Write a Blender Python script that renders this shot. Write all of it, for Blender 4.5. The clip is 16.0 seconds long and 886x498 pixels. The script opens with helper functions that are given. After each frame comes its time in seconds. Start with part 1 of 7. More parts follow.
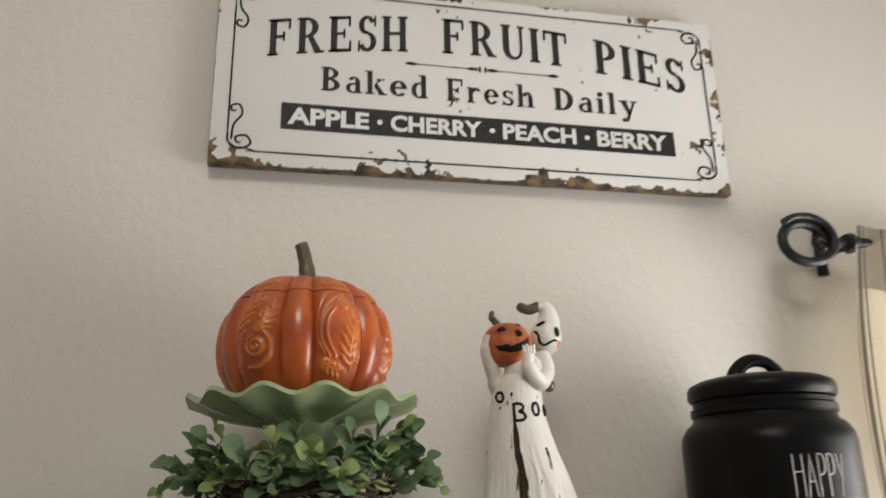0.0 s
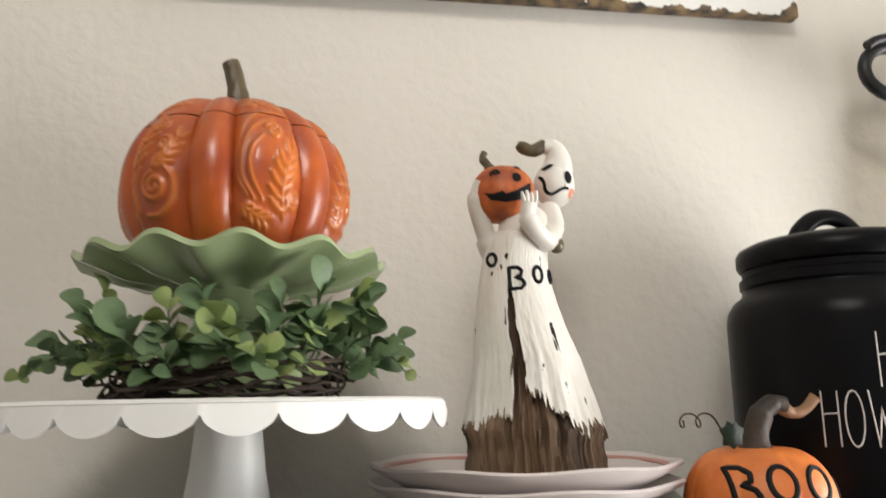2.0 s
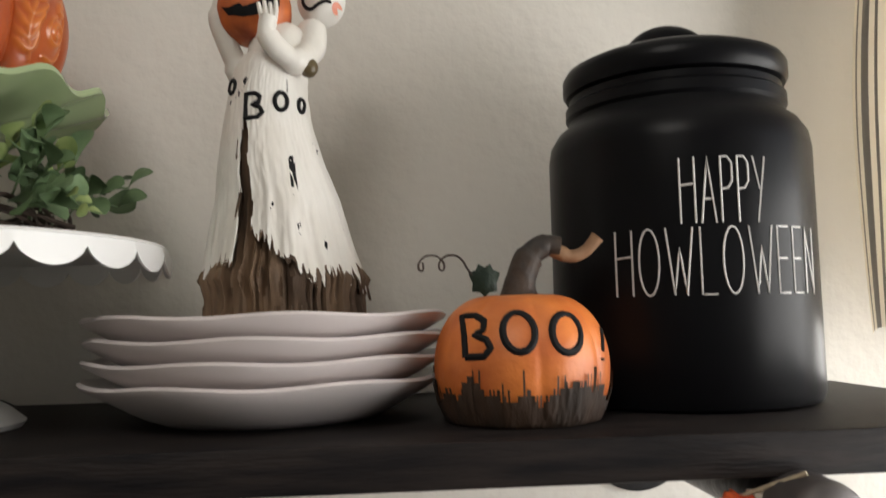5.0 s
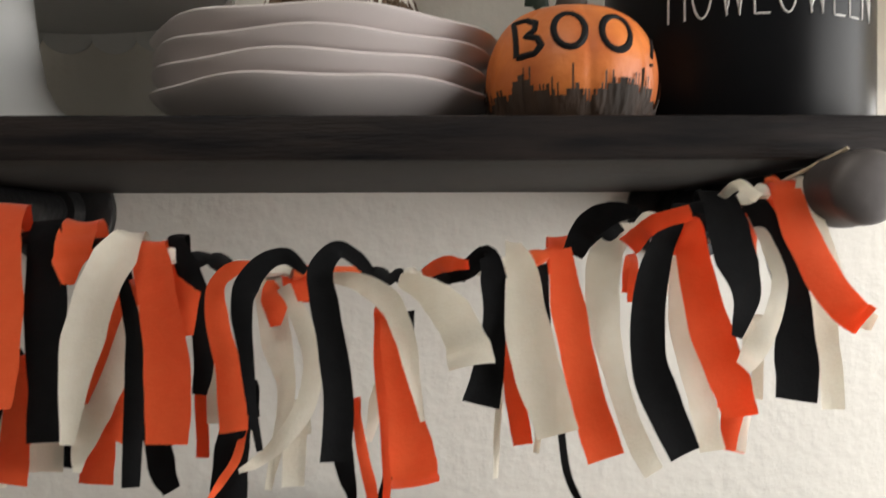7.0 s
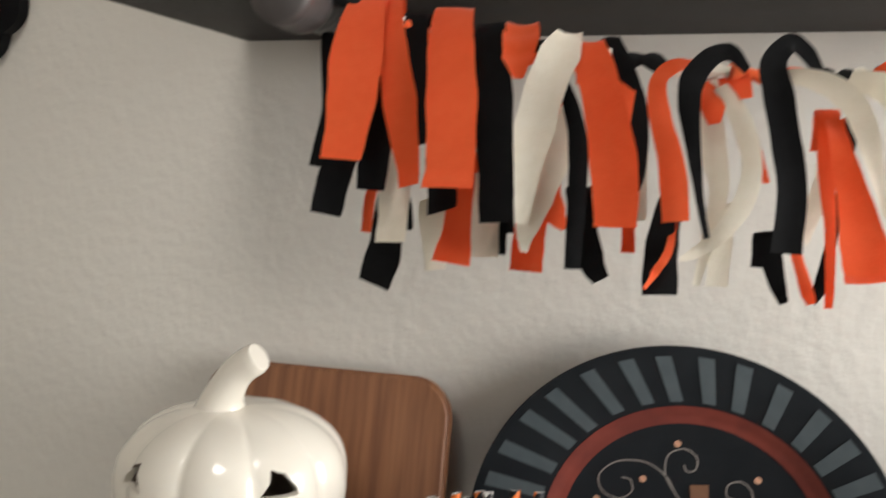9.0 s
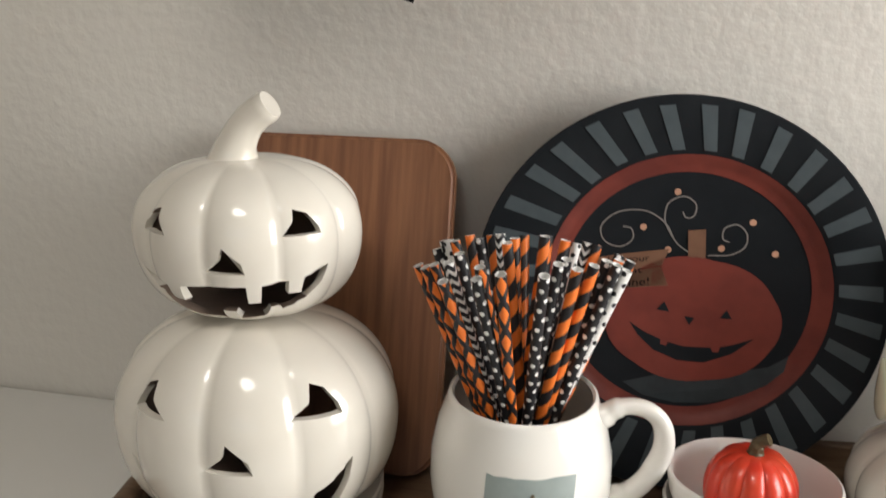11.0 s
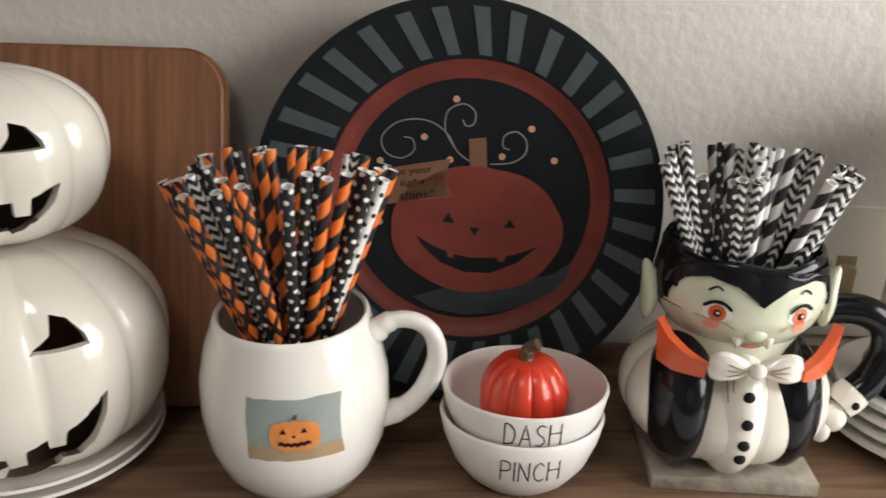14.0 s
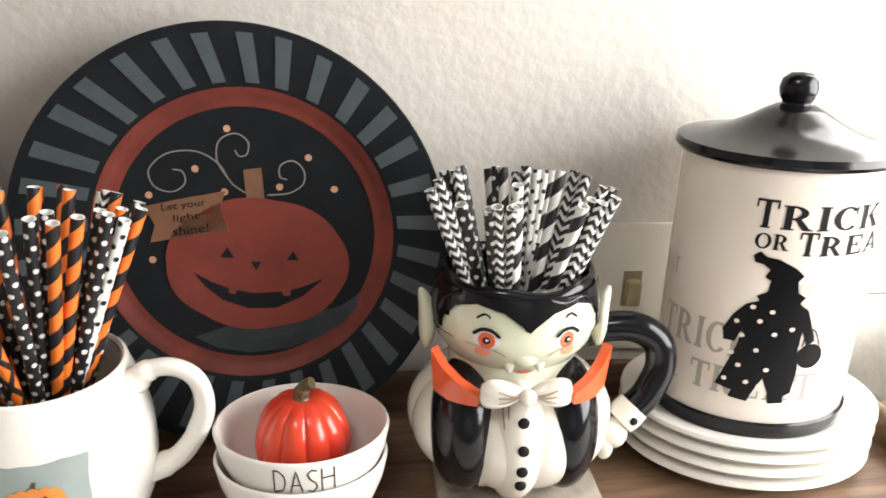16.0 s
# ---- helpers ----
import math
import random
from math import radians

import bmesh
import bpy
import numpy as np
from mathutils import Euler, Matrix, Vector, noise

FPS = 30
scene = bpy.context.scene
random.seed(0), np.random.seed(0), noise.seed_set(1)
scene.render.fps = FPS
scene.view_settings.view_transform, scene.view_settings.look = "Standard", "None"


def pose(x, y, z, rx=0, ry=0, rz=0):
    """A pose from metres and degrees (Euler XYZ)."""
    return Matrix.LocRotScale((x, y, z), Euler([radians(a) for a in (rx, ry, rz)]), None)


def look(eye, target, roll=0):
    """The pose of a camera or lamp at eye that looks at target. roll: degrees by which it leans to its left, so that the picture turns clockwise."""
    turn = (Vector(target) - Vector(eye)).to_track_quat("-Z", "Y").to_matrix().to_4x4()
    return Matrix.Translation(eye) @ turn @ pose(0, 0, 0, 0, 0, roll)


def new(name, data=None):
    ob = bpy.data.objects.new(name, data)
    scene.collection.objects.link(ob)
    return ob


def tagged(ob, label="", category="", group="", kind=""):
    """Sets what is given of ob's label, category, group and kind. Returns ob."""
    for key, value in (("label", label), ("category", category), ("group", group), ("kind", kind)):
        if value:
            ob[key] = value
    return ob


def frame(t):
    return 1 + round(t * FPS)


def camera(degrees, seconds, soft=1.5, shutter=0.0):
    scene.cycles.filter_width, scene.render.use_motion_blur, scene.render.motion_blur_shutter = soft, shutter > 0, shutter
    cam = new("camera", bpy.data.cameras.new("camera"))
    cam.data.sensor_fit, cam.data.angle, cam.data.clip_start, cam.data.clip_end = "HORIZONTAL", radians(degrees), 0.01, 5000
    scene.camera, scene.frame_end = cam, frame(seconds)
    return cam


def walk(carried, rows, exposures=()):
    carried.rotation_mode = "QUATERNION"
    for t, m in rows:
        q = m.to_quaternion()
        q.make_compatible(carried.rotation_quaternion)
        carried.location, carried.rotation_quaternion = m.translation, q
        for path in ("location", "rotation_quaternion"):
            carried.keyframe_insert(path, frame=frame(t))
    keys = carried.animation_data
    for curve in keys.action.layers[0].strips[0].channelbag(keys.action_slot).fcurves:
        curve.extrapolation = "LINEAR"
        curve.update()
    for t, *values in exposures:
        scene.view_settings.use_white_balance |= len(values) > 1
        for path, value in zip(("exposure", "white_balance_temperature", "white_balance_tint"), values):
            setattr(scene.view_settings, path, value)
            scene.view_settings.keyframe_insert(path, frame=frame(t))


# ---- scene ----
cam = camera(58.0, 16.0, shutter=0.5)
PATH = [
    (0, (0.061, -0.822, 1.676), (0.453, 1.039, 2.295), -1.2),
    (0.5, (0.08, -0.752, 1.682), (0.399, 1.134, 2.265), -0.2),
    (1, (0.099, -0.716, 1.691), (0.404, 1.185, 2.231), 0.3),
    (1.5, (0.114, -0.682, 1.682), (0.442, 1.235, 2.149), -0.6),
    (2, (0.136, -0.657, 1.672), (0.452, 1.28, 2.057), -1.0),
    (2.5, (0.192, -0.634, 1.668), (0.434, 1.325, 1.992), -0.9),
    (3, (0.237, -0.625, 1.667), (0.428, 1.347, 1.942), -0.8),
    (3.5, (0.268, -0.618, 1.667), (0.461, 1.357, 1.918), -0.7),
    (3.7, (0.278, -0.614, 1.668), (0.494, 1.359, 1.912), -0.8),
    (5.8, (0.356, -0.594, 1.585), (0.462, 1.4, 1.701), -0.8),
    (6, (0.354, -0.594, 1.572), (0.453, 1.401, 1.673), -0.3),
    (6.5, (0.346, -0.604, 1.542), (0.418, 1.394, 1.578), -0.2),
    (7, (0.337, -0.609, 1.518), (0.372, 1.391, 1.502), -0.2),
    (7.5, (0.321, -0.614, 1.505), (0.292, 1.385, 1.442), -0.4),
    (8, (0.297, -0.618, 1.496), (0.162, 1.375, 1.391), -0.4),
    (8.5, (0.267, -0.62, 1.481), (-0.034, 1.351, 1.325), -0.1),
    (9, (0.242, -0.632, 1.463), (-0.262, 1.29, 1.231), 1.3),
    (9.5, (0.226, -0.656, 1.434), (-0.324, 1.243, 1.132), 1.1),
    (10, (0.219, -0.663, 1.426), (-0.29, 1.231, 1.032), 0.6),
    (10.2, (0.213, -0.662, 1.418), (-0.269, 1.229, 0.982), 0.5),
    (12.3, (0.217, -0.646, 1.377), (-0.049, 1.184, 0.614), 1.2),
    (12.5, (0.221, -0.643, 1.376), (-0.029, 1.184, 0.603), 1.2),
    (13, (0.244, -0.641, 1.377), (0.026, 1.19, 0.601), 1.0),
    (13.5, (0.267, -0.636, 1.377), (0.099, 1.207, 0.618), 0.9),
    (14, (0.291, -0.627, 1.374), (0.197, 1.225, 0.623), 1.3),
    (14.5, (0.308, -0.617, 1.364), (0.288, 1.233, 0.605), 1.9),
    (15, (0.33, -0.612, 1.369), (0.379, 1.236, 0.607), 1.6),
    (15.5, (0.351, -0.603, 1.375), (0.489, 1.251, 0.638), 1.6),
    (16, (0.365, -0.606, 1.381), (0.564, 1.252, 0.67), 1.9),
]
EXPOSURES = [(0, -0.86), (0.5, -0.80), (1, -0.72), (1.5, -0.62), (2.5, -0.36), (3, -0.36), (3.5, -0.72), (6, -1.04), (6.5, -1.02), (7.5, -1.0), (8, -0.94), (8.5, -0.84), (9, -0.66), (9.5, -0.78), (10, -0.78), (12.5, -0.86), (13.5, -1.0), (14.5, -1.0), (15, -0.92), (15.5, -0.54), (16, -0.34)]
walk(cam, [(t, look(eye, target, roll)) for t, eye, target, roll in PATH], EXPOSURES)

# ---- world and light ----
world = bpy.data.worlds.new("sky")
scene.world = world
world.use_nodes = True
wn = world.node_tree
sky = wn.nodes.new("ShaderNodeTexSky")
sky.sky_type, sky.sun_disc = "NISHITA", False
sky.sun_elevation, sky.sun_rotation = radians(38), radians(120)
wn.nodes["Background"].inputs["Strength"].default_value = 0.12
wn.links.new(sky.outputs["Color"], wn.nodes["Background"].inputs["Color"])


def lamp(name, m, size, size_y, watts, colour):
    data = bpy.data.lights.new(name, "AREA")
    data.shape, data.size, data.size_y, data.energy, data.color = "RECTANGLE", size, size_y, watts, colour
    ob = new(name, data)
    ob.matrix_world = m
    return ob


# daylight in the window beside the shelf
lamp("window_light", look((0.99, 0.10, 1.52), (0.99, -1.0, 1.47)), 0.34, 0.82, 14, (1.0, 0.97, 0.93))
# added lamp in an unseen side opening, for the light from the right
lamp("added_side_light", look((1.27, -0.48, 1.46), (0.0, -0.44, 1.40)), 0.76, 0.72, 33, (1.0, 0.985, 0.96))
# added frontal fill, set in an unseen opening of the back wall
lamp("front_fill_light", look((0.3, -3.6, 1.25), (0.3, 0.0, 1.35)), 2.2, 2.1, 2.0, (0.97, 0.965, 0.97))
# the kitchen's round ceiling light
lamp("ceiling_light", look((0.05, -1.15, 2.57), (0.25, -0.45, 1.2)), 0.55, 0.55, 17, (1.0, 0.95, 0.88)).data.shape = "DISK"


# ---- materials ----
def mat(name, colour, rough=0.5, metal=0.0, noise_scale=0.0, mix=0.0, colour2=None, bump=0.0, bump_scale=200.0, coat=0.0, detail=4.0, stretch=(1, 1, 1), spec=0.5, sheen=0.0, transmission=0.0):
    """A principled surface with broad colour variation, gloss variation and fine relief."""
    m = bpy.data.materials.new(name)
    m.use_nodes = True
    nt = m.node_tree
    b = nt.nodes["Principled BSDF"]
    b.inputs["Base Color"].default_value = (*colour, 1)
    b.inputs["Roughness"].default_value = rough
    b.inputs["Metallic"].default_value = metal
    b.inputs["Coat Weight"].default_value = coat
    b.inputs["Coat Roughness"].default_value = 0.06
    b.inputs["Specular IOR Level"].default_value = spec
    b.inputs["Sheen Weight"].default_value = sheen
    b.inputs["Transmission Weight"].default_value = transmission
    tc = nt.nodes.new("ShaderNodeTexCoord")
    mp = nt.nodes.new("ShaderNodeMapping")
    mp.inputs["Scale"].default_value = stretch
    nt.links.new(tc.outputs["Object"], mp.inputs["Vector"])
    if mix > 0:
        n = nt.nodes.new("ShaderNodeTexNoise")
        n.inputs["Scale"].default_value, n.inputs["Detail"].default_value = noise_scale, detail
        nt.links.new(mp.outputs["Vector"], n.inputs["Vector"])
        ramp = nt.nodes.new("ShaderNodeMapRange")
        ramp.inputs["From Min"].default_value, ramp.inputs["From Max"].default_value = 0.35, 0.65
        ramp.inputs["To Max"].default_value = mix
        nt.links.new(n.outputs["Fac"], ramp.inputs["Value"])
        mx = nt.nodes.new("ShaderNodeMix")
        mx.data_type = "RGBA"
        mx.inputs[6].default_value = (*colour, 1)
        mx.inputs[7].default_value = (*(colour2 or [c * 0.6 for c in colour]), 1)
        nt.links.new(ramp.outputs["Result"], mx.inputs[0])
        nt.links.new(mx.outputs[2], b.inputs["Base Color"])
        rr = nt.nodes.new("ShaderNodeMapRange")
        rr.inputs["To Min"].default_value, rr.inputs["To Max"].default_value = rough * 0.85, min(1.0, rough * 1.2)
        nt.links.new(n.outputs["Fac"], rr.inputs["Value"])
        nt.links.new(rr.outputs["Result"], b.inputs["Roughness"])
    if bump > 0:
        n2 = nt.nodes.new("ShaderNodeTexNoise")
        n2.inputs["Scale"].default_value, n2.inputs["Detail"].default_value = bump_scale, 3.0
        nt.links.new(mp.outputs["Vector"], n2.inputs["Vector"])
        bp = nt.nodes.new("ShaderNodeBump")
        bp.inputs["Strength"].default_value, bp.inputs["Distance"].default_value = min(1.0, bump), 0.002
        nt.links.new(n2.outputs["Fac"], bp.inputs["Height"])
        nt.links.new(bp.outputs["Normal"], b.inputs["Normal"])
    return m


def nodes_of(m):
    return m.node_tree, m.node_tree.nodes["Principled BSDF"]


WALL = mat("wall_paint", (0.72, 0.69, 0.635), 0.85, 0, 3.0, 0.25, (0.68, 0.645, 0.585), 0.62, 78.0, spec=0.25)
CEIL = mat("ceiling_paint", (0.8, 0.79, 0.76), 0.9, 0, 4.0, 0.2, (0.75, 0.74, 0.7), 0.3, 60.0)
FLOOR = mat("floor_boards", (0.25, 0.16, 0.09), 0.4, 0, 6.0, 0.6, (0.15, 0.09, 0.05), 0.2, 50.0, stretch=(1, 8, 1))
DARKWOOD = mat("black_stained_wood", (0.008, 0.0075, 0.0085), 0.5, 0, 14.0, 0.9, (0.027, 0.021, 0.019), 0.4, 90.0, stretch=(1, 9, 9), spec=0.10)
TRAYWOOD = mat("brown_oak", (0.195, 0.120, 0.070), 0.5, 0, 10.0, 0.9, (0.095, 0.053, 0.030), 0.25, 80.0, stretch=(1, 12, 12))
BOARDWOOD = mat("cherry_wood", (0.27, 0.118, 0.054), 0.5, 0, 9.0, 0.85, (0.15, 0.058, 0.027), 0.15, 60.0, stretch=(14, 14, 0.8))
BLACKIRON = mat("black_iron", (0.018, 0.018, 0.02), 0.38, 0.6, 30.0, 0.5, (0.05, 0.047, 0.045), 0.35, 160.0)
PIPEGREY = mat("dark_cast_iron", (0.070, 0.062, 0.062), 0.48, 0.35, 40.0, 0.5, (0.13, 0.115, 0.11), 0.12, 160.0)
STEEL = mat("bright_steel", (0.7, 0.7, 0.7), 0.25, 1.0)
WHITEMETAL = mat("white_enamel", (0.80, 0.80, 0.79), 0.35, 0, 12.0, 0.2, (0.72, 0.72, 0.70), 0.05, 60)
CREAMGLAZE = mat("cream_glaze", (0.79, 0.745, 0.66), 0.14, 0, 16.0, 0.3, (0.70, 0.65, 0.56), 0.05, 40, coat=0.6)
WHITEGLAZE = mat("white_glaze", (0.80, 0.775, 0.72), 0.14, 0, 16.0, 0.2, (0.74, 0.71, 0.65), 0.05, 40, coat=0.6)
WHITESTONE = mat("white_stoneware", (0.76, 0.73, 0.69), 0.33, 0, 20.0, 0.25, (0.69, 0.66, 0.62), 0.08, 60, coat=0.2)
PLATEGLAZE = mat("mauve_white_glaze", (0.66, 0.60, 0.585), 0.3, 0, 18.0, 0.25, (0.58, 0.52, 0.51), 0.06, 60, coat=0.3)
PINKIN = mat("rose_glaze", (0.50, 0.22, 0.19), 0.3, 0, 18.0, 0.25, (0.44, 0.19, 0.17), 0.0)
GREENGLAZE = mat("sage_glaze", (0.30, 0.37, 0.20), 0.22, 0, 22.0, 0.4, (0.24, 0.31, 0.16), 0.06, 60, coat=0.5)
ORANGEGLAZE = mat("burnt_orange_glaze", (0.50, 0.108, 0.017), 0.34, 0, 26.0, 0.95, (0.29, 0.042, 0.009), 0.15, 120, coat=0.25)
STEMBROWN = mat("olive_brown_glaze", (0.115, 0.085, 0.04), 0.35, 0, 40.0, 0.7, (0.05, 0.04, 0.022), 0.5, 160)
BLACKMATT = mat("satin_black_glaze", (0.005, 0.005, 0.006), 0.32, 0, 20.0, 0.4, (0.008, 0.008, 0.009), 0.06, 80, spec=0.11)
BLACKGLOSS = mat("gloss_black_glaze", (0.006, 0.006, 0.008), 0.15, 0, 20.0, 0.3, (0.012, 0.012, 0.014), 0.05, 60, coat=0.06, spec=0.3)
CHALK = mat("pale_lettering", (0.62, 0.60, 0.58), 0.6)
INK = mat("black_ink", (0.008, 0.008, 0.009), 0.6, 0, 60.0, 0.4, (0.016, 0.016, 0.016), spec=0.15)
SIGNINK = mat("worn_black_lettering", (0.014, 0.014, 0.015), 0.6, 0, 260.0, 0.5, (0.06, 0.056, 0.052), 0.0, spec=0.3)
GREYINK = mat("faded_lettering", (0.36, 0.33, 0.30), 0.5)
TANINK = mat("pale_tan_lettering", (0.60, 0.50, 0.40), 0.5)
PAINTORANGE = mat("painted_orange", (0.74, 0.22, 0.045), 0.45, 0, 40.0, 0.8, (0.50, 0.11, 0.022), 0.35, 140)
HUGORANGE = mat("brown_washed_orange", (0.60, 0.155, 0.035), 0.5, 0, 45.0, 0.9, (0.28, 0.055, 0.018), 0.3, 120)
BARK = mat("carved_bark", (0.20, 0.125, 0.072), 0.7, 0, 60.0, 0.9, (0.055, 0.033, 0.020), 0.8, 160, stretch=(1, 1, 0.25))
BONE = mat("white_resin", (0.81, 0.79, 0.745), 0.38, 0, 45.0, 0.6, (0.68, 0.64, 0.57), 0.3, 110, stretch=(1, 1, 0.4))
FELTORANGE = mat("orange_felt", (0.93, 0.150, 0.036), 0.95, 0, 180.0, 0.3, (0.87, 0.120, 0.026), 0.12, 700, sheen=0.25)
FELTBLACK = mat("black_felt", (0.008, 0.008, 0.009), 0.97, 0, 180.0, 0.4, (0.015, 0.015, 0.016), 0.12, 700, sheen=0.05, spec=0.2)
FELTCREAM = mat("cream_felt", (0.88, 0.84, 0.74), 0.95, 0, 180.0, 0.3, (0.81, 0.75, 0.63), 0.12, 700, sheen=0.3)
TWINE = mat("natural_twine", (0.55, 0.45, 0.32), 0.9, 0, 300.0, 0.5)
LEAF = mat("boxwood_leaf", (0.125, 0.190, 0.088), 0.5, 0, 60.0, 0.8, (0.058, 0.105, 0.046), 0.1, 200)
LEAFPALE = mat("young_leaf", (0.27, 0.33, 0.12), 0.5, 0, 60.0, 0.7, (0.16, 0.24, 0.07), 0.1, 200)
TWIG = mat("dark_twig", (0.035, 0.022, 0.016), 0.7, 0, 80.0, 0.5, (0.07, 0.045, 0.03), 0.3, 200)
SLATEBLUE = mat("slate_grey_paint", (0.085, 0.105, 0.115), 0.5, 0, 60.0, 0.5, (0.062, 0.078, 0.086), 0.1, 150, spec=0.25)
PLATEBLACK = mat("charger_black_paint", (0.010, 0.012, 0.015), 0.5, 0, 40.0, 0.5, (0.016, 0.019, 0.022), 0.1, 120, spec=0.2)
PLATERED = mat("barn_red_paint", (0.22, 0.048, 0.034), 0.45, 0, 30.0, 0.7, (0.12, 0.028, 0.022), 0.1, 120, spec=0.25)
RUSTPAINT = mat("rust_pumpkin_paint", (0.26, 0.058, 0.042), 0.35, 0, 40.0, 0.6, (0.18, 0.04, 0.032), 0.0, spec=0.25)
TANPAINT = mat("tan_paint", (0.25, 0.125, 0.072), 0.4, 0, 60.0, 0.5, (0.18, 0.085, 0.05), 0.0)
PEACHPAINT = mat("peach_dot_paint", (0.62, 0.34, 0.22), 0.4)
VINEPAINT = mat("grey_vine_paint", (0.27, 0.245, 0.225), 0.4)
REDGLAZE = mat("scarlet_glaze", (0.62, 0.035, 0.018), 0.3, 0, 40.0, 0.7, (0.68, 0.08, 0.028), 0.1, 100, coat=0.3)
MINT = mat("pale_green_glaze", (0.68, 0.69, 0.54), 0.2, 0, 25.0, 0.35, (0.58, 0.61, 0.43), 0.03, 60, coat=0.5)
PINK = mat("pink_paint", (0.80, 0.30, 0.20), 0.35)
STONETILE = mat("weathered_stone_tile", (0.36, 0.32, 0.26), 0.75, 0, 60.0, 0.8, (0.20, 0.17, 0.13), 0.5, 180)
SIGNWHITE = mat("sign_paint", (0.76, 0.755, 0.74), 0.55, 0, 10.0, 0.3, (0.68, 0.67, 0.65), 0.15, 120)
def wear_sign(m):
    """Bare brown wood showing through the paint in ragged patches, most of all along the lower edge."""
    nt, b = nodes_of(m)
    tc = nt.nodes.new("ShaderNodeTexCoord")
    sep = nt.nodes.new("ShaderNodeSeparateXYZ")
    nt.links.new(tc.outputs["Object"], sep.inputs[0])
    def edge(out, f0, f1, t1):
        r = nt.nodes.new("ShaderNodeMapRange")
        r.inputs["From Min"].default_value, r.inputs["From Max"].default_value = f0, f1
        r.inputs["To Min"].default_value, r.inputs["To Max"].default_value = t1, 0.0
        nt.links.new(out, r.inputs["Value"])
        return r.outputs["Result"]
    ab = nt.nodes.new("ShaderNodeMath")
    ab.operation = "ABSOLUTE"
    nt.links.new(sep.outputs["X"], ab.inputs[0])
    def add(a, c, op="ADD"):
        n = nt.nodes.new("ShaderNodeMath")
        n.operation = op
        nt.links.new(a, n.inputs[0])
        if isinstance(c, float):
            n.inputs[1].default_value = c
        else:
            nt.links.new(c, n.inputs[1])
        return n.outputs[0]
    low = edge(sep.outputs["Z"], 0.0, 0.011, 0.26)
    top = edge(sep.outputs["Z"], 0.236, 0.228, 0.16)
    side = edge(ab.outputs[0], 0.3025, 0.288, 0.16)
    face = edge(sep.outputs["Y"], -0.0205, -0.0218, 0.34)
    n1 = nt.nodes.new("ShaderNodeTexNoise")
    n1.inputs["Scale"].default_value, n1.inputs["Detail"].default_value, n1.inputs["Roughness"].default_value = 17.0, 7.0, 0.62
    mp = nt.nodes.new("ShaderNodeMapping")
    mp.inputs["Location"].default_value = (0.37, 0.0, 0.11)
    nt.links.new(tc.outputs["Object"], mp.inputs["Vector"])
    nt.links.new(mp.outputs["Vector"], n1.inputs["Vector"])
    fine = nt.nodes.new("ShaderNodeTexNoise")
    fine.inputs["Scale"].default_value, fine.inputs["Detail"].default_value = 95.0, 5.0
    nt.links.new(tc.outputs["Object"], fine.inputs["Vector"])
    total = add(add(add(add(n1.outputs["Fac"], low), top), side), face)
    total = add(total, add(add(fine.outputs["Fac"], -0.5), 0.70, "MULTIPLY"))
    # knocked and flaked places: x, z, reach, strength
    for x, z, reach, much in ((-0.135, 0.013, 0.022, 0.22), (-0.083, 0.028, 0.034, 0.23), (-0.058, 0.009, 0.024, 0.26), (0.066, 0.004, 0.034, 0.30), (0.106, 0.012, 0.022, 0.28), (0.182, 0.036, 0.012, 0.15), (-0.275, 0.014, 0.036, 0.25), (-0.230, 0.022, 0.024, 0.20), (0.262, 0.062, 0.020, 0.21), (0.294, 0.008, 0.024, 0.28), (0.290, 0.190, 0.036, 0.32), (0.296, 0.13, 0.026, 0.25), (0.0, 0.234, 0.03, 0.15), (-0.092, 0.062, 0.014, 0.16)):
        dist = nt.nodes.new("ShaderNodeVectorMath")
        dist.operation = "DISTANCE"
        dist.inputs[1].default_value = (x, -0.022, z)
        nt.links.new(tc.outputs["Object"], dist.inputs[0])
        total = add(total, edge(dist.outputs["Value"], 0.0, reach, much))
    cut = nt.nodes.new("ShaderNodeMapRange")
    cut.inputs["From Min"].default_value, cut.inputs["From Max"].default_value = 0.735, 0.757
    nt.links.new(total, cut.inputs["Value"])
    n2 = nt.nodes.new("ShaderNodeTexNoise")
    n2.inputs["Scale"].default_value = 60.0
    wood = nt.nodes.new("ShaderNodeMix")
    wood.data_type = "RGBA"
    wood.inputs[6].default_value, wood.inputs[7].default_value = (0.205, 0.135, 0.065, 1), (0.020, 0.015, 0.012, 1)
    nt.links.new(tc.outputs["Object"], n2.inputs["Vector"])
    deep = nt.nodes.new("ShaderNodeMapRange")
    deep.inputs["From Min"].default_value, deep.inputs["From Max"].default_value = 0.38, 0.62
    nt.links.new(n2.outputs["Fac"], deep.inputs["Value"])
    nt.links.new(deep.outputs["Result"], wood.inputs[0])
    mx = nt.nodes.new("ShaderNodeMix")
    mx.data_type = "RGBA"
    old = b.inputs["Base Color"].links[0].from_socket
    nt.links.new(cut.outputs["Result"], mx.inputs[0])
    nt.links.new(old, mx.inputs[6])
    nt.links.new(wood.outputs[2], mx.inputs[7])
    nt.links.new(mx.outputs[2], b.inputs["Base Color"])


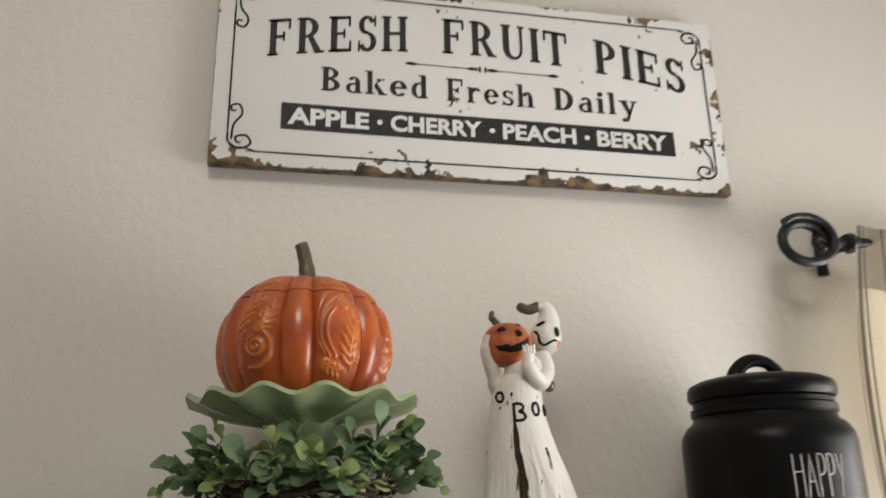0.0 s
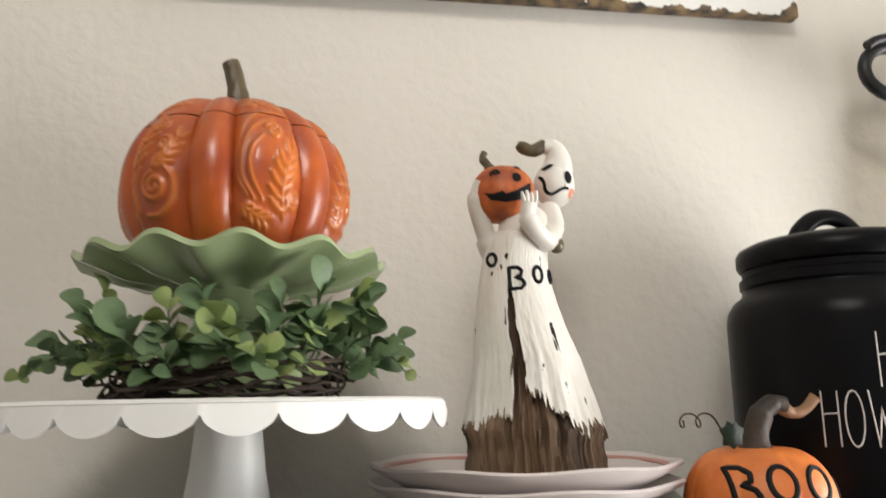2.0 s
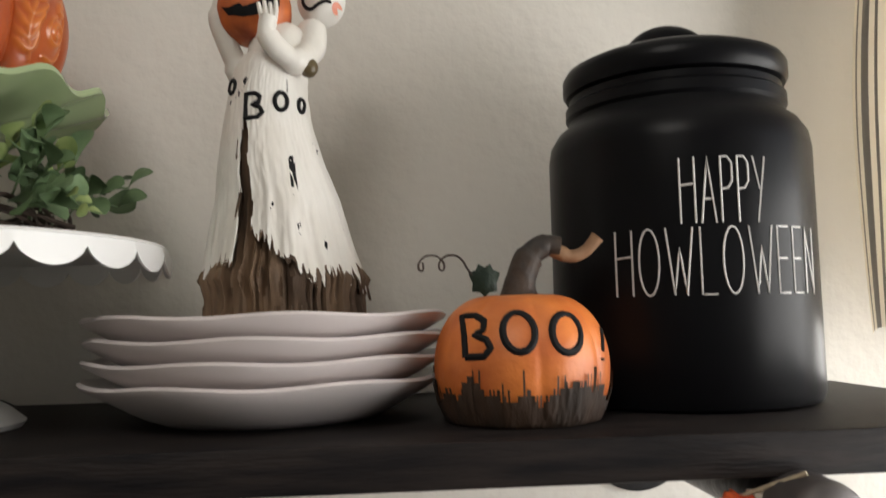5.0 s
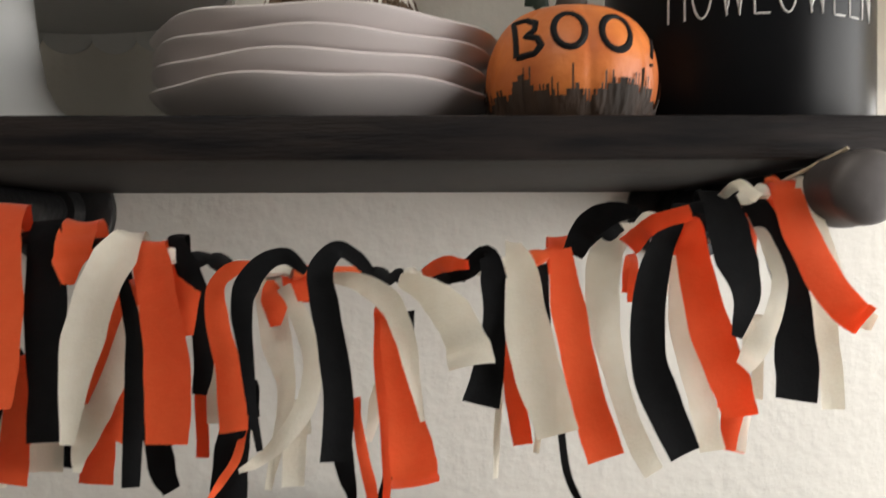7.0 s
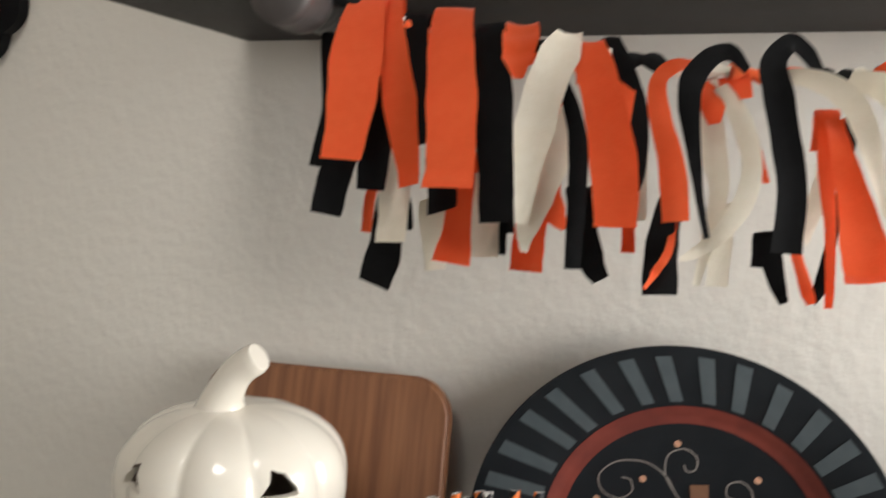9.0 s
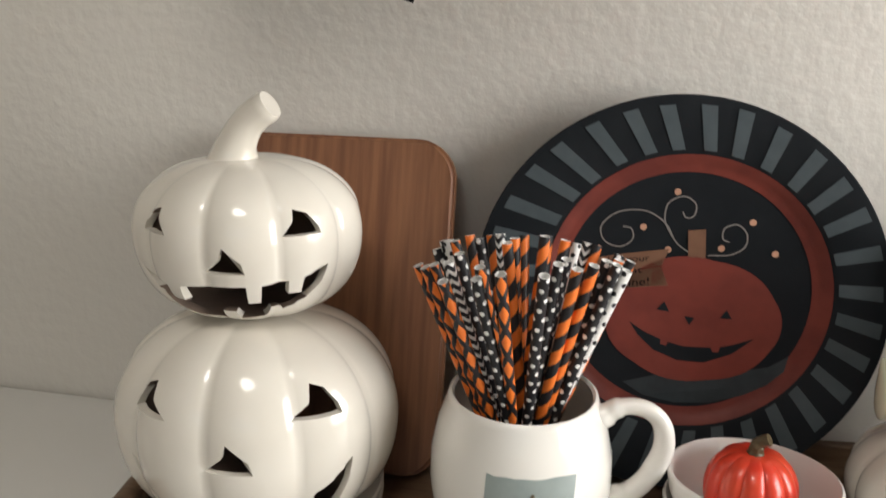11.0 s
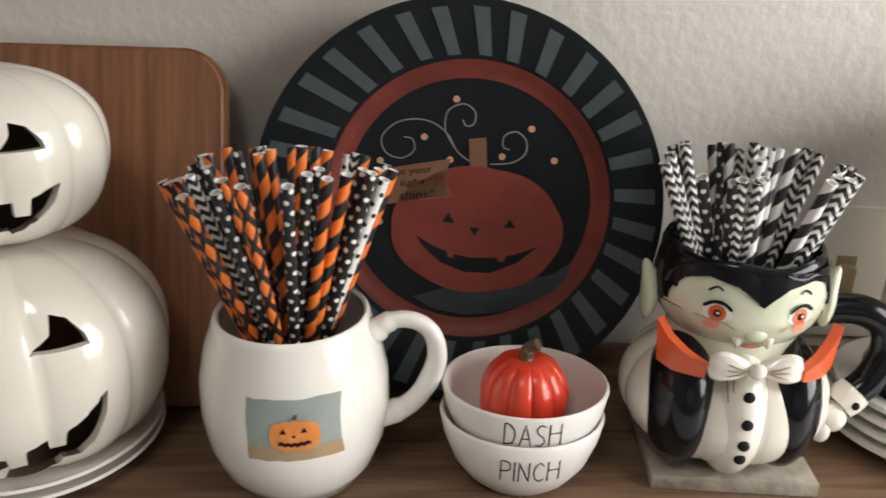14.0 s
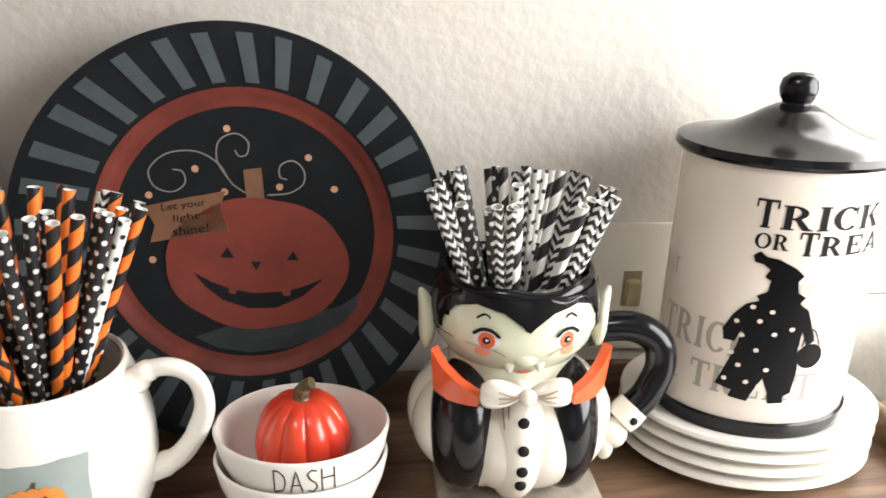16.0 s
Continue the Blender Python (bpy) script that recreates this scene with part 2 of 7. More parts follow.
wear_sign(SIGNWHITE)
BLUEGREY = mat("print_blue_grey", (0.30, 0.345, 0.33), 0.25, 0, 60.0, 0.5, (0.24, 0.285, 0.275), 0.0, coat=0.4)
SAND = mat("print_sand", (0.42, 0.29, 0.165), 0.25, 0, 60.0, 0.5, (0.34, 0.235, 0.13), 0.0, coat=0.4)
IVORY = mat("ivory_switch_plate", (0.80, 0.77, 0.68), 0.35)
CANPINK = mat("blush_white_glaze", (0.78, 0.70, 0.63), 0.22, 0, 16.0, 0.25, (0.72, 0.63, 0.56), 0.04, 60, coat=0.5)
def straw_paper(name, base, mark, kind):
    """Printed paper straw: stripe, diamond, dot or zigzag round its own length."""
    m = mat(name, base, 0.5)
    nt, b = nodes_of(m)
    tc = nt.nodes.new("ShaderNodeTexCoord")
    sep = nt.nodes.new("ShaderNodeSeparateXYZ")
    nt.links.new(tc.outputs["Object"], sep.inputs[0])
    def op(kind_, a, c=0.0, d=None):
        n = nt.nodes.new("ShaderNodeMath")
        n.operation = kind_
        for k, v in enumerate((a, c) if d is None else (a, c, d)):
            if isinstance(v, (int, float)):
                n.inputs[k].default_value = v
            else:
                nt.links.new(v, n.inputs[k])
        return n.outputs[0]
    turn = op("DIVIDE", op("ARCTAN2", sep.outputs["Y"], sep.outputs["X"]), 2 * math.pi)
    z = sep.outputs["Z"]
    if kind == "stripe":
        fac = op("GREATER_THAN", op("FRACT", op("SUBTRACT", op("MULTIPLY", z, 44.0), op("ADD", turn, -10.0))), 0.5)
    elif kind == "diamond":
        along, round_ = op("MULTIPLY", z, 46.0), op("ADD", op("MULTIPLY", turn, 2.0), 20.0)
        one = op("GREATER_THAN", op("FRACT", op("ADD", round_, along)), 0.34)
        two = op("GREATER_THAN", op("FRACT", op("SUBTRACT", round_, along)), 0.34)
        fac = op("MULTIPLY", one, two)
    elif kind == "dot":
        row = op("FLOOR", op("MULTIPLY", z, 135.0))
        shift = op("MULTIPLY", op("MODULO", row, 2.0), 0.5)
        a = op("SUBTRACT", op("FRACT", op("ADD", op("ADD", op("MULTIPLY", turn, 3.0), shift), 10.0)), 0.5)
        c = op("SUBTRACT", op("FRACT", op("MULTIPLY", z, 135.0)), 0.5)
        fac = op("LESS_THAN", op("ADD", op("MULTIPLY", a, a), op("MULTIPLY", c, c)), 0.052)
    else:
        a = op("ABSOLUTE", op("SUBTRACT", op("FRACT", op("ADD", op("MULTIPLY", turn, 3.0), 10.0)), 0.5))
        fac = op("LESS_THAN", op("FRACT", op("ADD", op("MULTIPLY", z, 145.0), op("MULTIPLY", a, 1.2))), 0.45)
    mx = nt.nodes.new("ShaderNodeMix")
    mx.data_type = "RGBA"
    mx.inputs[6].default_value, mx.inputs[7].default_value = (*base, 1), (*mark, 1)
    nt.links.new(fac, mx.inputs[0])
    nt.links.new(mx.outputs[2], b.inputs["Base Color"])
    return m


PB, PW, PO = (0.010, 0.010, 0.012), (0.80, 0.79, 0.76), (0.82, 0.19, 0.025)
STRAWWHITE = mat("white_paper", (0.80, 0.79, 0.76), 0.6)
STRAWS = {
    "os": (straw_paper("orange_stripe_paper", PB, PO, "stripe"), "black paper straw with orange spiral stripes"),
    "od": (straw_paper("orange_diamond_paper", PB, PO, "diamond"), "black paper straw with broad orange diamonds"),
    "kd": (straw_paper("white_dot_paper", PB, PW, "dot"), "black paper straw with white dots"),
    "wd": (straw_paper("black_dot_paper", PW, PB, "dot"), "white paper straw with black dots"),
    "zz": (straw_paper("zigzag_paper", PB, PW, "zigzag"), "black and white zigzag paper straw"),
    "ws": (straw_paper("white_stripe_paper", PB, PW, "stripe"), "black paper straw with white spiral stripes"),
}
CLOTH = mat("linen_curtain", (0.78, 0.72, 0.62), 0.9, 0, 60.0, 0.3, (0.70, 0.64, 0.54), 0.4, 700)
CLOTHDARK = mat("grey_curtain_stripe", (0.13, 0.115, 0.10), 0.9, 0, 60.0, 0.4, (0.20, 0.18, 0.155), 0.4, 700)
def translucent(m, share):
    nt, b = nodes_of(m)
    tr = nt.nodes.new("ShaderNodeBsdfTranslucent")
    mx = nt.nodes.new("ShaderNodeMixShader")
    mx.inputs[0].default_value = share
    tr.inputs["Color"].default_value = (0.88, 0.82, 0.70, 1)
    nt.links.new(b.outputs[0], mx.inputs[1])
    nt.links.new(tr.outputs[0], mx.inputs[2])
    nt.links.new(mx.outputs[0], nt.nodes["Material Output"].inputs["Surface"])


CLOTHTOP = mat("lined_linen_header", (0.60, 0.54, 0.45), 0.9, 0, 60.0, 0.3, (0.52, 0.46, 0.38), 0.4, 700)
translucent(CLOTH, 0.72)
translucent(CLOTHDARK, 0.15)
INNERBROWN = mat("inner_brown", (0.24, 0.175, 0.135), 0.8, 0, 30.0, 0.5, (0.17, 0.12, 0.09), 0.3, 120)
WINDOWWHITE = mat("white_window_paint", (0.8, 0.8, 0.79), 0.4, 0, 8.0, 0.2, (0.74, 0.74, 0.73), 0.05, 60)
BUFFET = mat("white_sideboard_paint", (0.74, 0.73, 0.70), 0.45, 0, 8.0, 0.25, (0.68, 0.66, 0.62), 0.1, 80)


# ---- mesh helpers ----
def link(name, bm, material, parent=None, label="", smooth=True, angle=40):
    me = bpy.data.meshes.new(name)
    bm.to_mesh(me)
    bm.free()
    for mm in material if isinstance(material, (list, tuple)) else (material,):
        me.materials.append(mm)
    if smooth:
        me.shade_smooth()
        me.set_sharp_from_angle(angle=radians(angle))
    ob = new(name, me)
    if parent:
        ob.parent = parent
    if label:
        ob["label"] = label
    return ob


def part(name, bm, material, parent, label="", smooth=True, angle=40):
    return link(name, bm, material, parent, label, smooth, angle)


def thing(name, x, y, z, label, category, group="", turn=0.0):
    ob = new(name)
    ob.empty_display_size = 0.02
    ob.location, ob.rotation_euler = (x, y, z), (0, 0, radians(turn))
    return tagged(ob, label, category, group)


def lathe(profile, seg=64, wave=None, closed=False):
    """Turns (r, z) rows about the z axis. wave(angle, row) gives (scale of r, offset of z)."""
    bm = bmesh.new()
    rings = []
    for n, (r, z) in enumerate(profile):
        if r < 1e-6:
            rings.append([bm.verts.new((0, 0, z))])
            continue
        ring = []
        for k in range(seg):
            a = 2 * math.pi * k / seg
            s, dz = wave(a, n) if wave else (1, 0)
            ring.append(bm.verts.new((r * s * math.cos(a), r * s * math.sin(a), z + dz)))
        rings.append(ring)
    pairs = list(zip(rings, rings[1:])) + ([(rings[-1], rings[0])] if closed else [])
    for a, b in pairs:
        for k in range(seg):
            j = (k + 1) % seg
            if len(a) == 1 and len(b) == 1:
                continue
            if len(a) == 1:
                bm.faces.new((a[0], b[j], b[k]))
            elif len(b) == 1:
                bm.faces.new((a[k], a[j], b[0]))
            else:
                bm.faces.new((a[k], a[j], b[j], b[k]))
    bmesh.ops.recalc_face_normals(bm, faces=bm.faces)
    return bm


def sweep(bm, points, radii, seg=10, flat=1.0, caps=True):
    """A tube through the points; radii one number or one each; flat squeezes it across."""
    pts = [Vector(p) for p in points]
    rad = radii if isinstance(radii, (list, tuple)) else [radii] * len(pts)
    side, rings = None, []
    for n, p in enumerate(pts):
        d = (pts[min(n + 1, len(pts) - 1)] - pts[max(n - 1, 0)]).normalized()
        if side is None:
            side = d.orthogonal().normalized()
        side = (side - d * side.dot(d)).normalized()
        up = d.cross(side)
        rings.append([bm.verts.new(p + rad[n] * (math.cos(a) * side + flat * math.sin(a) * up)) for a in (2 * math.pi * k / seg for k in range(seg))])
    for a, b in zip(rings, rings[1:]):
        for k in range(seg):
            bm.faces.new((a[k], a[(k + 1) % seg], b[(k + 1) % seg], b[k]))
    if caps:
        bm.faces.new(list(reversed(rings[0])))
        bm.faces.new(rings[-1])
    return bm


def smooth_line(points, steps=6):
    """A Catmull-Rom line through the points."""
    p = [Vector(q) for q in points]
    p = [2 * p[0] - p[1]] + p + [2 * p[-1] - p[-2]]
    out = []
    for i in range(1, len(p) - 2):
        for s in range(steps):
            t = s / steps
            a, b, c, d = p[i - 1 : i + 3]
            out.append(0.5 * (2 * b + (c - a) * t + (2 * a - 5 * b + 4 * c - d) * t * t + (3 * b - a - 3 * c + d) * t ** 3))
    return out + [p[-2]]


def box(bm, x0, x1, y0, y1, z0, z1, bevel=0.0, seg=2):
    made = bmesh.ops.create_cube(bm, size=1)
    for v in made["verts"]:
        v.co = Vector(((x0 + x1) / 2 + v.co.x * (x1 - x0), (y0 + y1) / 2 + v.co.y * (y1 - y0), (z0 + z1) / 2 + v.co.z * (z1 - z0)))
    if bevel:
        edges = {e for v in made["verts"] for e in v.link_edges}
        bmesh.ops.bevel(bm, geom=list(edges), offset=bevel, segments=seg, affect="EDGES", profile=0.5)
    return bm


def ball(bm, x, y, z, rx, ry=None, rz=None, u=16, v=12, mi=0):
    made = bmesh.ops.create_uvsphere(bm, u_segments=u, v_segments=v, radius=1)
    for w in made["verts"]:
        w.co = Vector((x + w.co.x * rx, y + w.co.y * (ry or rx), z + w.co.z * (rz or rx)))
    for f in {f for w in made["verts"] for f in w.link_faces}:
        f.material_index = mi
    return bm


def gourd(rx, rz, ribs, depth, seg=120, rings=28, top_dip=0.25, phase=0.0, squash=1.0, power=0.35, full=0.85):
    """A ribbed pumpkin body, centre at the origin."""
    bm = bmesh.new()
    rows = []
    for i in range(rings + 1):
        p = -math.pi / 2 + math.pi * i / rings
        c, s = math.cos(p), math.sin(p)
        if i in (0, rings):
            rows.append([bm.verts.new((0, 0, rz * s * (1 - (top_dip if i else top_dip * 0.6))))])
            continue
        row = []
        for k in range(seg):
            a = 2 * math.pi * k / seg
            rib = 1 - depth * (1 - abs(math.cos(ribs * (a + phase) / 2)) ** power)
            cc = c ** (0.85 if s > 0 else full)
            z = rz * s * (1 - (top_dip if s > 0 else top_dip * 0.6) * (1 - c) ** 2.2)
            row.append(bm.verts.new((rx * cc * rib * math.cos(a), rx * squash * cc * rib * math.sin(a), z)))
        rows.append(row)
    for a, b in zip(rows, rows[1:]):
        for k in range(seg):
            j = (k + 1) % seg
            if len(a) == 1:
                bm.faces.new((a[0], b[j], b[k]))
            elif len(b) == 1:
                bm.faces.new((a[k], a[j], b[0]))
            else:
                bm.faces.new((a[k], a[j], b[j], b[k]))
    bmesh.ops.recalc_face_normals(bm, faces=bm.faces)
    return bm


def letters(text, size, space=1.0, bold=0.0):
    """The built-in font as a flat bmesh, in the xy plane, left edge at 0."""
    cu = bpy.data.curves.new("letters", "FONT")
    cu.body, cu.size, cu.space_character, cu.offset = text, size, space, bold
    cu.resolution_u = 3
    ob = bpy.data.objects.new("letters", cu)
    scene.collection.objects.link(ob)
    bpy.context.view_layer.update()
    me = bpy.data.meshes.new_from_object(ob.evaluated_get(bpy.context.evaluated_depsgraph_get()))
    bm = bmesh.new()
    bm.from_mesh(me)
    bpy.data.objects.remove(ob)
    bpy.data.curves.remove(cu)
    bpy.data.meshes.remove(me)
    return bm


def fit_width(bm, width, height=None, x0=0.0, z0=0.0, y=0.0):
    """Stands flat letters upright facing -y, stretched to a width (and height) from (x0, z0)."""
    xs, ys = [v.co.x for v in bm.verts], [v.co.y for v in bm.verts]
    sx = width / (max(xs) - min(xs))
    sz = height / (max(ys) - min(ys)) if height else sx
    mx, my = min(xs), min(ys)
    for v in bm.verts:
        v.co = Vector((x0 + (v.co.x - mx) * sx, y, z0 + (v.co.y - my) * sz))
    return bm


STROKES = {
    "H": (((0, 0), (0, 1)), ((0.5, 0), (0.5, 1)), ((0, 0.58), (0.5, 0.6))),
    "A": (((0, 0), (0.25, 1), (0.5, 0)), ((0.1, 0.36), (0.42, 0.36))),
    "P": (((0, 0), (0, 1), (0.25, 1), (0.4, 0.9), (0.4, 0.62), (0.25, 0.52), (0, 0.5)),),
    "Y": (((0, 1), (0.24, 0.5)), ((0.48, 1), (0.12, 0))),
    "O": (tuple((0.28 - 0.28 * math.sin(0.35 * k), 0.5 + 0.5 * math.cos(0.35 * k)) for k in range(19)),),
    "W": (((0, 1), (0.2, 0), (0.36, 0.7), (0.52, 0), (0.72, 1)),),
    "L": (((0, 1), (0, 0), (0.4, 0)),),
    "E": (((0.4, 1), (0, 1), (0, 0), (0.4, 0)), ((0, 0.52), (0.34, 0.52))),
    "N": (((0, 0), (0, 1), (0.46, 0), (0.46, 1)),),
    "D": (((0, 0), (0, 1), (0.2, 0.97), (0.42, 0.75), (0.46, 0.45), (0.36, 0.12), (0, 0)),),
    "S": (((0.4, 0.92), (0.2, 1), (0.02, 0.82), (0.1, 0.6), (0.34, 0.42), (0.4, 0.2), (0.22, 0), (0, 0.08)),),
    "I": (((0, 0), (0, 1)),),
    "C": (((0.42, 0.85), (0.28, 1), (0.08, 0.85), (0, 0.5), (0.08, 0.15), (0.28, 0), (0.44, 0.15)),),
    "B": (((0, 0), (0, 1), (0.28, 1), (0.42, 0.86), (0.38, 0.64), (0.2, 0.54), (0.42, 0.42), (0.5, 0.22), (0.36, 0.03), (0, 0)),),
    "!": (((0.1, 1), (0.06, 0.32)), ((0.05, 0.1), (0.05, 0.02))),
}


def brush(text, width, height, put, thick, lift=0.0006, gap=0.2, seg=5):
    """Handwritten capitals in single strokes; put(u, v) gives the place on the surface and its normal."""
    total, spans = 0.0, []
    for ch in text:
        w = max([p[0] for s in STROKES.get(ch, (((0, 0), (0.3, 0)),)) for p in s] or [0.1])
        spans.append((ch, total))
        total += w + gap
    total -= gap
    bm = bmesh.new()
    for ch, start in spans:
        for s in STROKES.get(ch, ()):
            line = []
            for (a0, b0), (a1, b1) in zip(s, s[1:]):
                for k in range(4):
                    line.append((a0 + (a1 - a0) * k / 4, b0 + (b1 - b0) * k / 4))
            line.append(s[-1])
            pts = []
            for a, b in line:
                p, nrm = put((start + a) / total * width, b * height)
                pts.append(Vector(p) + lift * Vector(nrm))
            sweep(bm, pts, thick, seg)
    return bm


def on_cylinder(radius, a0, z0, tilt=0.0):
    """put() for brush and letters: round an upright cylinder, a0 degrees from -y, starting height z0."""
    def put(u, v):
        a = radians(a0) + u / radius
        n = Vector((math.sin(a), -math.cos(a), 0))
        return n * radius + Vector((0, 0, z0 + v + tilt * u)), n
    return put


def absorb(dst, src, mi=0, offset=(0, 0, 0)):
    """Joins src into dst with a material slot."""
    off, made = Vector(offset), {}
    for v in src.verts:
        made[v] = dst.verts.new(v.co + off)
    for f in src.faces:
        try:
            nf = dst.faces.new([made[v] for v in f.verts])
            nf.material_index = mi
        except ValueError:
            pass
    src.free()
    return dst


def front(bm):
    """put(x, z): the place and normal of a surface seen from -y."""
    from mathutils.bvhtree import BVHTree
    tree = BVHTree.FromBMesh(bm)
    def put(x, z):
        p, n, _, _ = tree.ray_cast(Vector((x, -1, z)), Vector((0, 1, 0)))
        if p is None:
            p, n, _, _ = tree.find_nearest(Vector((x, -0.05, z)))
        if n.y > 0:
            n = -n
        return p, n
    return put


def lay(bm, put, lift=0.0005, cuts=2, size=0.004):
    """Lays a flat bmesh (x across, z up in its x and y) on a surface, finely cut so that it follows it."""
    bmesh.ops.triangulate(bm, faces=bm.faces[:])
    for _ in range(5):
        long = [e for e in bm.edges if e.calc_length() > size]
        if not long or len(bm.faces) > 6000:
            break
        bmesh.ops.subdivide_edges(bm, edges=long, cuts=1)
        bmesh.ops.triangulate(bm, faces=[f for f in bm.faces if len(f.verts) > 3])
    for v in bm.verts:
        p, n = put(v.co.x, v.co.y)
        v.co = p + lift * n
    return bm


def shape(points):
    bm = bmesh.new()
    bm.faces.new([bm.verts.new((x, y, 0)) for x, y in points])
    bmesh.ops.recalc_face_normals(bm, faces=bm.faces)
    return bm


def oval(x, y, rx, ry, n=24):
    return shape([(x + rx * math.cos(2 * math.pi * k / n), y + ry * math.sin(2 * math.pi * k / n)) for k in range(n)])


def ribbon(points, width, steps=6):
    """A flat painted stroke of even width through (x, y) points."""
    pts = [Vector((p.x, p.y)) for p in smooth_line([(x, y, 0) for x, y in points], steps)]
    bm = bmesh.new()
    rows = []
    for n, p in enumerate(pts):
        d = (pts[min(n + 1, len(pts) - 1)] - pts[max(n - 1, 0)]).normalized()
        q = Vector((-d.y, d.x)) * width / 2 * (0.55 if n in (0, len(pts) - 1) else 1)
        rows.append((bm.verts.new((*(p + q), 0)), bm.verts.new((*(p - q), 0))))
    for a, b in zip(rows, rows[1:]):
        bm.faces.new((a[0], a[1], b[1], b[0]))
    return bm


# ---- the room ----
def slab(name, x0, x1, y0, y1, z0, z1, material, label, category):
    return tagged(link(name, box(bmesh.new(), x0, x1, y0, y1, z0, z1), material, smooth=False), label, category, kind="structure")


WX0, WX1, WZ0, WZ1 = 0.80, 1.18, 1.08, 1.96
slab("wall_north_left", -1.6, WX0, 0.0, 0.14, 0, 2.6, WALL, "cream orange-peel plaster wall", "wall")
slab("wall_north_right", WX1, 1.25, 0.0, 0.14, 0, 2.6, WALL, "cream orange-peel plaster wall", "wall")
slab("wall_north_below", WX0, WX1, 0.0, 0.14, 0, WZ0, WALL, "cream plaster wall under the window", "wall")
slab("wall_north_above", WX0, WX1, 0.0, 0.14, WZ1, 2.6, WALL, "cream plaster wall over the window", "wall")
slab("wall_west", -1.74, -1.6, -3.7, 0.14, 0, 2.6, WALL, "plain cream plaster wall", "wall")
# unseen side wall, left open where the added side lamp stands
slab("wall_east_far", 1.25, 1.39, -3.7, -0.95, 0, 2.6, WALL, "plain cream plaster wall", "wall")
slab("wall_east_near", 1.25, 1.39, -0.06, 0.14, 0, 2.6, WALL, "plain cream plaster wall", "wall")
slab("wall_east_below", 1.25, 1.39, -0.95, -0.06, 0, 1.08, WALL, "plain cream plaster wall under the unseen side opening", "wall")
slab("wall_east_above", 1.25, 1.39, -0.95, -0.06, 2.12, 2.6, WALL, "plain cream plaster wall over the unseen side opening", "wall")
slab("wall_south_left", -1.6, -0.95, -3.7, -3.56, 0, 2.6, WALL, "plain cream plaster wall", "wall")
slab("wall_south_right", 1.2, 1.25, -3.7, -3.56, 0, 2.6, WALL, "plain cream plaster wall", "wall")
slab("wall_south_above", -0.95, 1.2, -3.7, -3.56, 2.35, 2.6, WALL, "plain cream plaster wall", "wall")
slab("floor", -1.6, 1.39, -3.7, 0.14, -0.1, 0.0, FLOOR, "brown floor boards", "floor")
slab("ceiling", -1.74, 1.39, -3.7, 0.14, 2.6, 2.7, CEIL, "white plaster ceiling", "ceiling")

win = tagged(new("window_1"), "white painted kitchen window behind a curtain", "window", kind="structure")
for n, (a, b, c, d) in enumerate(((WX0, WX1, WZ0 + 0.002, WZ0 + 0.05), (WX0, WX1, WZ1 - 0.05, WZ1 - 0.002), (WX0 + 0.002, WX0 + 0.05, WZ0 + 0.05, WZ1 - 0.05), (WX1 - 0.05, WX1 - 0.002, WZ0 + 0.05, WZ1 - 0.05))):
    part("window_frame", box(bmesh.new(), a, b, 0.05, 0.09, c, d, 0.003), WINDOWWHITE, win)

# ---- upper shelf ----
SX0, SX1, SY, SZ0, SZ1 = -0.10, 0.685, -0.24, 1.556, 1.577
shelf = thing("wall_shelf", 0.29, -0.12, SZ1, "black-stained wooden plank shelf on pipe brackets", "shelf")
bm = box(bmesh.new(), SX0 - 0.29, SX1 - 0.29, SY + 0.12, 0.119, SZ0 - SZ1, 0.0, 0.0018)
part("board", bm, DARKWOOD, shelf)


def facing(bm):
    """Turns a lathe from z up to its axis along -y."""
    bmesh.ops.rotate(bm, verts=bm.verts, matrix=Matrix.Rotation(radians(90), 3, "X"))
    return bm


for px in (0.060, 0.529):
    br = thing("pipe_bracket", px, 0.0, 1.5418, "dark cast iron pipe bracket with wall flange and end cap", "bracket", "shelf brackets")
    part("flange", facing(lathe([(0, 0.0), (0.041, 0.0), (0.041, 0.006), (0.037, 0.009), (0.022, 0.010), (0.019, 0.022), (0.0, 0.022)], 40)), BLACKIRON, br)
    part("pipe", facing(lathe([(0, 0.02), (0.0138, 0.02), (0.0138, 0.25), (0, 0.25)], 28)), BLACKIRON, br)
    part("end_cap", facing(lathe([(0.0138, 0.2355), (0.0168, 0.2355), (0.0177, 0.238), (0.0177, 0.244), (0.0169, 0.246), (0.0171, 0.260), (0.0165, 0.2640), (0.0142, 0.2662), (0.008, 0.2676), (0, 0.2678)], 40)), PIPEGREY, br, "grey cast iron cap")
    for k in range(4):
        a = radians(45 + 90 * k)
        bm = facing(lathe([(0, 0.0), (0.0045, 0.0), (0.0042, 0.0022), (0.0025, 0.0036), (0, 0.004)], 14))
        bmesh.ops.translate(bm, verts=bm.verts, vec=(0.031 * math.cos(a), -0.0085, 0.031 * math.sin(a)))
        part("screw", bm, STEEL, br, "bright round screw head")

# ---- sign ----
sign = thing("wall_sign", 0.2815, 0.0, 2.026, "weathered white wooden pie sign with black lettering", "sign")
part("panel", box(bmesh.new(), -0.3025, 0.3025, -0.022, -0.0085, 0, 0.236, 0.0015), SIGNWHITE, sign)
part("batten", box(bmesh.new(), -0.25, 0.25, -0.0086, -0.001, 0.06, 0.20, 0.001), TWIG, sign, "dark hanging batten")
FY = -0.0226


def flat(bm, y=FY):
    for v in bm.verts:
        v.co = Vector((v.co.x, y, v.co.y))
    return bm


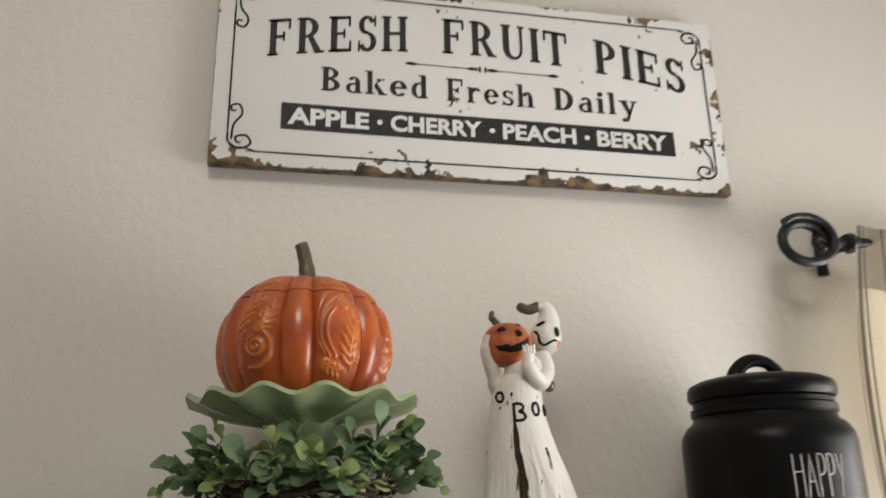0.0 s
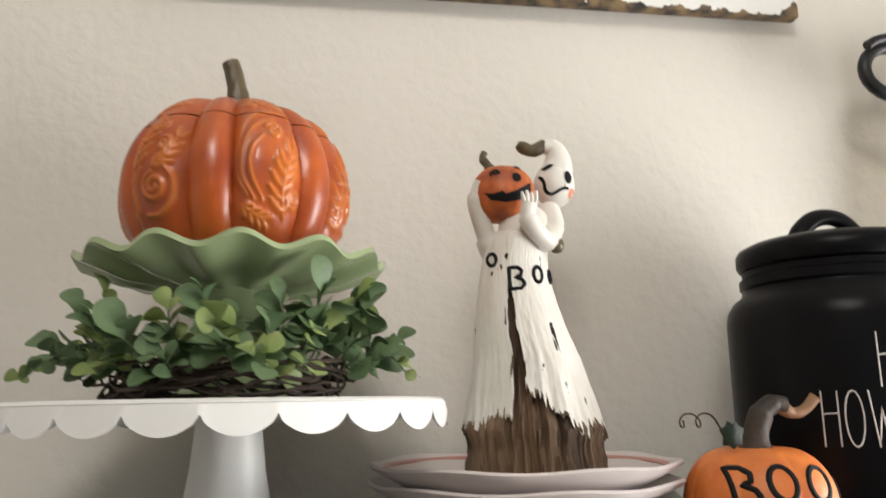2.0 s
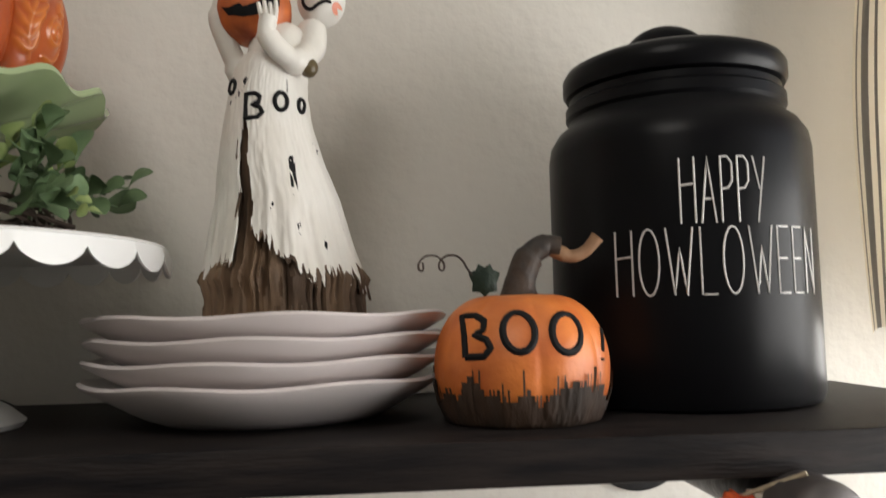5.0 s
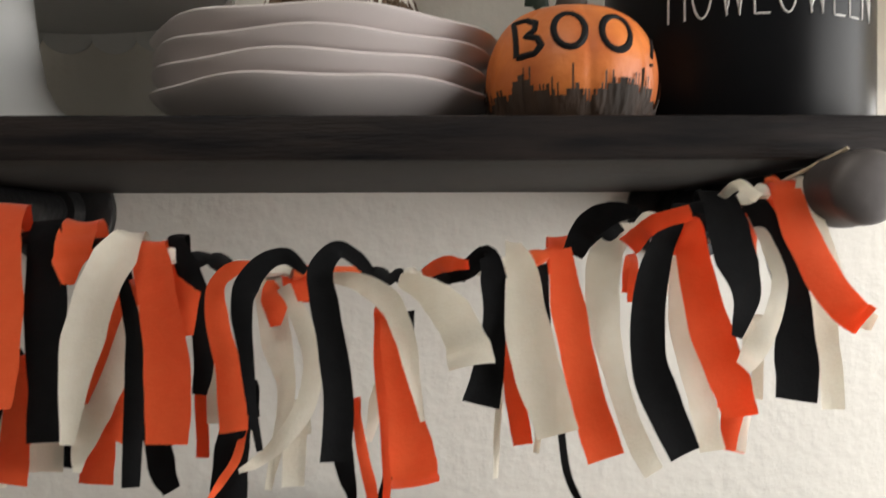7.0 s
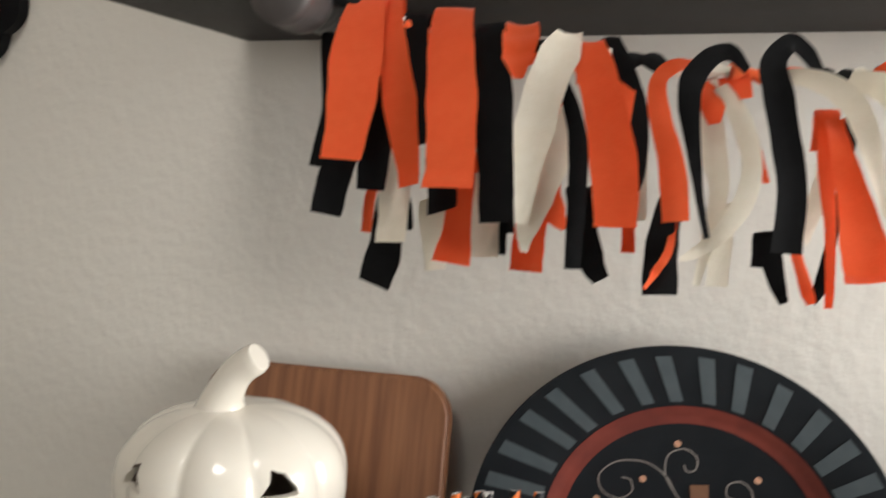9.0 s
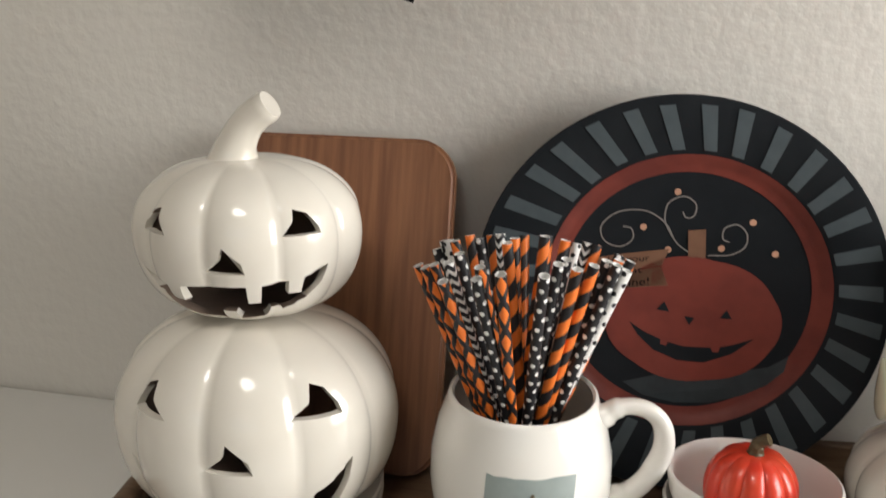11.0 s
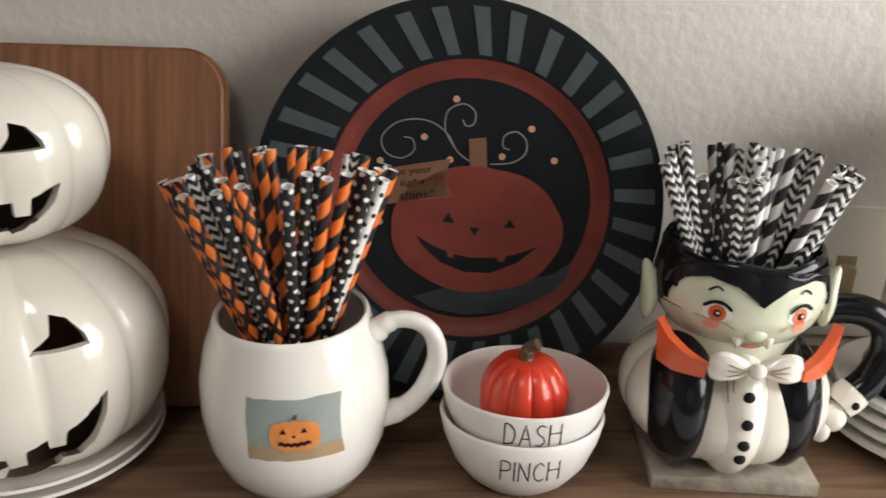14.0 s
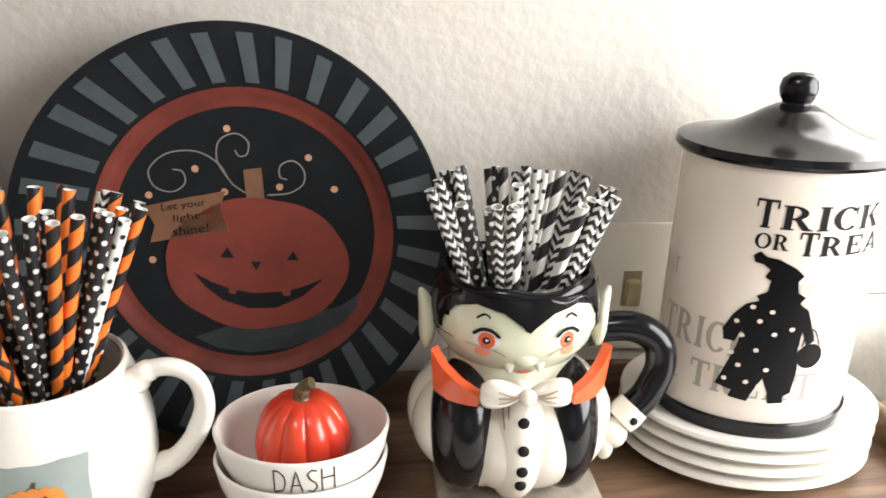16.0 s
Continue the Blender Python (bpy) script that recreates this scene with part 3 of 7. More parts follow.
def serif_letter(ch):
    """A heavy serif letter, capitals one unit high: its width and its flat pieces."""
    pieces = []
    bar = lambda x0, x1, z0, z1: pieces.append([(x0, z0), (x1, z0), (x1, z1), (x0, z1)])
    def stem(x, wide=0.2, feet=(0, 1)):
        bar(x, x + wide, 0.0 if 0 in feet else 0.3, 1.0)
        for f in feet:
            bar(x - 0.07, x + wide + 0.07, *((0.0, 0.06) if f == 0 else (0.94, 1.0)))
    def bow(cx, cz, rx, rz, ix, iz, a0, a1, dx=0.0):
        turn = [radians(a0 + (a1 - a0) * k / 14) for k in range(15)]
        for p, q in zip(turn, turn[1:]):
            pieces.append([(cx + rx * math.cos(p), cz + rz * math.sin(p)), (cx + rx * math.cos(q), cz + rz * math.sin(q)), (cx + dx + ix * math.cos(q), cz + iz * math.sin(q)), (cx + dx + ix * math.cos(p), cz + iz * math.sin(p))])
    if ch in "FE":
        stem(0.07)
        bar(0.07, 0.70, 0.91, 1.0)
        bar(0.63, 0.70, 0.70, 1.0)
        bar(0.27, 0.50, 0.47, 0.55)
        bar(0.46, 0.53, 0.38, 0.64)
        if ch == "E":
            bar(0.07, 0.72, 0.0, 0.09)
            bar(0.65, 0.72, 0.0, 0.30)
        return 0.76, pieces
    if ch in "PR":
        stem(0.07)
        bow(0.27, 0.71, 0.40, 0.29, 0.20, 0.21, -90, 90)
        if ch == "R":
            pieces.append([(0.33, 0.46), (0.50, 0.47), (0.80, 0.0), (0.57, 0.0)])
            bar(0.57, 0.86, 0.0, 0.06)
        return (0.70 if ch == "P" else 0.86), pieces
    if ch == "H":
        stem(0.07)
        stem(0.60)
        bar(0.27, 0.60, 0.46, 0.55)
        return 0.90, pieces
    if ch == "I":
        stem(0.07)
        return 0.34, pieces
    if ch == "T":
        stem(0.29, feet=(0,))
        bar(0.0, 0.78, 0.91, 1.0)
        bar(0.0, 0.07, 0.70, 1.0)
        bar(0.71, 0.78, 0.70, 1.0)
        return 0.78, pieces
    if ch == "U":
        stem(0.07, feet=(1,))
        stem(0.62, 0.09, feet=(1,))
        bow(0.39, 0.32, 0.32, 0.33, 0.175, 0.24, 180, 360, 0.055)
        return 0.80, pieces
    if ch == "C":
        bow(0.42, 0.5, 0.42, 0.5, 0.22, 0.42, 42, 318)
        bar(0.67, 0.73, 0.64, 0.98)
        return 0.76, pieces
    if ch == "O":
        bow(0.45, 0.5, 0.45, 0.5, 0.25, 0.42, 0, 360)
        return 0.90, pieces
    if ch == "K":
        stem(0.07)
        pieces.append([(0.27, 0.40), (0.37, 0.50), (0.73, 1.0), (0.61, 1.0)])
        pieces.append([(0.36, 0.50), (0.48, 0.60), (0.86, 0.0), (0.62, 0.0)])
        bar(0.50, 0.84, 0.94, 1.0)
        bar(0.57, 0.93, 0.0, 0.06)
        return 0.92, pieces
    if ch == "A":
        pieces.append([(0.08, 0.0), (0.17, 0.0), (0.46, 0.86), (0.40, 1.0)])
        pieces.append([(0.38, 1.0), (0.48, 1.0), (0.86, 0.0), (0.64, 0.0)])
        bar(0.22, 0.64, 0.28, 0.35)
        bar(0.0, 0.26, 0.0, 0.06)
        bar(0.56, 0.94, 0.0, 0.06)
        return 0.94, pieces
    if ch == " ":
        return 0.35, pieces
    if ch == "B":
        stem(0.07)
        bow(0.27, 0.75, 0.36, 0.25, 0.18, 0.17, -90, 90)
        bow(0.27, 0.27, 0.42, 0.27, 0.22, 0.18, -90, 90)
        return 0.76, pieces
    if ch == "D":
        stem(0.07)
        bow(0.27, 0.5, 0.50, 0.5, 0.28, 0.41, -90, 90)
        return 0.84, pieces
    if ch in "kdhl":
        x = 0.42 if ch == "d" else 0.08
        bar(x, x + 0.18, 0.0, 1.0)
        bar(x - 0.10, x + 0.02, 0.94, 1.0)
        bar(x if ch == "d" else 0.0, x + 0.26, 0.0, 0.06)
        if ch == "l":
            return 0.36, pieces
        if ch == "d":
            bow(0.34, 0.33, 0.30, 0.34, 0.12, 0.26, 50, 310)
            return 0.70, pieces
        if ch == "h":
            bar(0.52, 0.70, 0.0, 0.45)
            bar(0.45, 0.78, 0.0, 0.06)
            bow(0.47, 0.42, 0.23, 0.26, 0.06, 0.16, 0, 165)
            return 0.80, pieces
        pieces.append([(0.25, 0.28), (0.33, 0.36), (0.64, 0.66), (0.52, 0.66)])
        pieces.append([(0.31, 0.36), (0.45, 0.46), (0.74, 0.03), (0.52, 0.03)])
        bar(0.42, 0.72, 0.62, 0.68)
        bar(0.48, 0.82, 0.0, 0.06)
        return 0.80, pieces
    if ch in "ri":
        bar(0.08, 0.26, 0.0, 0.68)
        bar(0.0, 0.34, 0.0, 0.06)
        bar(0.0, 0.10, 0.62, 0.68)
        if ch == "i":
            bow(0.17, 0.87, 0.11, 0.11, 0.001, 0.001, 0, 360)
            return 0.36, pieces
        bow(0.40, 0.44, 0.22, 0.25, 0.05, 0.14, 25, 170)
        return 0.62, pieces
    if ch == "a":
        bow(0.30, 0.20, 0.27, 0.22, 0.11, 0.14, 60, 300)
        bar(0.38, 0.56, 0.0, 0.48)
        bow(0.33, 0.46, 0.23, 0.22, 0.06, 0.15, 0, 155)
        bar(0.56, 0.64, 0.0, 0.06)
        return 0.64, pieces
    if ch == "e":
        bow(0.33, 0.34, 0.33, 0.34, 0.13, 0.26, 0, 322)
        bar(0.14, 0.60, 0.33, 0.40)
        return 0.66, pieces
    if ch == "s":
        bow(0.28, 0.50, 0.23, 0.18, 0.08, 0.11, 20, 255)
        bow(0.28, 0.19, 0.25, 0.19, 0.10, 0.12, -160, 75)
        pieces.append([(0.09, 0.42), (0.25, 0.33), (0.45, 0.29), (0.31, 0.41)])
        bar(0.45, 0.50, 0.48, 0.68)
        bar(0.04, 0.09, 0.0, 0.2)
        return 0.56, pieces
    if ch == "y":
        pieces.append([(0.06, 0.66), (0.26, 0.66), (0.46, 0.14), (0.36, -0.04)])
        pieces.append([(0.58, 0.66), (0.66, 0.66), (0.32, -0.30), (0.22, -0.26)])
        bar(-0.02, 0.34, 0.62, 0.68)
        bar(0.47, 0.74, 0.62, 0.68)
        bow(0.16, -0.22, 0.09, 0.09, 0.001, 0.001, 0, 360)
        return 0.72, pieces
    bow(0.33, 0.74, 0.27, 0.27, 0.10, 0.18, 20, 255)
    bow(0.33, 0.27, 0.30, 0.28, 0.12, 0.18, -160, 75)
    pieces.append([(0.10, 0.60), (0.30, 0.48), (0.52, 0.44), (0.34, 0.58)])
    bar(0.56, 0.62, 0.70, 1.0)
    bar(0.04, 0.10, 0.0, 0.30)
    return 0.66, pieces


def serif_word(word, w, h, gap=0.14):
    """A word in serif capitals, flat in x and z, w wide and h high from the origin."""
    cut = [serif_letter(ch) for ch in word]
    total = sum(c[0] for c in cut) + gap * (len(cut) - 1)
    bm = bmesh.new()
    at = 0.0
    for wide, pieces in cut:
        for pts in pieces:
            bm.faces.new([bm.verts.new(((at + u) / total * w, 0, h * v)) for u, v in pts])
        at += wide + gap
    return bm


# title on a shallow arch, each word by its own left edge and width
for word, x0, w in (("FRESH", -0.2475, 0.160), ("FRUIT", -0.048, 0.155), ("PIES", 0.142, 0.118)):
    bm = serif_word(word, w, 0.047)
    bmesh.ops.translate(bm, verts=bm.verts, vec=(x0, FY, 0))
    for v in bm.verts:
        v.co.z += 0.158 - 0.026 * (v.co.x / 0.25) ** 2
    part("title", bm, SIGNINK, sign, "black arched serif capitals", smooth=False)
for word, x0, w, z0, h in (("Baked", -0.1870, 0.122, 0.0955, 0.0300), ("Fresh", -0.0440, 0.106, 0.0950, 0.0295), ("Daily", 0.0860, 0.105, 0.0950, 0.0290)):
    bm = serif_word(word, w, h, 0.12)
    bmesh.ops.translate(bm, verts=bm.verts, vec=(x0, FY, z0))
    part("subtitle", bm, SIGNINK, sign, "black serif lettering", smooth=False)
part("banner", flat(shape([(-0.229, 0.045), (0.235, 0.045), (0.235, 0.077), (-0.229, 0.077)])), SIGNINK, sign, "black lettering band", smooth=False)
for word, x0, w in (("APPLE", -0.222, 0.089), ("CHERRY", -0.109, 0.105), ("PEACH", 0.021, 0.089), ("BERRY", 0.136, 0.089)):
    part("flavour", fit_width(letters(word, 0.03, 1.0, 0.0011), w, 0.0205, x0, 0.051, FY - 0.0006), SIGNWHITE, sign, "white capitals on the band", smooth=False)
for x in (-0.121, 0.0085, 0.1235):
    part("bullet", flat(oval(x, 0.061, 0.0032, 0.0032), FY - 0.0006), SIGNWHITE, sign, smooth=False)
# divider arrow
for a, b in ((-0.085, -0.012), (0.012, 0.087)):
    part("divider", flat(ribbon([(a, 0.1395), ((a + b) / 2, 0.1395), (b, 0.1395)], 0.0012)), SIGNINK, sign, smooth=False)
    for x in (a, b):
        part("divider_tip", flat(oval(x, 0.1395, 0.007, 0.0022)), SIGNINK, sign, smooth=False)
for x in (-0.0035, 0.0035):
    part("divider_tip", flat(oval(x, 0.1395, 0.0016, 0.004)), SIGNINK, sign, smooth=False)
# border and corner scrolls
B0, B1, C0, C1 = -0.284, 0.286, 0.016, 0.222
for pts in (((B0 + 0.02, C0), (0, C0), (B1 - 0.02, C0)), ((B0 + 0.02, C1), (0, C1), (B1 - 0.02, C1)), ((B0, C0 + 0.02), (B0, 0.1), (B0, C1 - 0.02)), ((B1, C0 + 0.02), (B1, 0.1), (B1, C1 - 0.02))):
    part("border_line", flat(ribbon(pts, 0.0021)), SIGNINK, sign, smooth=False)
for cx, sx in ((B0, 1), (B1, -1)):
    for cz, sz in ((C0, 1), (C1, -1)):
        def corner(u, v):
            return (cx + sx * u, cz + sz * v)
        swirl = [corner(0.0, 0.022)] + [corner(0.014 + r * math.cos(a), 0.012 + 0.8 * r * math.sin(a)) for a, r in ((3.4, 0.013), (4.6, 0.012), (5.9, 0.011), (7.2, 0.009), (8.6, 0.007), (10.0, 0.005), (11.2, 0.003))]
        part("corner_scroll", flat(ribbon(swirl, 0.0024)), SIGNINK, sign, smooth=False)
        swirl = [corner(0.004, 0.012), corner(0.006, 0.03), corner(0.014, 0.043), corner(0.011, 0.054), corner(0.003, 0.053), corner(0.003, 0.047), corner(0.008, 0.047)]
        part("corner_scroll", flat(ribbon(swirl, 0.0024)), SIGNINK, sign, smooth=False)
        part("corner_scroll", flat(ribbon([corner(0.006, 0.004), corner(0.02, 0.003), corner(0.03, 0.0)], 0.0017)), SIGNINK, sign, smooth=False)

# ---- cake stand, wreath, dish, pumpkin jar ----
CX, CY = 0.0852, -0.1385
stand = thing("cake_stand", CX, CY, SZ1, "white enamel cake stand with scalloped skirt", "cake stand")
bm = lathe([(0, 0), (0.056, 0), (0.058, 0.003), (0.05, 0.010), (0.034, 0.020), (0.027, 0.034), (0.0225, 0.06), (0.02, 0.085), (0.022, 0.0995), (0, 0.0995)], 48)
part("pedestal", bm, WHITEMETAL, stand)
N, S = 24, 384
bm = lathe([(0, 0.1005), (0.128, 0.1005), (0.1315, 0.1), (0.133, 0.0985), (0.1315, 0.0975), (0.124, 0.0985), (0, 0.0985)], 200)
part("top", bm, WHITEMETAL, stand)
bm = bmesh.new()
rows = []
for lo in (0, 1):
    for rr in (0.1332, 0.1318):
        rows.append([bm.verts.new(((rr + 0.002 * lo) * math.cos(2 * math.pi * k / S), (rr + 0.002 * lo) * math.sin(2 * math.pi * k / S), 0.098 - lo * (0.0050 + 0.0100 * abs(math.sin(N * math.pi * k / S)) ** 0.6))) for k in range(S)])
for a, b in ((0, 2), (3, 1), (2, 3), (1, 0)):
    for k in range(S):
        bm.faces.new((rows[a][k], rows[a][(k + 1) % S], rows[b][(k + 1) % S], rows[b][k]))
bmesh.ops.recalc_face_normals(bm, faces=bm.faces)
part("skirt", bm, WHITEMETAL, stand)

WZ = SZ1 + 0.1008
wreath = thing("boxwood_wreath", CX, CY, WZ, "green artificial boxwood candle wreath on a dark twig ring", "wreath")
rnd = random.Random(5)
bm = bmesh.new()
for k in range(60):
    a0, h, r0 = rnd.uniform(0, 6.28), rnd.uniform(0.003, 0.019), rnd.uniform(0.062, 0.09)
    pts = [((r0 + rnd.uniform(-0.007, 0.007)) * math.cos(a0 + s * 0.28), (r0 + rnd.uniform(-0.007, 0.007)) * math.sin(a0 + s * 0.28), max(0.0018, h + rnd.uniform(-0.006, 0.006))) for s in range(7)]
    sweep(bm, smooth_line(pts, 4), rnd.uniform(0.0008, 0.0016), 5)
tagged(part("twig_ring", bm, TWIG, wreath, "dark brown twig ring"), kind="stuff")


def leaf_mesh(name, length, width, material):
    bm = bmesh.new()
    left, mid, right = [], [], []
    for k in range(9):
        t = (0, 0.14, 0.3, 0.46, 0.62, 0.76, 0.88, 0.96, 1.0)[k]
        w = width / 2 * (0.10, 0.26, 0.58, 0.86, 1.0, 0.96, 0.74, 0.44, 0.10)[k]
        z = 0.12 * length * math.sin(math.pi * t) - 0.10 * length * t * t
        mid.append(bm.verts.new((length * t, 0, z)))
        left.append(bm.verts.new((length * t, w, z + 0.16 * w)))
        right.append(bm.verts.new((length * t, -w, z + 0.16 * w)))
    for a, b in ((left, mid), (mid, right)):
        for k in range(8):
            bm.faces.new((a[k], b[k], b[k + 1], a[k + 1]))
    me = bpy.data.meshes.new(name)
    bm.to_mesh(me)
    bm.free()
    me.materials.append(material)
    me.shade_smooth()
    return me


LEAVES = [leaf_mesh("leaf", 0.0215, 0.0180, LEAF), leaf_mesh("leaf", 0.0185, 0.0150, LEAF), leaf_mesh("leaf", 0.0170, 0.0145, LEAFPALE), leaf_mesh("leaf", 0.013, 0.0105, LEAFPALE), leaf_mesh("leaf", 0.017, 0.0075, LEAF)]
stems = bmesh.new()
count = 0
for k in range(58):
    u = k / 58 - 0.5
    a = -math.pi / 2 + (u * 0.62 + 1.5 * u ** 3) * 2 * math.pi + rnd.uniform(-0.05, 0.05)
    near = math.cos(a + math.pi / 2) > -0.35
    r0 = rnd.uniform(0.066, 0.09)
    p = Vector((r0 * math.cos(a), r0 * math.sin(a), rnd.uniform(0.012, 0.022)))
    out = Vector((math.cos(a + rnd.uniform(-0.7, 0.7)), math.sin(a + rnd.uniform(-0.7, 0.7)), rnd.choice((-0.2, 0.15, 0.4, 0.7, 1.2, 1.7)))).normalized()
    length = rnd.uniform(0.026, 0.05)
    tip = p + out * length
    tip.z = max(0.012, min(tip.z, 0.066))
    if Vector((tip.x, tip.y)).length > 0.128:
        tip.x, tip.y = 0.128 * tip.x / Vector((tip.x, tip.y)).length, 0.128 * tip.y / Vector((tip.x, tip.y)).length
    mid = (p + tip) / 2 + Vector((0, 0, 0.005))
    line = smooth_line([p, mid, tip], 4)
    sweep(stems, line, 0.0007, 4)
    young = rnd.random() < 0.36
    for j in range(6 if near else 3):
        if count >= 290:
            break
        q = line[min(len(line) - 1, 2 + j * 6 // 5)]
        d = (line[-1] - line[0]).normalized()
        sidev = d.cross(Vector((0, 0, 1))).normalized()
        if j >= 4:
            way = (d + 0.5 * sidev * (1 if j % 2 else -1) + Vector((0, 0, rnd.uniform(-0.2, 0.4)))).normalized()
        else:
            way = (sidev * (1 if j % 2 else -1) + 0.55 * d + Vector((0, 0, rnd.uniform(-0.5, 0.5)))).normalized()
        up = (Vector((0, -0.45, 0.8)) + Vector((rnd.uniform(-0.7, 0.7), rnd.uniform(-0.7, 0.7), rnd.uniform(-0.4, 0.4))))
        z = (up - way * up.dot(way)).normalized()
        y = z.cross(way)
        ob = new("leaf", LEAVES[(2 if rnd.random() < 0.6 else 3) if young else rnd.choice((0, 0, 1, 1, 4))])
        ob.parent = wreath
        sc = rnd.uniform(0.85, 1.25)
        ob.matrix_local = Matrix.Translation(q) @ Matrix((way, y, z)).transposed().to_4x4() @ Matrix.Scale(sc, 4)
        count += 1
# long trailing sprig past the plate edge
for base, end in (((0.09, -0.03, 0.02), (0.124, -0.05, 0.012)), ((-0.085, -0.03, 0.02), (-0.122, -0.06, 0.012))):
    line = smooth_line([base, ((base[0] + end[0]) / 2, -0.05, 0.026), end], 6)
    sweep(stems, line, 0.0007, 4)
    for j, q in enumerate(line[3:]):
        ob = new("leaf", LEAVES[3 if j > 5 else 1])
        ob.parent = wreath
        ob.matrix_local = Matrix.Translation(q) @ pose(0, 0, 0, rnd.uniform(20, 80), rnd.uniform(-30, 30), (40 if j % 2 else -50) + (180 if base[0] < 0 else 0)) @ Matrix.Scale(0.8, 4)
tagged(part("stem_tangle", stems, LEAF, wreath), kind="stuff")
wreath.scale = (0.86, 0.86, 1.0)

green = thing("ruffled_dish", CX, CY + 0.008, WZ, "sage green ceramic pedestal dish with ruffled rim", "dish")


def ruffle(a, n):
    w = (0, 0, 0, 0, 0.25, 0.8, 1, 1, 0.6, 0.1, 0, 0)[n]
    return 1 + 0.02 * w * math.cos(13 * a), 0.0036 * w * math.cos(13 * a)


bm = lathe([(0.0, 0.0), (0.038, 0), (0.034, 0.004), (0.016, 0.03), (0.035, 0.0665), (0.070, 0.0738), (0.096, 0.0835), (0.0945, 0.087), (0.07, 0.077), (0.045, 0.0725), (0.01, 0.072), (0, 0.072)], 182, ruffle)
part("dish_body", bm, GREENGLAZE, green)

PZ = WZ + 0.0725
pk = thing("pumpkin_jar", CX - 0.0015, CY + 0.012, PZ, "burnt orange ceramic pumpkin jar with embossed swirls", "pumpkin")


# scroll and feather ornament of the broad lobes: strokes of (across, up, half width) in millimetres
def stroke(points, wide):
    line = smooth_line([(x, 0, z) for x, z in points], 9)
    n = len(line) - 1
    return [(p.x, p.z, wide * (0.35 + 0.65 * math.sin(math.pi * (0.12 + 0.76 * k / n)))) for k, p in enumerate(line)]


def curl(x, z, r, turns, flip, start):
    return stroke([(x + flip * r * (1 - 0.85 * k / 16) * math.cos(start + turns * 6.28 * k / 16), z + r * (1 - 0.85 * k / 16) * math.sin(start + turns * 6.28 * k / 16)) for k in range(17)], 1.15)


def plume(stem, reach, rise, count_):
    """A curved stem with barbs to both sides."""
    line = smooth_line([(x, 0, z) for x, z in stem], 9)
    out = stroke(stem, 1.0)
    for k in range(count_):
        i = int((0.10 + 0.80 * k / (count_ - 1)) * (len(line) - 1))
        p, d = line[i], (line[min(i + 2, len(line) - 1)] - line[max(i - 2, 0)]).normalized()
        for sgn in (-1, 1):
            side = Vector((d.z, 0, -d.x)) * sgn
            size_ = reach * (0.65 + 0.35 * math.sin(3.1 * k / count_ + 0.5))
            q = [p + side * size_ * t + d * rise * t * (0.5 + 0.7 * t) for t in (0.05, 0.35, 0.7, 1.0)]
            out += stroke([(v.x, v.z) for v in q], 1.25)
    return out


MOTIF = [
    stroke([(20, 93), (8, 99), (-6, 98), (-16, 92), (-21.5, 76), (-21.5, 57), (-15, 44)], 1.1)
    + stroke([(2, 94), (-8, 90), (-15, 82), (-18.5, 70), (-18, 55), (-11, 42)], 1.0)
    + stroke([(-6, 82), (-12, 74), (-14, 64), (-12, 53), (-6, 42)], 0.9)
    + plume([(9, 32), (6, 44), (7, 57), (11, 70), (19, 82)], 8.0, 7.5, 7) + curl(1, 86, 5.5, 1.5, -1, 0.3) + curl(15, 44, 6.5, 1.7, 1, 2.4)
    + plume([(-18, 38), (-10, 33), (-3, 30)], 4.5, 4, 4) + plume([(-18, 104), (-6, 109), (8, 106), (18, 99)], 4.5, 5, 6),
    curl(5, 50, 9.0, 1.8, 1, 1.8) + stroke([(-3, 34), (8, 34), (16, 42), (17, 54), (10, 64)], 1.1)
    + plume([(-11, 30), (-16, 44), (-14, 60), (-7, 77), (5, 93)], 8.0, 8.0, 8) + curl(10, 76, 5.0, 1.5, -1, 0.6)
    + plume([(-16, 100), (-4, 108), (10, 110)], 5, 5, 5) + plume([(4, 62), (12, 68), (19, 84)], 4.5, 5, 5),
]


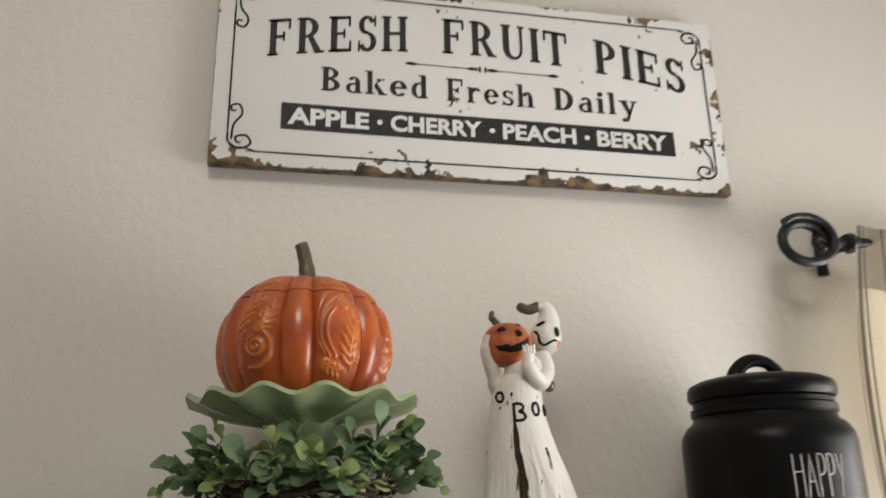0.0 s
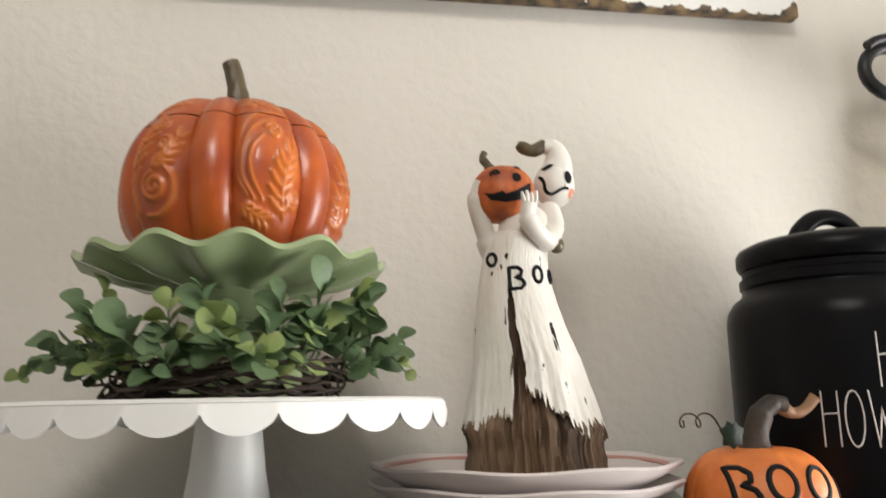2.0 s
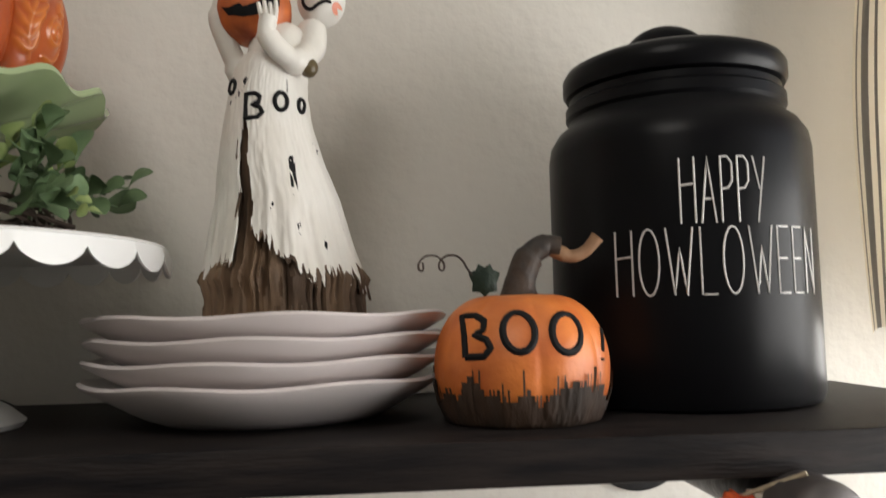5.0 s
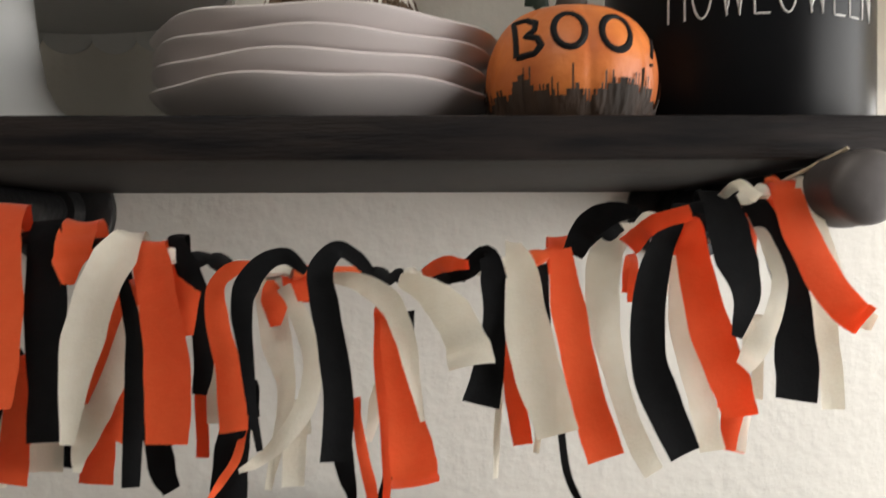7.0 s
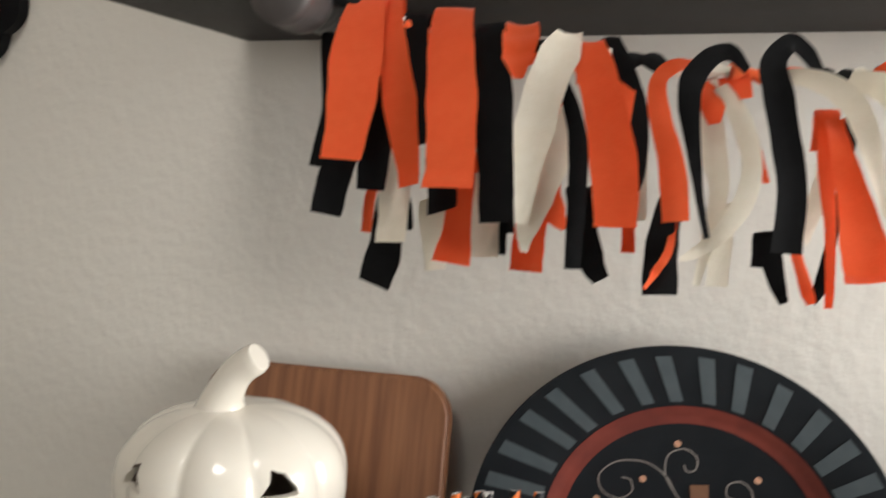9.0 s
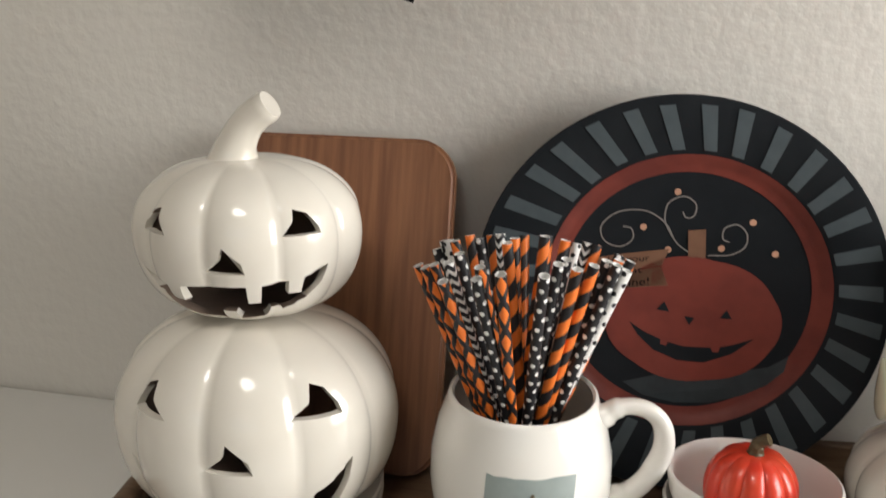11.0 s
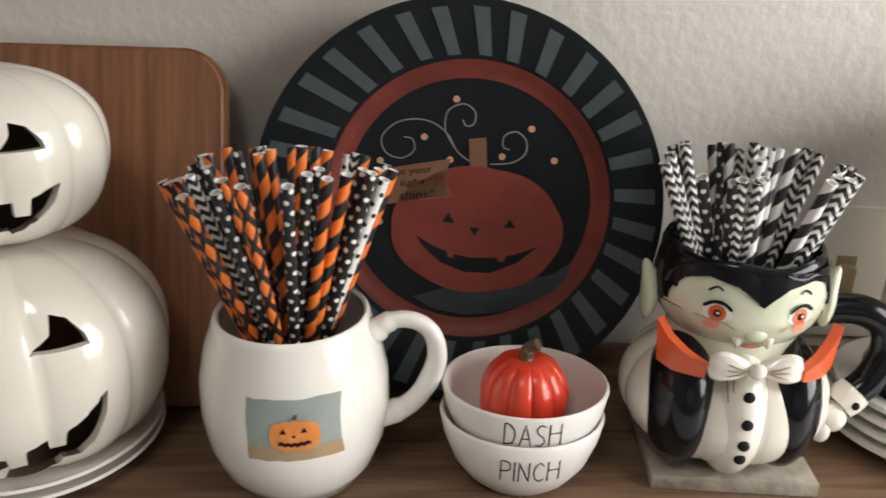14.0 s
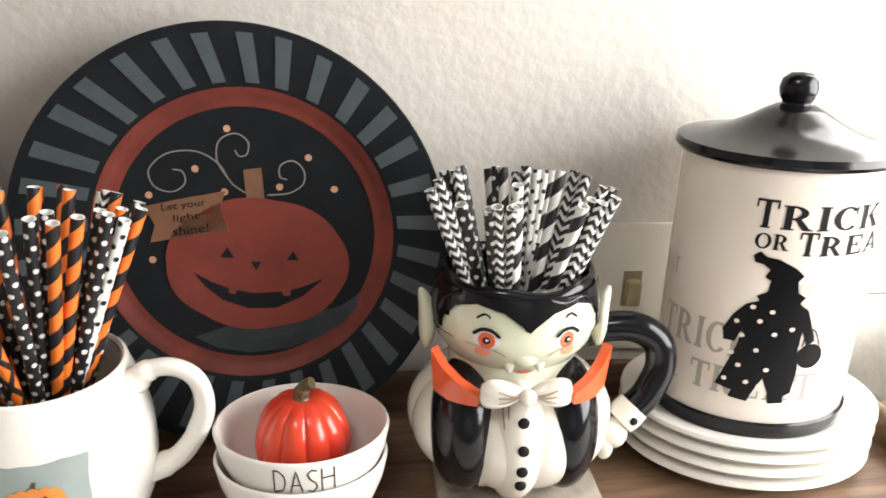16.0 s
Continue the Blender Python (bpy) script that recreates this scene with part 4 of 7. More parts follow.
def jar_skin(low_, high_, rows_, lip):
    """Pumpkin skin between two steps of its outline, with broad ornamented and narrow plain lobes and the relief pressed in."""
    p = np.linspace(low_, high_, rows_)
    c, sn = np.cos(p), np.sin(p)
    cc = np.clip(c, 0, 1) ** 0.85
    zz = 0.060 + 0.066 * sn * (1 - np.where(sn > 0, 0.17, 0.10) * (1 - c) ** 2.2)
    ang = np.concatenate((np.linspace(-100, 100, 480, endpoint=False), np.linspace(100, 260, 80, endpoint=False)))
    lobe = np.mod(ang + 19.5, 60.0)
    narrow = lobe < 23.0
    across = np.where(narrow, (lobe - 11.5) / 11.5, (lobe - 41.5) / 18.5)
    rib = 1 - np.where(narrow, 0.085, 0.105) * np.abs(across) ** np.where(narrow, 2.3, 3.0) - np.where(narrow, 0.012, 0.0)
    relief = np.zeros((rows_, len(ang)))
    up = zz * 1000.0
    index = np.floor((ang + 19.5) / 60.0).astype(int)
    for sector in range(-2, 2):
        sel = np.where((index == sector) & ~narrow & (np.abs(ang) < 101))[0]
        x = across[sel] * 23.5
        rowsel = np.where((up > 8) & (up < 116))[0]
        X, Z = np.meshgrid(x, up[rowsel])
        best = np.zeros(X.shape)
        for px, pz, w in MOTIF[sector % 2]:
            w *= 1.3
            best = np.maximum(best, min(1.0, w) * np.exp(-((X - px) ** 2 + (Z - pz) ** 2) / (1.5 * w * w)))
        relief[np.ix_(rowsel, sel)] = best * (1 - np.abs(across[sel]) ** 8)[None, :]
    radius = 0.0740 * cc[:, None] * (1 - (1 - rib)[None, :] * (1 + 0.9 * np.clip(sn, 0, 1))[:, None]) + 0.0017 * relief * np.minimum(1, 2 * cc)[:, None]
    a = np.radians(ang)
    verts = np.stack((radius * np.sin(a), -radius * np.cos(a), np.repeat(zz[:, None], len(ang), 1)), -1)
    rim = verts[-1 if lip < 0 else 0] * np.array((0.95, 0.95, 1.0))
    verts = np.concatenate((verts, rim[None]) if lip < 0 else (rim[None], verts))
    n, m = verts.shape[:2]
    i, j = np.meshgrid(np.arange(n - 1), np.arange(m), indexing="ij")
    k = (j + 1) % m
    faces = np.stack((i * m + j, i * m + k, (i + 1) * m + k, (i + 1) * m + j), -1).reshape(-1, 4)
    me = bpy.data.meshes.new("skin")
    me.from_pydata(verts.reshape(-1, 3).tolist(), [], faces.tolist())
    padded_relief = np.concatenate((relief, relief[-1:]) if lip < 0 else (relief[:1], relief))
    me.attributes.new("raised", "FLOAT", "POINT").data.foreach_set("value", padded_relief.reshape(-1).astype(np.float32))
    bm = bmesh.new()
    bm.from_mesh(me)
    bpy.data.meshes.remove(me)
    return bm


# yellow-orange highlights painted into the glaze colour along the raised ornament
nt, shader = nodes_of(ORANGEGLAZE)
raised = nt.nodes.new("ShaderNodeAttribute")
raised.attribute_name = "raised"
# mix node that lays the highlight colour over the base glaze
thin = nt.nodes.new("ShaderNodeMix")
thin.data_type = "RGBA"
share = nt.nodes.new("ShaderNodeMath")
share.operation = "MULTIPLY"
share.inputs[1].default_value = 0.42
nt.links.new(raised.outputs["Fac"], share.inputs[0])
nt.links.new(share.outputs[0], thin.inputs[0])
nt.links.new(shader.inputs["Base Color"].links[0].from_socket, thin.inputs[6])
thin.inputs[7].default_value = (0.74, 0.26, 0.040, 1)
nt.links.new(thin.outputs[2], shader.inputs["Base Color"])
SEAM = 0.60
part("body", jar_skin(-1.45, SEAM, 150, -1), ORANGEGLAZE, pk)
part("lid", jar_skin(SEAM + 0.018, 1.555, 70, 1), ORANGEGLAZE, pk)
part("stem", sweep(bmesh.new(), smooth_line([(0, 0, 0.110), (0.0, 0, 0.123), (-0.002, 0, 0.137), (-0.005, 0, 0.150), (-0.007, 0, 0.1555)], 4), [0.011, 0.010, 0.009, 0.0085] + [0.0075] * 4 + [0.0065] * 4 + [0.0062] * 4 + [0.006], 9), STEMBROWN, pk, "olive brown ribbed stem")


# ---- plates ----
for k in range(4):
    pl = thing("dinner_plate", 0.2765, -0.118, SZ1 + 0.0005 + 0.0113 * k, "mauve-white stoneware plate with wavy rim", "plate", "stacked plates", turn=11 * k)

    def wavy(a, n):
        w = (0, 0, 0.3, 1, 1, 1, 0.3, 0, 0)[n]
        return 1 + 0.012 * w * math.cos(7 * a), 0.0009 * w * math.cos(7 * a + 1)

    bm = lathe([(0, 0.003), (0.062, 0.0), (0.072, 0.004), (0.1015, 0.0205), (0.103, 0.0228), (0.1015, 0.0243), (0.075, 0.013), (0.062, 0.008), (0, 0.0075)], 140, wavy)
    part("plate_body", bm, PLATEGLAZE, pl)
    if k == 3:
        part("rim_band", lathe([(0.0945, 0.0215), (0.0945, 0.0223), (0.0915, 0.0206), (0.0915, 0.0198)], 140, closed=True), PINKIN, pl, "thin rose rim band")
PTOP = SZ1 + 0.0005 + 0.0113 * 3 + 0.0080

# ---- black jar ----
jar = thing("cookie_jar", 0.5315, -0.102, SZ1, "satin black ceramic cookie jar with thin pale lettering", "jar")
JR = 0.0805
jar.scale = (1, 1, 1.015)
bm = lathe([(0, 0), (0.0745, 0), (0.0785, 0.002), (JR, 0.007), (JR, 0.150), (0.079, 0.159), (0.0740, 0.167), (0.0680, 0.1715), (0.0665, 0.176), (0.0685, 0.178), (0.0685, 0.184), (0.0660, 0.186), (0.0660, 0.19), (0.063, 0.19), (0.063, 0.16), (0, 0.16)], 120)
part("body", bm, BLACKMATT, jar)
bm = lathe([(0, 0.2145), (0.047, 0.2135), (0.059, 0.2110), (0.0675, 0.207), (0.0698, 0.203), (0.0698, 0.195), (0.0680, 0.192), (0.056, 0.192), (0, 0.192)], 120)
lid = part("lid", bm, BLACKMATT, jar)
bm = sweep(bmesh.new(), smooth_line([(-0.027, 0, 0.210), (-0.024, 0, 0.219), (-0.013, 0, 0.2285), (0, 0, 0.2315), (0.013, 0, 0.2285), (0.024, 0, 0.219), (0.027, 0, 0.210)], 6), 0.0058, 14, 1.3)
part("handle", bm, BLACKMATT, lid)
part("lettering", brush("HAPPY", 0.048, 0.0355, on_cylinder(JR, -20.0, 0.1010), 0.00062, 0.0001), CHALK, jar, "thin pale handwritten capitals")
part("lettering", brush("HOWLOWEEN", 0.124, 0.036, on_cylinder(JR, -46.5, 0.0630), 0.00062, 0.0001), CHALK, jar, "thin pale handwritten capitals")

# ---- painted pumpkin ----
boo = thing("painted_pumpkin", 0.4150, -0.170, SZ1, "small orange painted pumpkin with black lettering and bark hem", "pumpkin")


def boo_body(extra=0.0):
    bm = gourd(0.0468 + extra, 0.0425 + extra, 8, 0.05, 320 if extra else 200, 44, 0.2, 0.35, full=0.6)
    for v in bm.verts:
        v.co.z = max(v.co.z + 0.029, 0.0)
    return bm


body = boo_body()
put = front(body)
part("body", body, PAINTORANGE, boo)
bm = boo_body(0.0012)
keep = []
for f in bm.faces:
    c = f.calc_center_median()
    a = math.atan2(c.y, c.x)
    hem = 0.017 + 0.004 * math.sin(5 * a + 0.6) + 0.010 * noise.noise(Vector((a * 5, 0, 0))) + 0.020 * max(0, noise.noise(Vector((a * 34, 3, 0)))) + 0.004 * noise.noise(Vector((a * 80, 5, 0)))
    if c.z > hem:
        keep.append(f)
bmesh.ops.delete(bm, geom=keep, context="FACES")
for v in bm.verts:
    v.co += Vector((v.co.x, v.co.y, 0)).normalized() * 0.0012 * noise.noise(Vector((v.co.x * 500, v.co.y * 500, v.co.z * 40)))
part("bark_hem", bm, mat("dark_bark_paint", (0.055, 0.028, 0.015), 0.7, 0, 60.0, 0.9, (0.022, 0.014, 0.009), 0.8, 160, stretch=(1, 1, 0.25)), boo, "carved brown bark hem", angle=80)
for word, x0, z0, w, h, th in (("B", -0.033, 0.035, 0.0115, 0.0205, 0.0022), ("O", -0.0155, 0.0375, 0.0155, 0.0190, 0.0022), ("O", 0.0085, 0.0365, 0.0155, 0.0190, 0.0022), ("!", 0.0345, 0.031, 0.0045, 0.016, 0.0014)):
    part("lettering", brush(word, w, h, lambda u, v, x0=x0, z0=z0: put(x0 + u, z0 + v), th, -0.0010 if th > 0.002 else -0.0002, seg=8), INK, boo, "thick black brushed letter")
bm = sweep(bmesh.new(), smooth_line([(0.0, 0, 0.062), (0.001, 0, 0.073), (0.0065, 0, 0.0865), (0.015, 0, 0.0925), (0.023, 0, 0.0915)], 6), [0.0125, 0.0115, 0.0105, 0.0098, 0.0092, 0.0088, 0.0085] + [0.0080] * 6 + [0.0066] * 6 + [0.0058] * 6, 12)
part("stem", bm, mat("charred_stem_paint", (0.012, 0.010, 0.009), 0.6, 0, 70.0, 0.9, (0.050, 0.029, 0.017), 0.5, 160), boo, "dark curved stem")
bm = sweep(bmesh.new(), smooth_line([(0.019, 0, 0.0905), (0.029, 0, 0.0865), (0.037, -0.001, 0.089), (0.044, -0.002, 0.0965)], 6), [0.0042] * 5 + [0.0036] * 5 + [0.0034] * 5 + [0.0036] * 3 + [0.004], 12)
part("stem_tip", bm, mat("dry_stem_tip", (0.30, 0.165, 0.085), 0.6, 0, 90.0, 0.6, (0.18, 0.09, 0.045), 0.4, 200), boo, "dry tan stem tip")
outline = [(0.0, -0.0105), (0.0035, -0.0075), (0.0085, -0.0070), (0.0080, -0.0020), (0.0105, 0.0030), (0.0060, 0.0045), (0.0040, 0.0085), (0.0, 0.0060), (-0.0040, 0.0085), (-0.0060, 0.0045), (-0.0105, 0.0030), (-0.0080, -0.0020), (-0.0085, -0.0070), (-0.0035, -0.0075)]
bm = lay(shape([(0.78 * x, 0.85 * z) for x, z in outline]), lambda x, z: (Vector((-0.0195 + x, -0.0105 + 0.25 * abs(x) + 18 * z * z, 0.0755 + z)), Vector((0, -1, 0))), 0, size=0.004)
bmesh.ops.solidify(bm, geom=bm.faces[:], thickness=0.0015)
part("vine_leaf", bm, mat("dark_vine_green", (0.010, 0.018, 0.012), 0.5, 0, 120.0, 0.6, (0.022, 0.038, 0.022), 0.5, 200, spec=0.25), boo, "dark green vine leaf")
pts = [(-0.024, -0.008, 0.074), (-0.029, -0.009, 0.081)] + [(-0.034 - 0.0018 * k + 0.0038 * math.cos(x), -0.009 + 0.0012 * math.sin(x), 0.0835 + 0.0042 * math.sin(x)) for k, x in enumerate(1.05 * j for j in range(13))]
part("tendril", sweep(bmesh.new(), smooth_line(pts, 4), 0.0006, 6), TWIG, boo, "thin dark curling tendril")

# ---- ghost figurine, one mesh ----
fig = bmesh.new()
SLOTS = [BONE, BARK, HUGORANGE, INK, STEMBROWN, PINK]


def folded(levels, seg, bottom, radius, centre):
    """A draped or rough upright skin: bottom(a) is its lower edge, radius(a, z) and centre(z) its form; a is in degrees, 0 to the front."""
    bm = bmesh.new()
    rings = []
    for k in range(levels + 1):
        ring = []
        for j in range(seg):
            a = -180 + 360 * j / seg
            lo, hi = bottom(a)
            z = lo + (hi - lo) * k / levels
            q = radius(a, z)
            ring.append(bm.verts.new((centre(z) + q * math.sin(radians(a)), -q * math.cos(radians(a)), z)))
        rings.append(ring)
    for p, q in zip(rings, rings[1:]):
        for j in range(seg):
            i = (j + 1) % seg
            bm.faces.new((p[j], p[i], q[i], q[j]))
    return bm


RZ = [0.0, 0.0355, 0.0615, 0.0835, 0.106, 0.129, 0.147, 0.164, 0.172, 0.178]
RR = [0.0505, 0.0456, 0.0398, 0.0352, 0.0300, 0.0252, 0.0222, 0.0205, 0.016, 0.004]
RC = [0.0005, -0.0005, -0.0020, -0.0034, -0.0076, -0.0098, -0.0098, -0.0078, -0.007, -0.006]
mid_x = lambda z: float(np.interp(z, RZ, RC))
ring = lambda a, s, k: noise.noise(Vector((s * math.sin(radians(a)), s * math.cos(radians(a)), k)))


def bark(a, z):
    lip = 0.0056 * math.exp(-((z - 0.037 - 0.004 * ring(a, 5, 1)) / 0.007) ** 2) * (0.7 + 0.9 * ring(a, 7, 4))
    rib = abs(ring(a, 9, 40 * z * 0.2)) + 0.6 * abs(ring(a, 22, 3 + 12 * z))
    return float(np.interp(z, RZ, RR)) + lip - 0.0012 - 0.0065 * (1 - min(1, 2.2 * rib)) * (0.5 + 0.5 * min(1, z / 0.01)) + 0.0022 * ring(a, 26, 110 * z)


absorb(fig, folded(26, 220, lambda a: (0.0, 0.135), bark, mid_x), 1)
HEM_A = [-180, -120, -90, -60, -40, -30, -28, -16, -8, 2, 12, 22, 30, 36, 48, 60, 80, 120, 180]
HEM_Z = [0.038, 0.036, 0.037, 0.040, 0.044, 0.046, 0.062, 0.062, 0.058, 0.051, 0.042, 0.034, 0.030, 0.038, 0.037, 0.034, 0.029, 0.033, 0.036]


def cloth(a, z):
    low = max(0.0, 1 - (z - 0.03) / 0.11) ** 1.5
    fold = 0.0012 * math.sin(radians(7 * a + 30)) + 0.0040 * ring(a, 3.0, 7 * z) + 0.0020 * ring(a, 9.0, 25 * z)
    return float(np.interp(z, RZ, RR)) + 0.0012 + low * fold + 0.0005 * ring(a, 20.0, 130 * z) + 0.0020 * low ** 2 * abs(ring(a, 16.0, 22 * z))


def hem(a):
    return float(np.interp(a, HEM_A, HEM_Z)) + 0.0055 * ring(a, 12, 5) + 0.0070 * ring(a, 30, 9), 0.177


rb = folded(46, 260, hem, cloth, mid_x)
probe = rb.copy()
put = front(probe)
slit = []
for f in rb.faces:
    c = f.calc_center_median()
    a = math.degrees(math.atan2(c.x - mid_x(c.z), -c.y))
    wide = min(1.0, max(0.0, (0.141 - c.z) / 0.025)) * (5.6 + 2.0 * noise.noise(Vector((0, 2, 90 * c.z))))
    if c.z < 0.141 and abs(a + 23.5 + 2.2 * noise.noise(Vector((3, 0, 45 * c.z)))) < wide:
        slit.append(f)
bmesh.ops.delete(rb, geom=slit, context="FACES")
bmesh.ops.solidify(rb, geom=rb.faces[:], thickness=0.0014)
first = len(fig.faces)
absorb(fig, rb, 0)
fig.faces.ensure_lookup_table()
for f in fig.faces[first:]:
    c = f.calc_center_median()
    a = math.degrees(math.atan2(c.x - mid_x(c.z), -c.y))
    if c.z - hem(a)[0] < 0.0018 + 0.0030 * ring(a, 8, 2) or (c.z < 0.125 and abs(a + 23.5) < 9 and ring(a, 6, 60 * c.z) > 0.28):
        f.material_index = 1

# arms, ghost head with curled tip, hugged pumpkin
absorb(fig, sweep(bmesh.new(), smooth_line([(-0.0225, 0.006, 0.155), (-0.0275, 0.002, 0.165), (-0.0335, -0.003, 0.180), (-0.0375, -0.007, 0.194), (-0.0340, -0.010, 0.2065)], 6), [0.0085] * 8 + [0.0066] * 12 + [0.0055] * 5, 14), 0)
absorb(fig, sweep(bmesh.new(), smooth_line([(0.0165, 0.002, 0.190), (0.0165, -0.007, 0.176), (0.0100, -0.018, 0.164), (0.000, -0.026, 0.168), (-0.0065, -0.0285, 0.177), (-0.0055, -0.0290, 0.187)], 6), [0.0090] * 8 + [0.0080] * 7 + [0.0066] * 10 + [0.0052] * 6, 14), 0)
for k in range(4):
    absorb(fig, sweep(bmesh.new(), [(-0.0055 + 0.0024 * (k - 1.5), -0.0295, 0.185), (-0.0055 + 0.0030 * (k - 1.5), -0.0315, 0.190), (-0.0060 + 0.0033 * (k - 1.5), -0.0320, 0.1940 + 0.0012 * (k % 2))], [0.0015, 0.0015, 0.0011], 8), 0)
ball(fig, -0.002, -0.004, 0.172, 0.0195, 0.016, 0.021, 24, 18, 0)
ball(fig, 0.0160, -0.0175, 0.1605, 0.0056, 0.005, 0.0060, 12, 10, 4)
HUG = (-0.0175, -0.003, 0.1995)
hp = gourd(0.0228, 0.0214, 8, 0.07, 96, 24, 0.14, 0.3)
hput = front(hp)
absorb(fig, hp, 2, HUG)
absorb(fig, sweep(bmesh.new(), smooth_line([(-0.0245, -0.002, 0.2165), (-0.0280, -0.002, 0.2220), (-0.0312, -0.002, 0.2265), (-0.0295, -0.002, 0.2310)], 5), [0.0040] * 4 + [0.0032] * 6 + [0.0024] * 6, 8), 4)
for pts in (((-0.0125, 0.0085), (-0.0090, 0.0125), (-0.0060, 0.0092)), ((-0.0125, 0.0115), (-0.0085, 0.0095), (-0.007, 0.0128))):
    absorb(fig, lay(ribbon(pts, 0.0018), hput, 0.0006), 3, HUG)
absorb(fig, lay(oval(0.0052, 0.0070, 0.0032, 0.0034), hput, 0.0006), 3, HUG)
absorb(fig, lay(oval(0.0075, 0.0160, 0.0026, 0.0017), hput, 0.0006), 3, HUG)
absorb(fig, lay(shape([(-0.0165, -0.003), (-0.011, -0.0045), (-0.005, -0.003), (-0.003, -0.005), (0.003, -0.003), (0.009, 0.0), (0.0165, 0.0055), (0.0165, -0.002), (0.007, -0.0085), (-0.003, -0.0105), (-0.012, -0.0085)]), hput, 0.0006), 3, HUG)
hd = bmesh.new()
ball(hd, 0, 0, 0, 0.0148, 0.015, 0.0170, 28, 20)
gput = front(hd)
HEAD = (0.0225, 0.002, 0.2090)
absorb(fig, hd, 0, HEAD)
absorb(fig, sweep(bmesh.new(), smooth_line([(0.0230, 0.002, 0.2130), (0.0260, 0.002, 0.2260), (0.0230, 0.002, 0.2360), (0.0155, 0.002, 0.2390)], 6), [0.0140 - 0.0090 * (k / 18) ** 0.8 for k in range(19)], 20), 0)
absorb(fig, sweep(bmesh.new(), smooth_line([(0.0165, 0.002, 0.2390), (0.0080, 0.002, 0.2350), (0.0020, 0.002, 0.2360), (-0.0040, 0.002, 0.2395)], 6), [0.0050] * 7 + [0.0046] * 6 + [0.0048, 0.0048, 0.0046, 0.0042, 0.0036, 0.0024], 12), 4)
absorb(fig, lay(oval(0.0062, 0.0025, 0.0029, 0.0048), gput, 0.0006), 3, HEAD)
absorb(fig, lay(ribbon([(-0.0105, 0.0085), (-0.007, 0.0105), (-0.0035, 0.0125)], 0.0027), gput, 0.0006), 3, HEAD)
absorb(fig, lay(ribbon([(-0.0128, 0.004), (-0.0105, -0.001), (-0.0095, -0.0065), (-0.0055, -0.0095), (0.000, -0.0068), (0.0035, -0.0055), (0.0065, -0.006)], 0.0019), gput, 0.0006), 3, HEAD)
absorb(fig, lay(oval(0.0098, -0.0085, 0.0030, 0.0036), gput, 0.0005), 5, HEAD)
for word, x0, z0, w, h in (("B", -0.0195, 0.1285, 0.0098, 0.0150), ("O", -0.0030, 0.1335, 0.0066, 0.0110), ("O", 0.0095, 0.1345, 0.003, 0.0085), ("O", -0.0310, 0.1460, 0.0044, 0.0088)):
    absorb(fig, brush(word, w, h, lambda u, v, x0=x0, z0=z0: put(x0 + u, z0 + v), 0.0014, 0.0006, seg=6), 3)
for x, z, w, l, lean in ((0.008, 0.094, 0.0034, 0.024, -0.0015), (0.0185, 0.113, 0.0030, 0.006, -0.0015), (-0.0225, 0.1480, 0.0026, 0.0120, 0.0032), (-0.0300, 0.1405, 0.0022, 0.003, 0.0), (-0.0385, 0.100, 0.0022, 0.018, 0.0), (0.0035, 0.1475, 0.0010, 0.010, 0.0), (0.012, 0.064, 0.0018, 0.009, -0.001), (0.026, 0.054, 0.0016, 0.009, 0.0), (-0.003, 0.076, 0.0014, 0.006, 0.001)):
    absorb(fig, lay(ribbon([(x - lean, z - l / 2), (x, z), (x + lean, z + l / 2)], w), put, 0.0022), 3)
probe.free()
ghost = link("figurine", fig, SLOTS)
ghost.location = (0.2850, -0.116, PTOP)
tagged(ghost, "white resin ghost figurine hugging an orange pumpkin on a bark stump", "figurine")

# ---- felt strip garland ----
garland = thing("felt_garland", 0.29, -0.265, 1.51, "orange, black and cream felt strip garland tied to the pipe caps", "garland")
line = smooth_line([(0.056, -0.252, 1.562), (0.066, -0.250, 1.558), (0.081, -0.238, 1.543), (0.130, -0.232, 1.524), (0.204, -0.232, 1.514), (0.258, -0.232, 1.505), (0.317, -0.232, 1.502), (0.342, -0.232, 1.502), (0.390, -0.232, 1.511), (0.440, -0.232, 1.527), (0.490, -0.234, 1.540), (0.506, -0.232, 1.547), (0.526, -0.252, 1.560)], 8)
G = Vector((0.29, -0.265, 1.51))
part("twine", sweep(bmesh.new(), [p - G for p in line], 0.0011, 6), TWINE, garland, "natural twine")
grnd = random.Random(11)


LAYER = (-0.270, -0.261, -0.252, -0.243, -0.235)


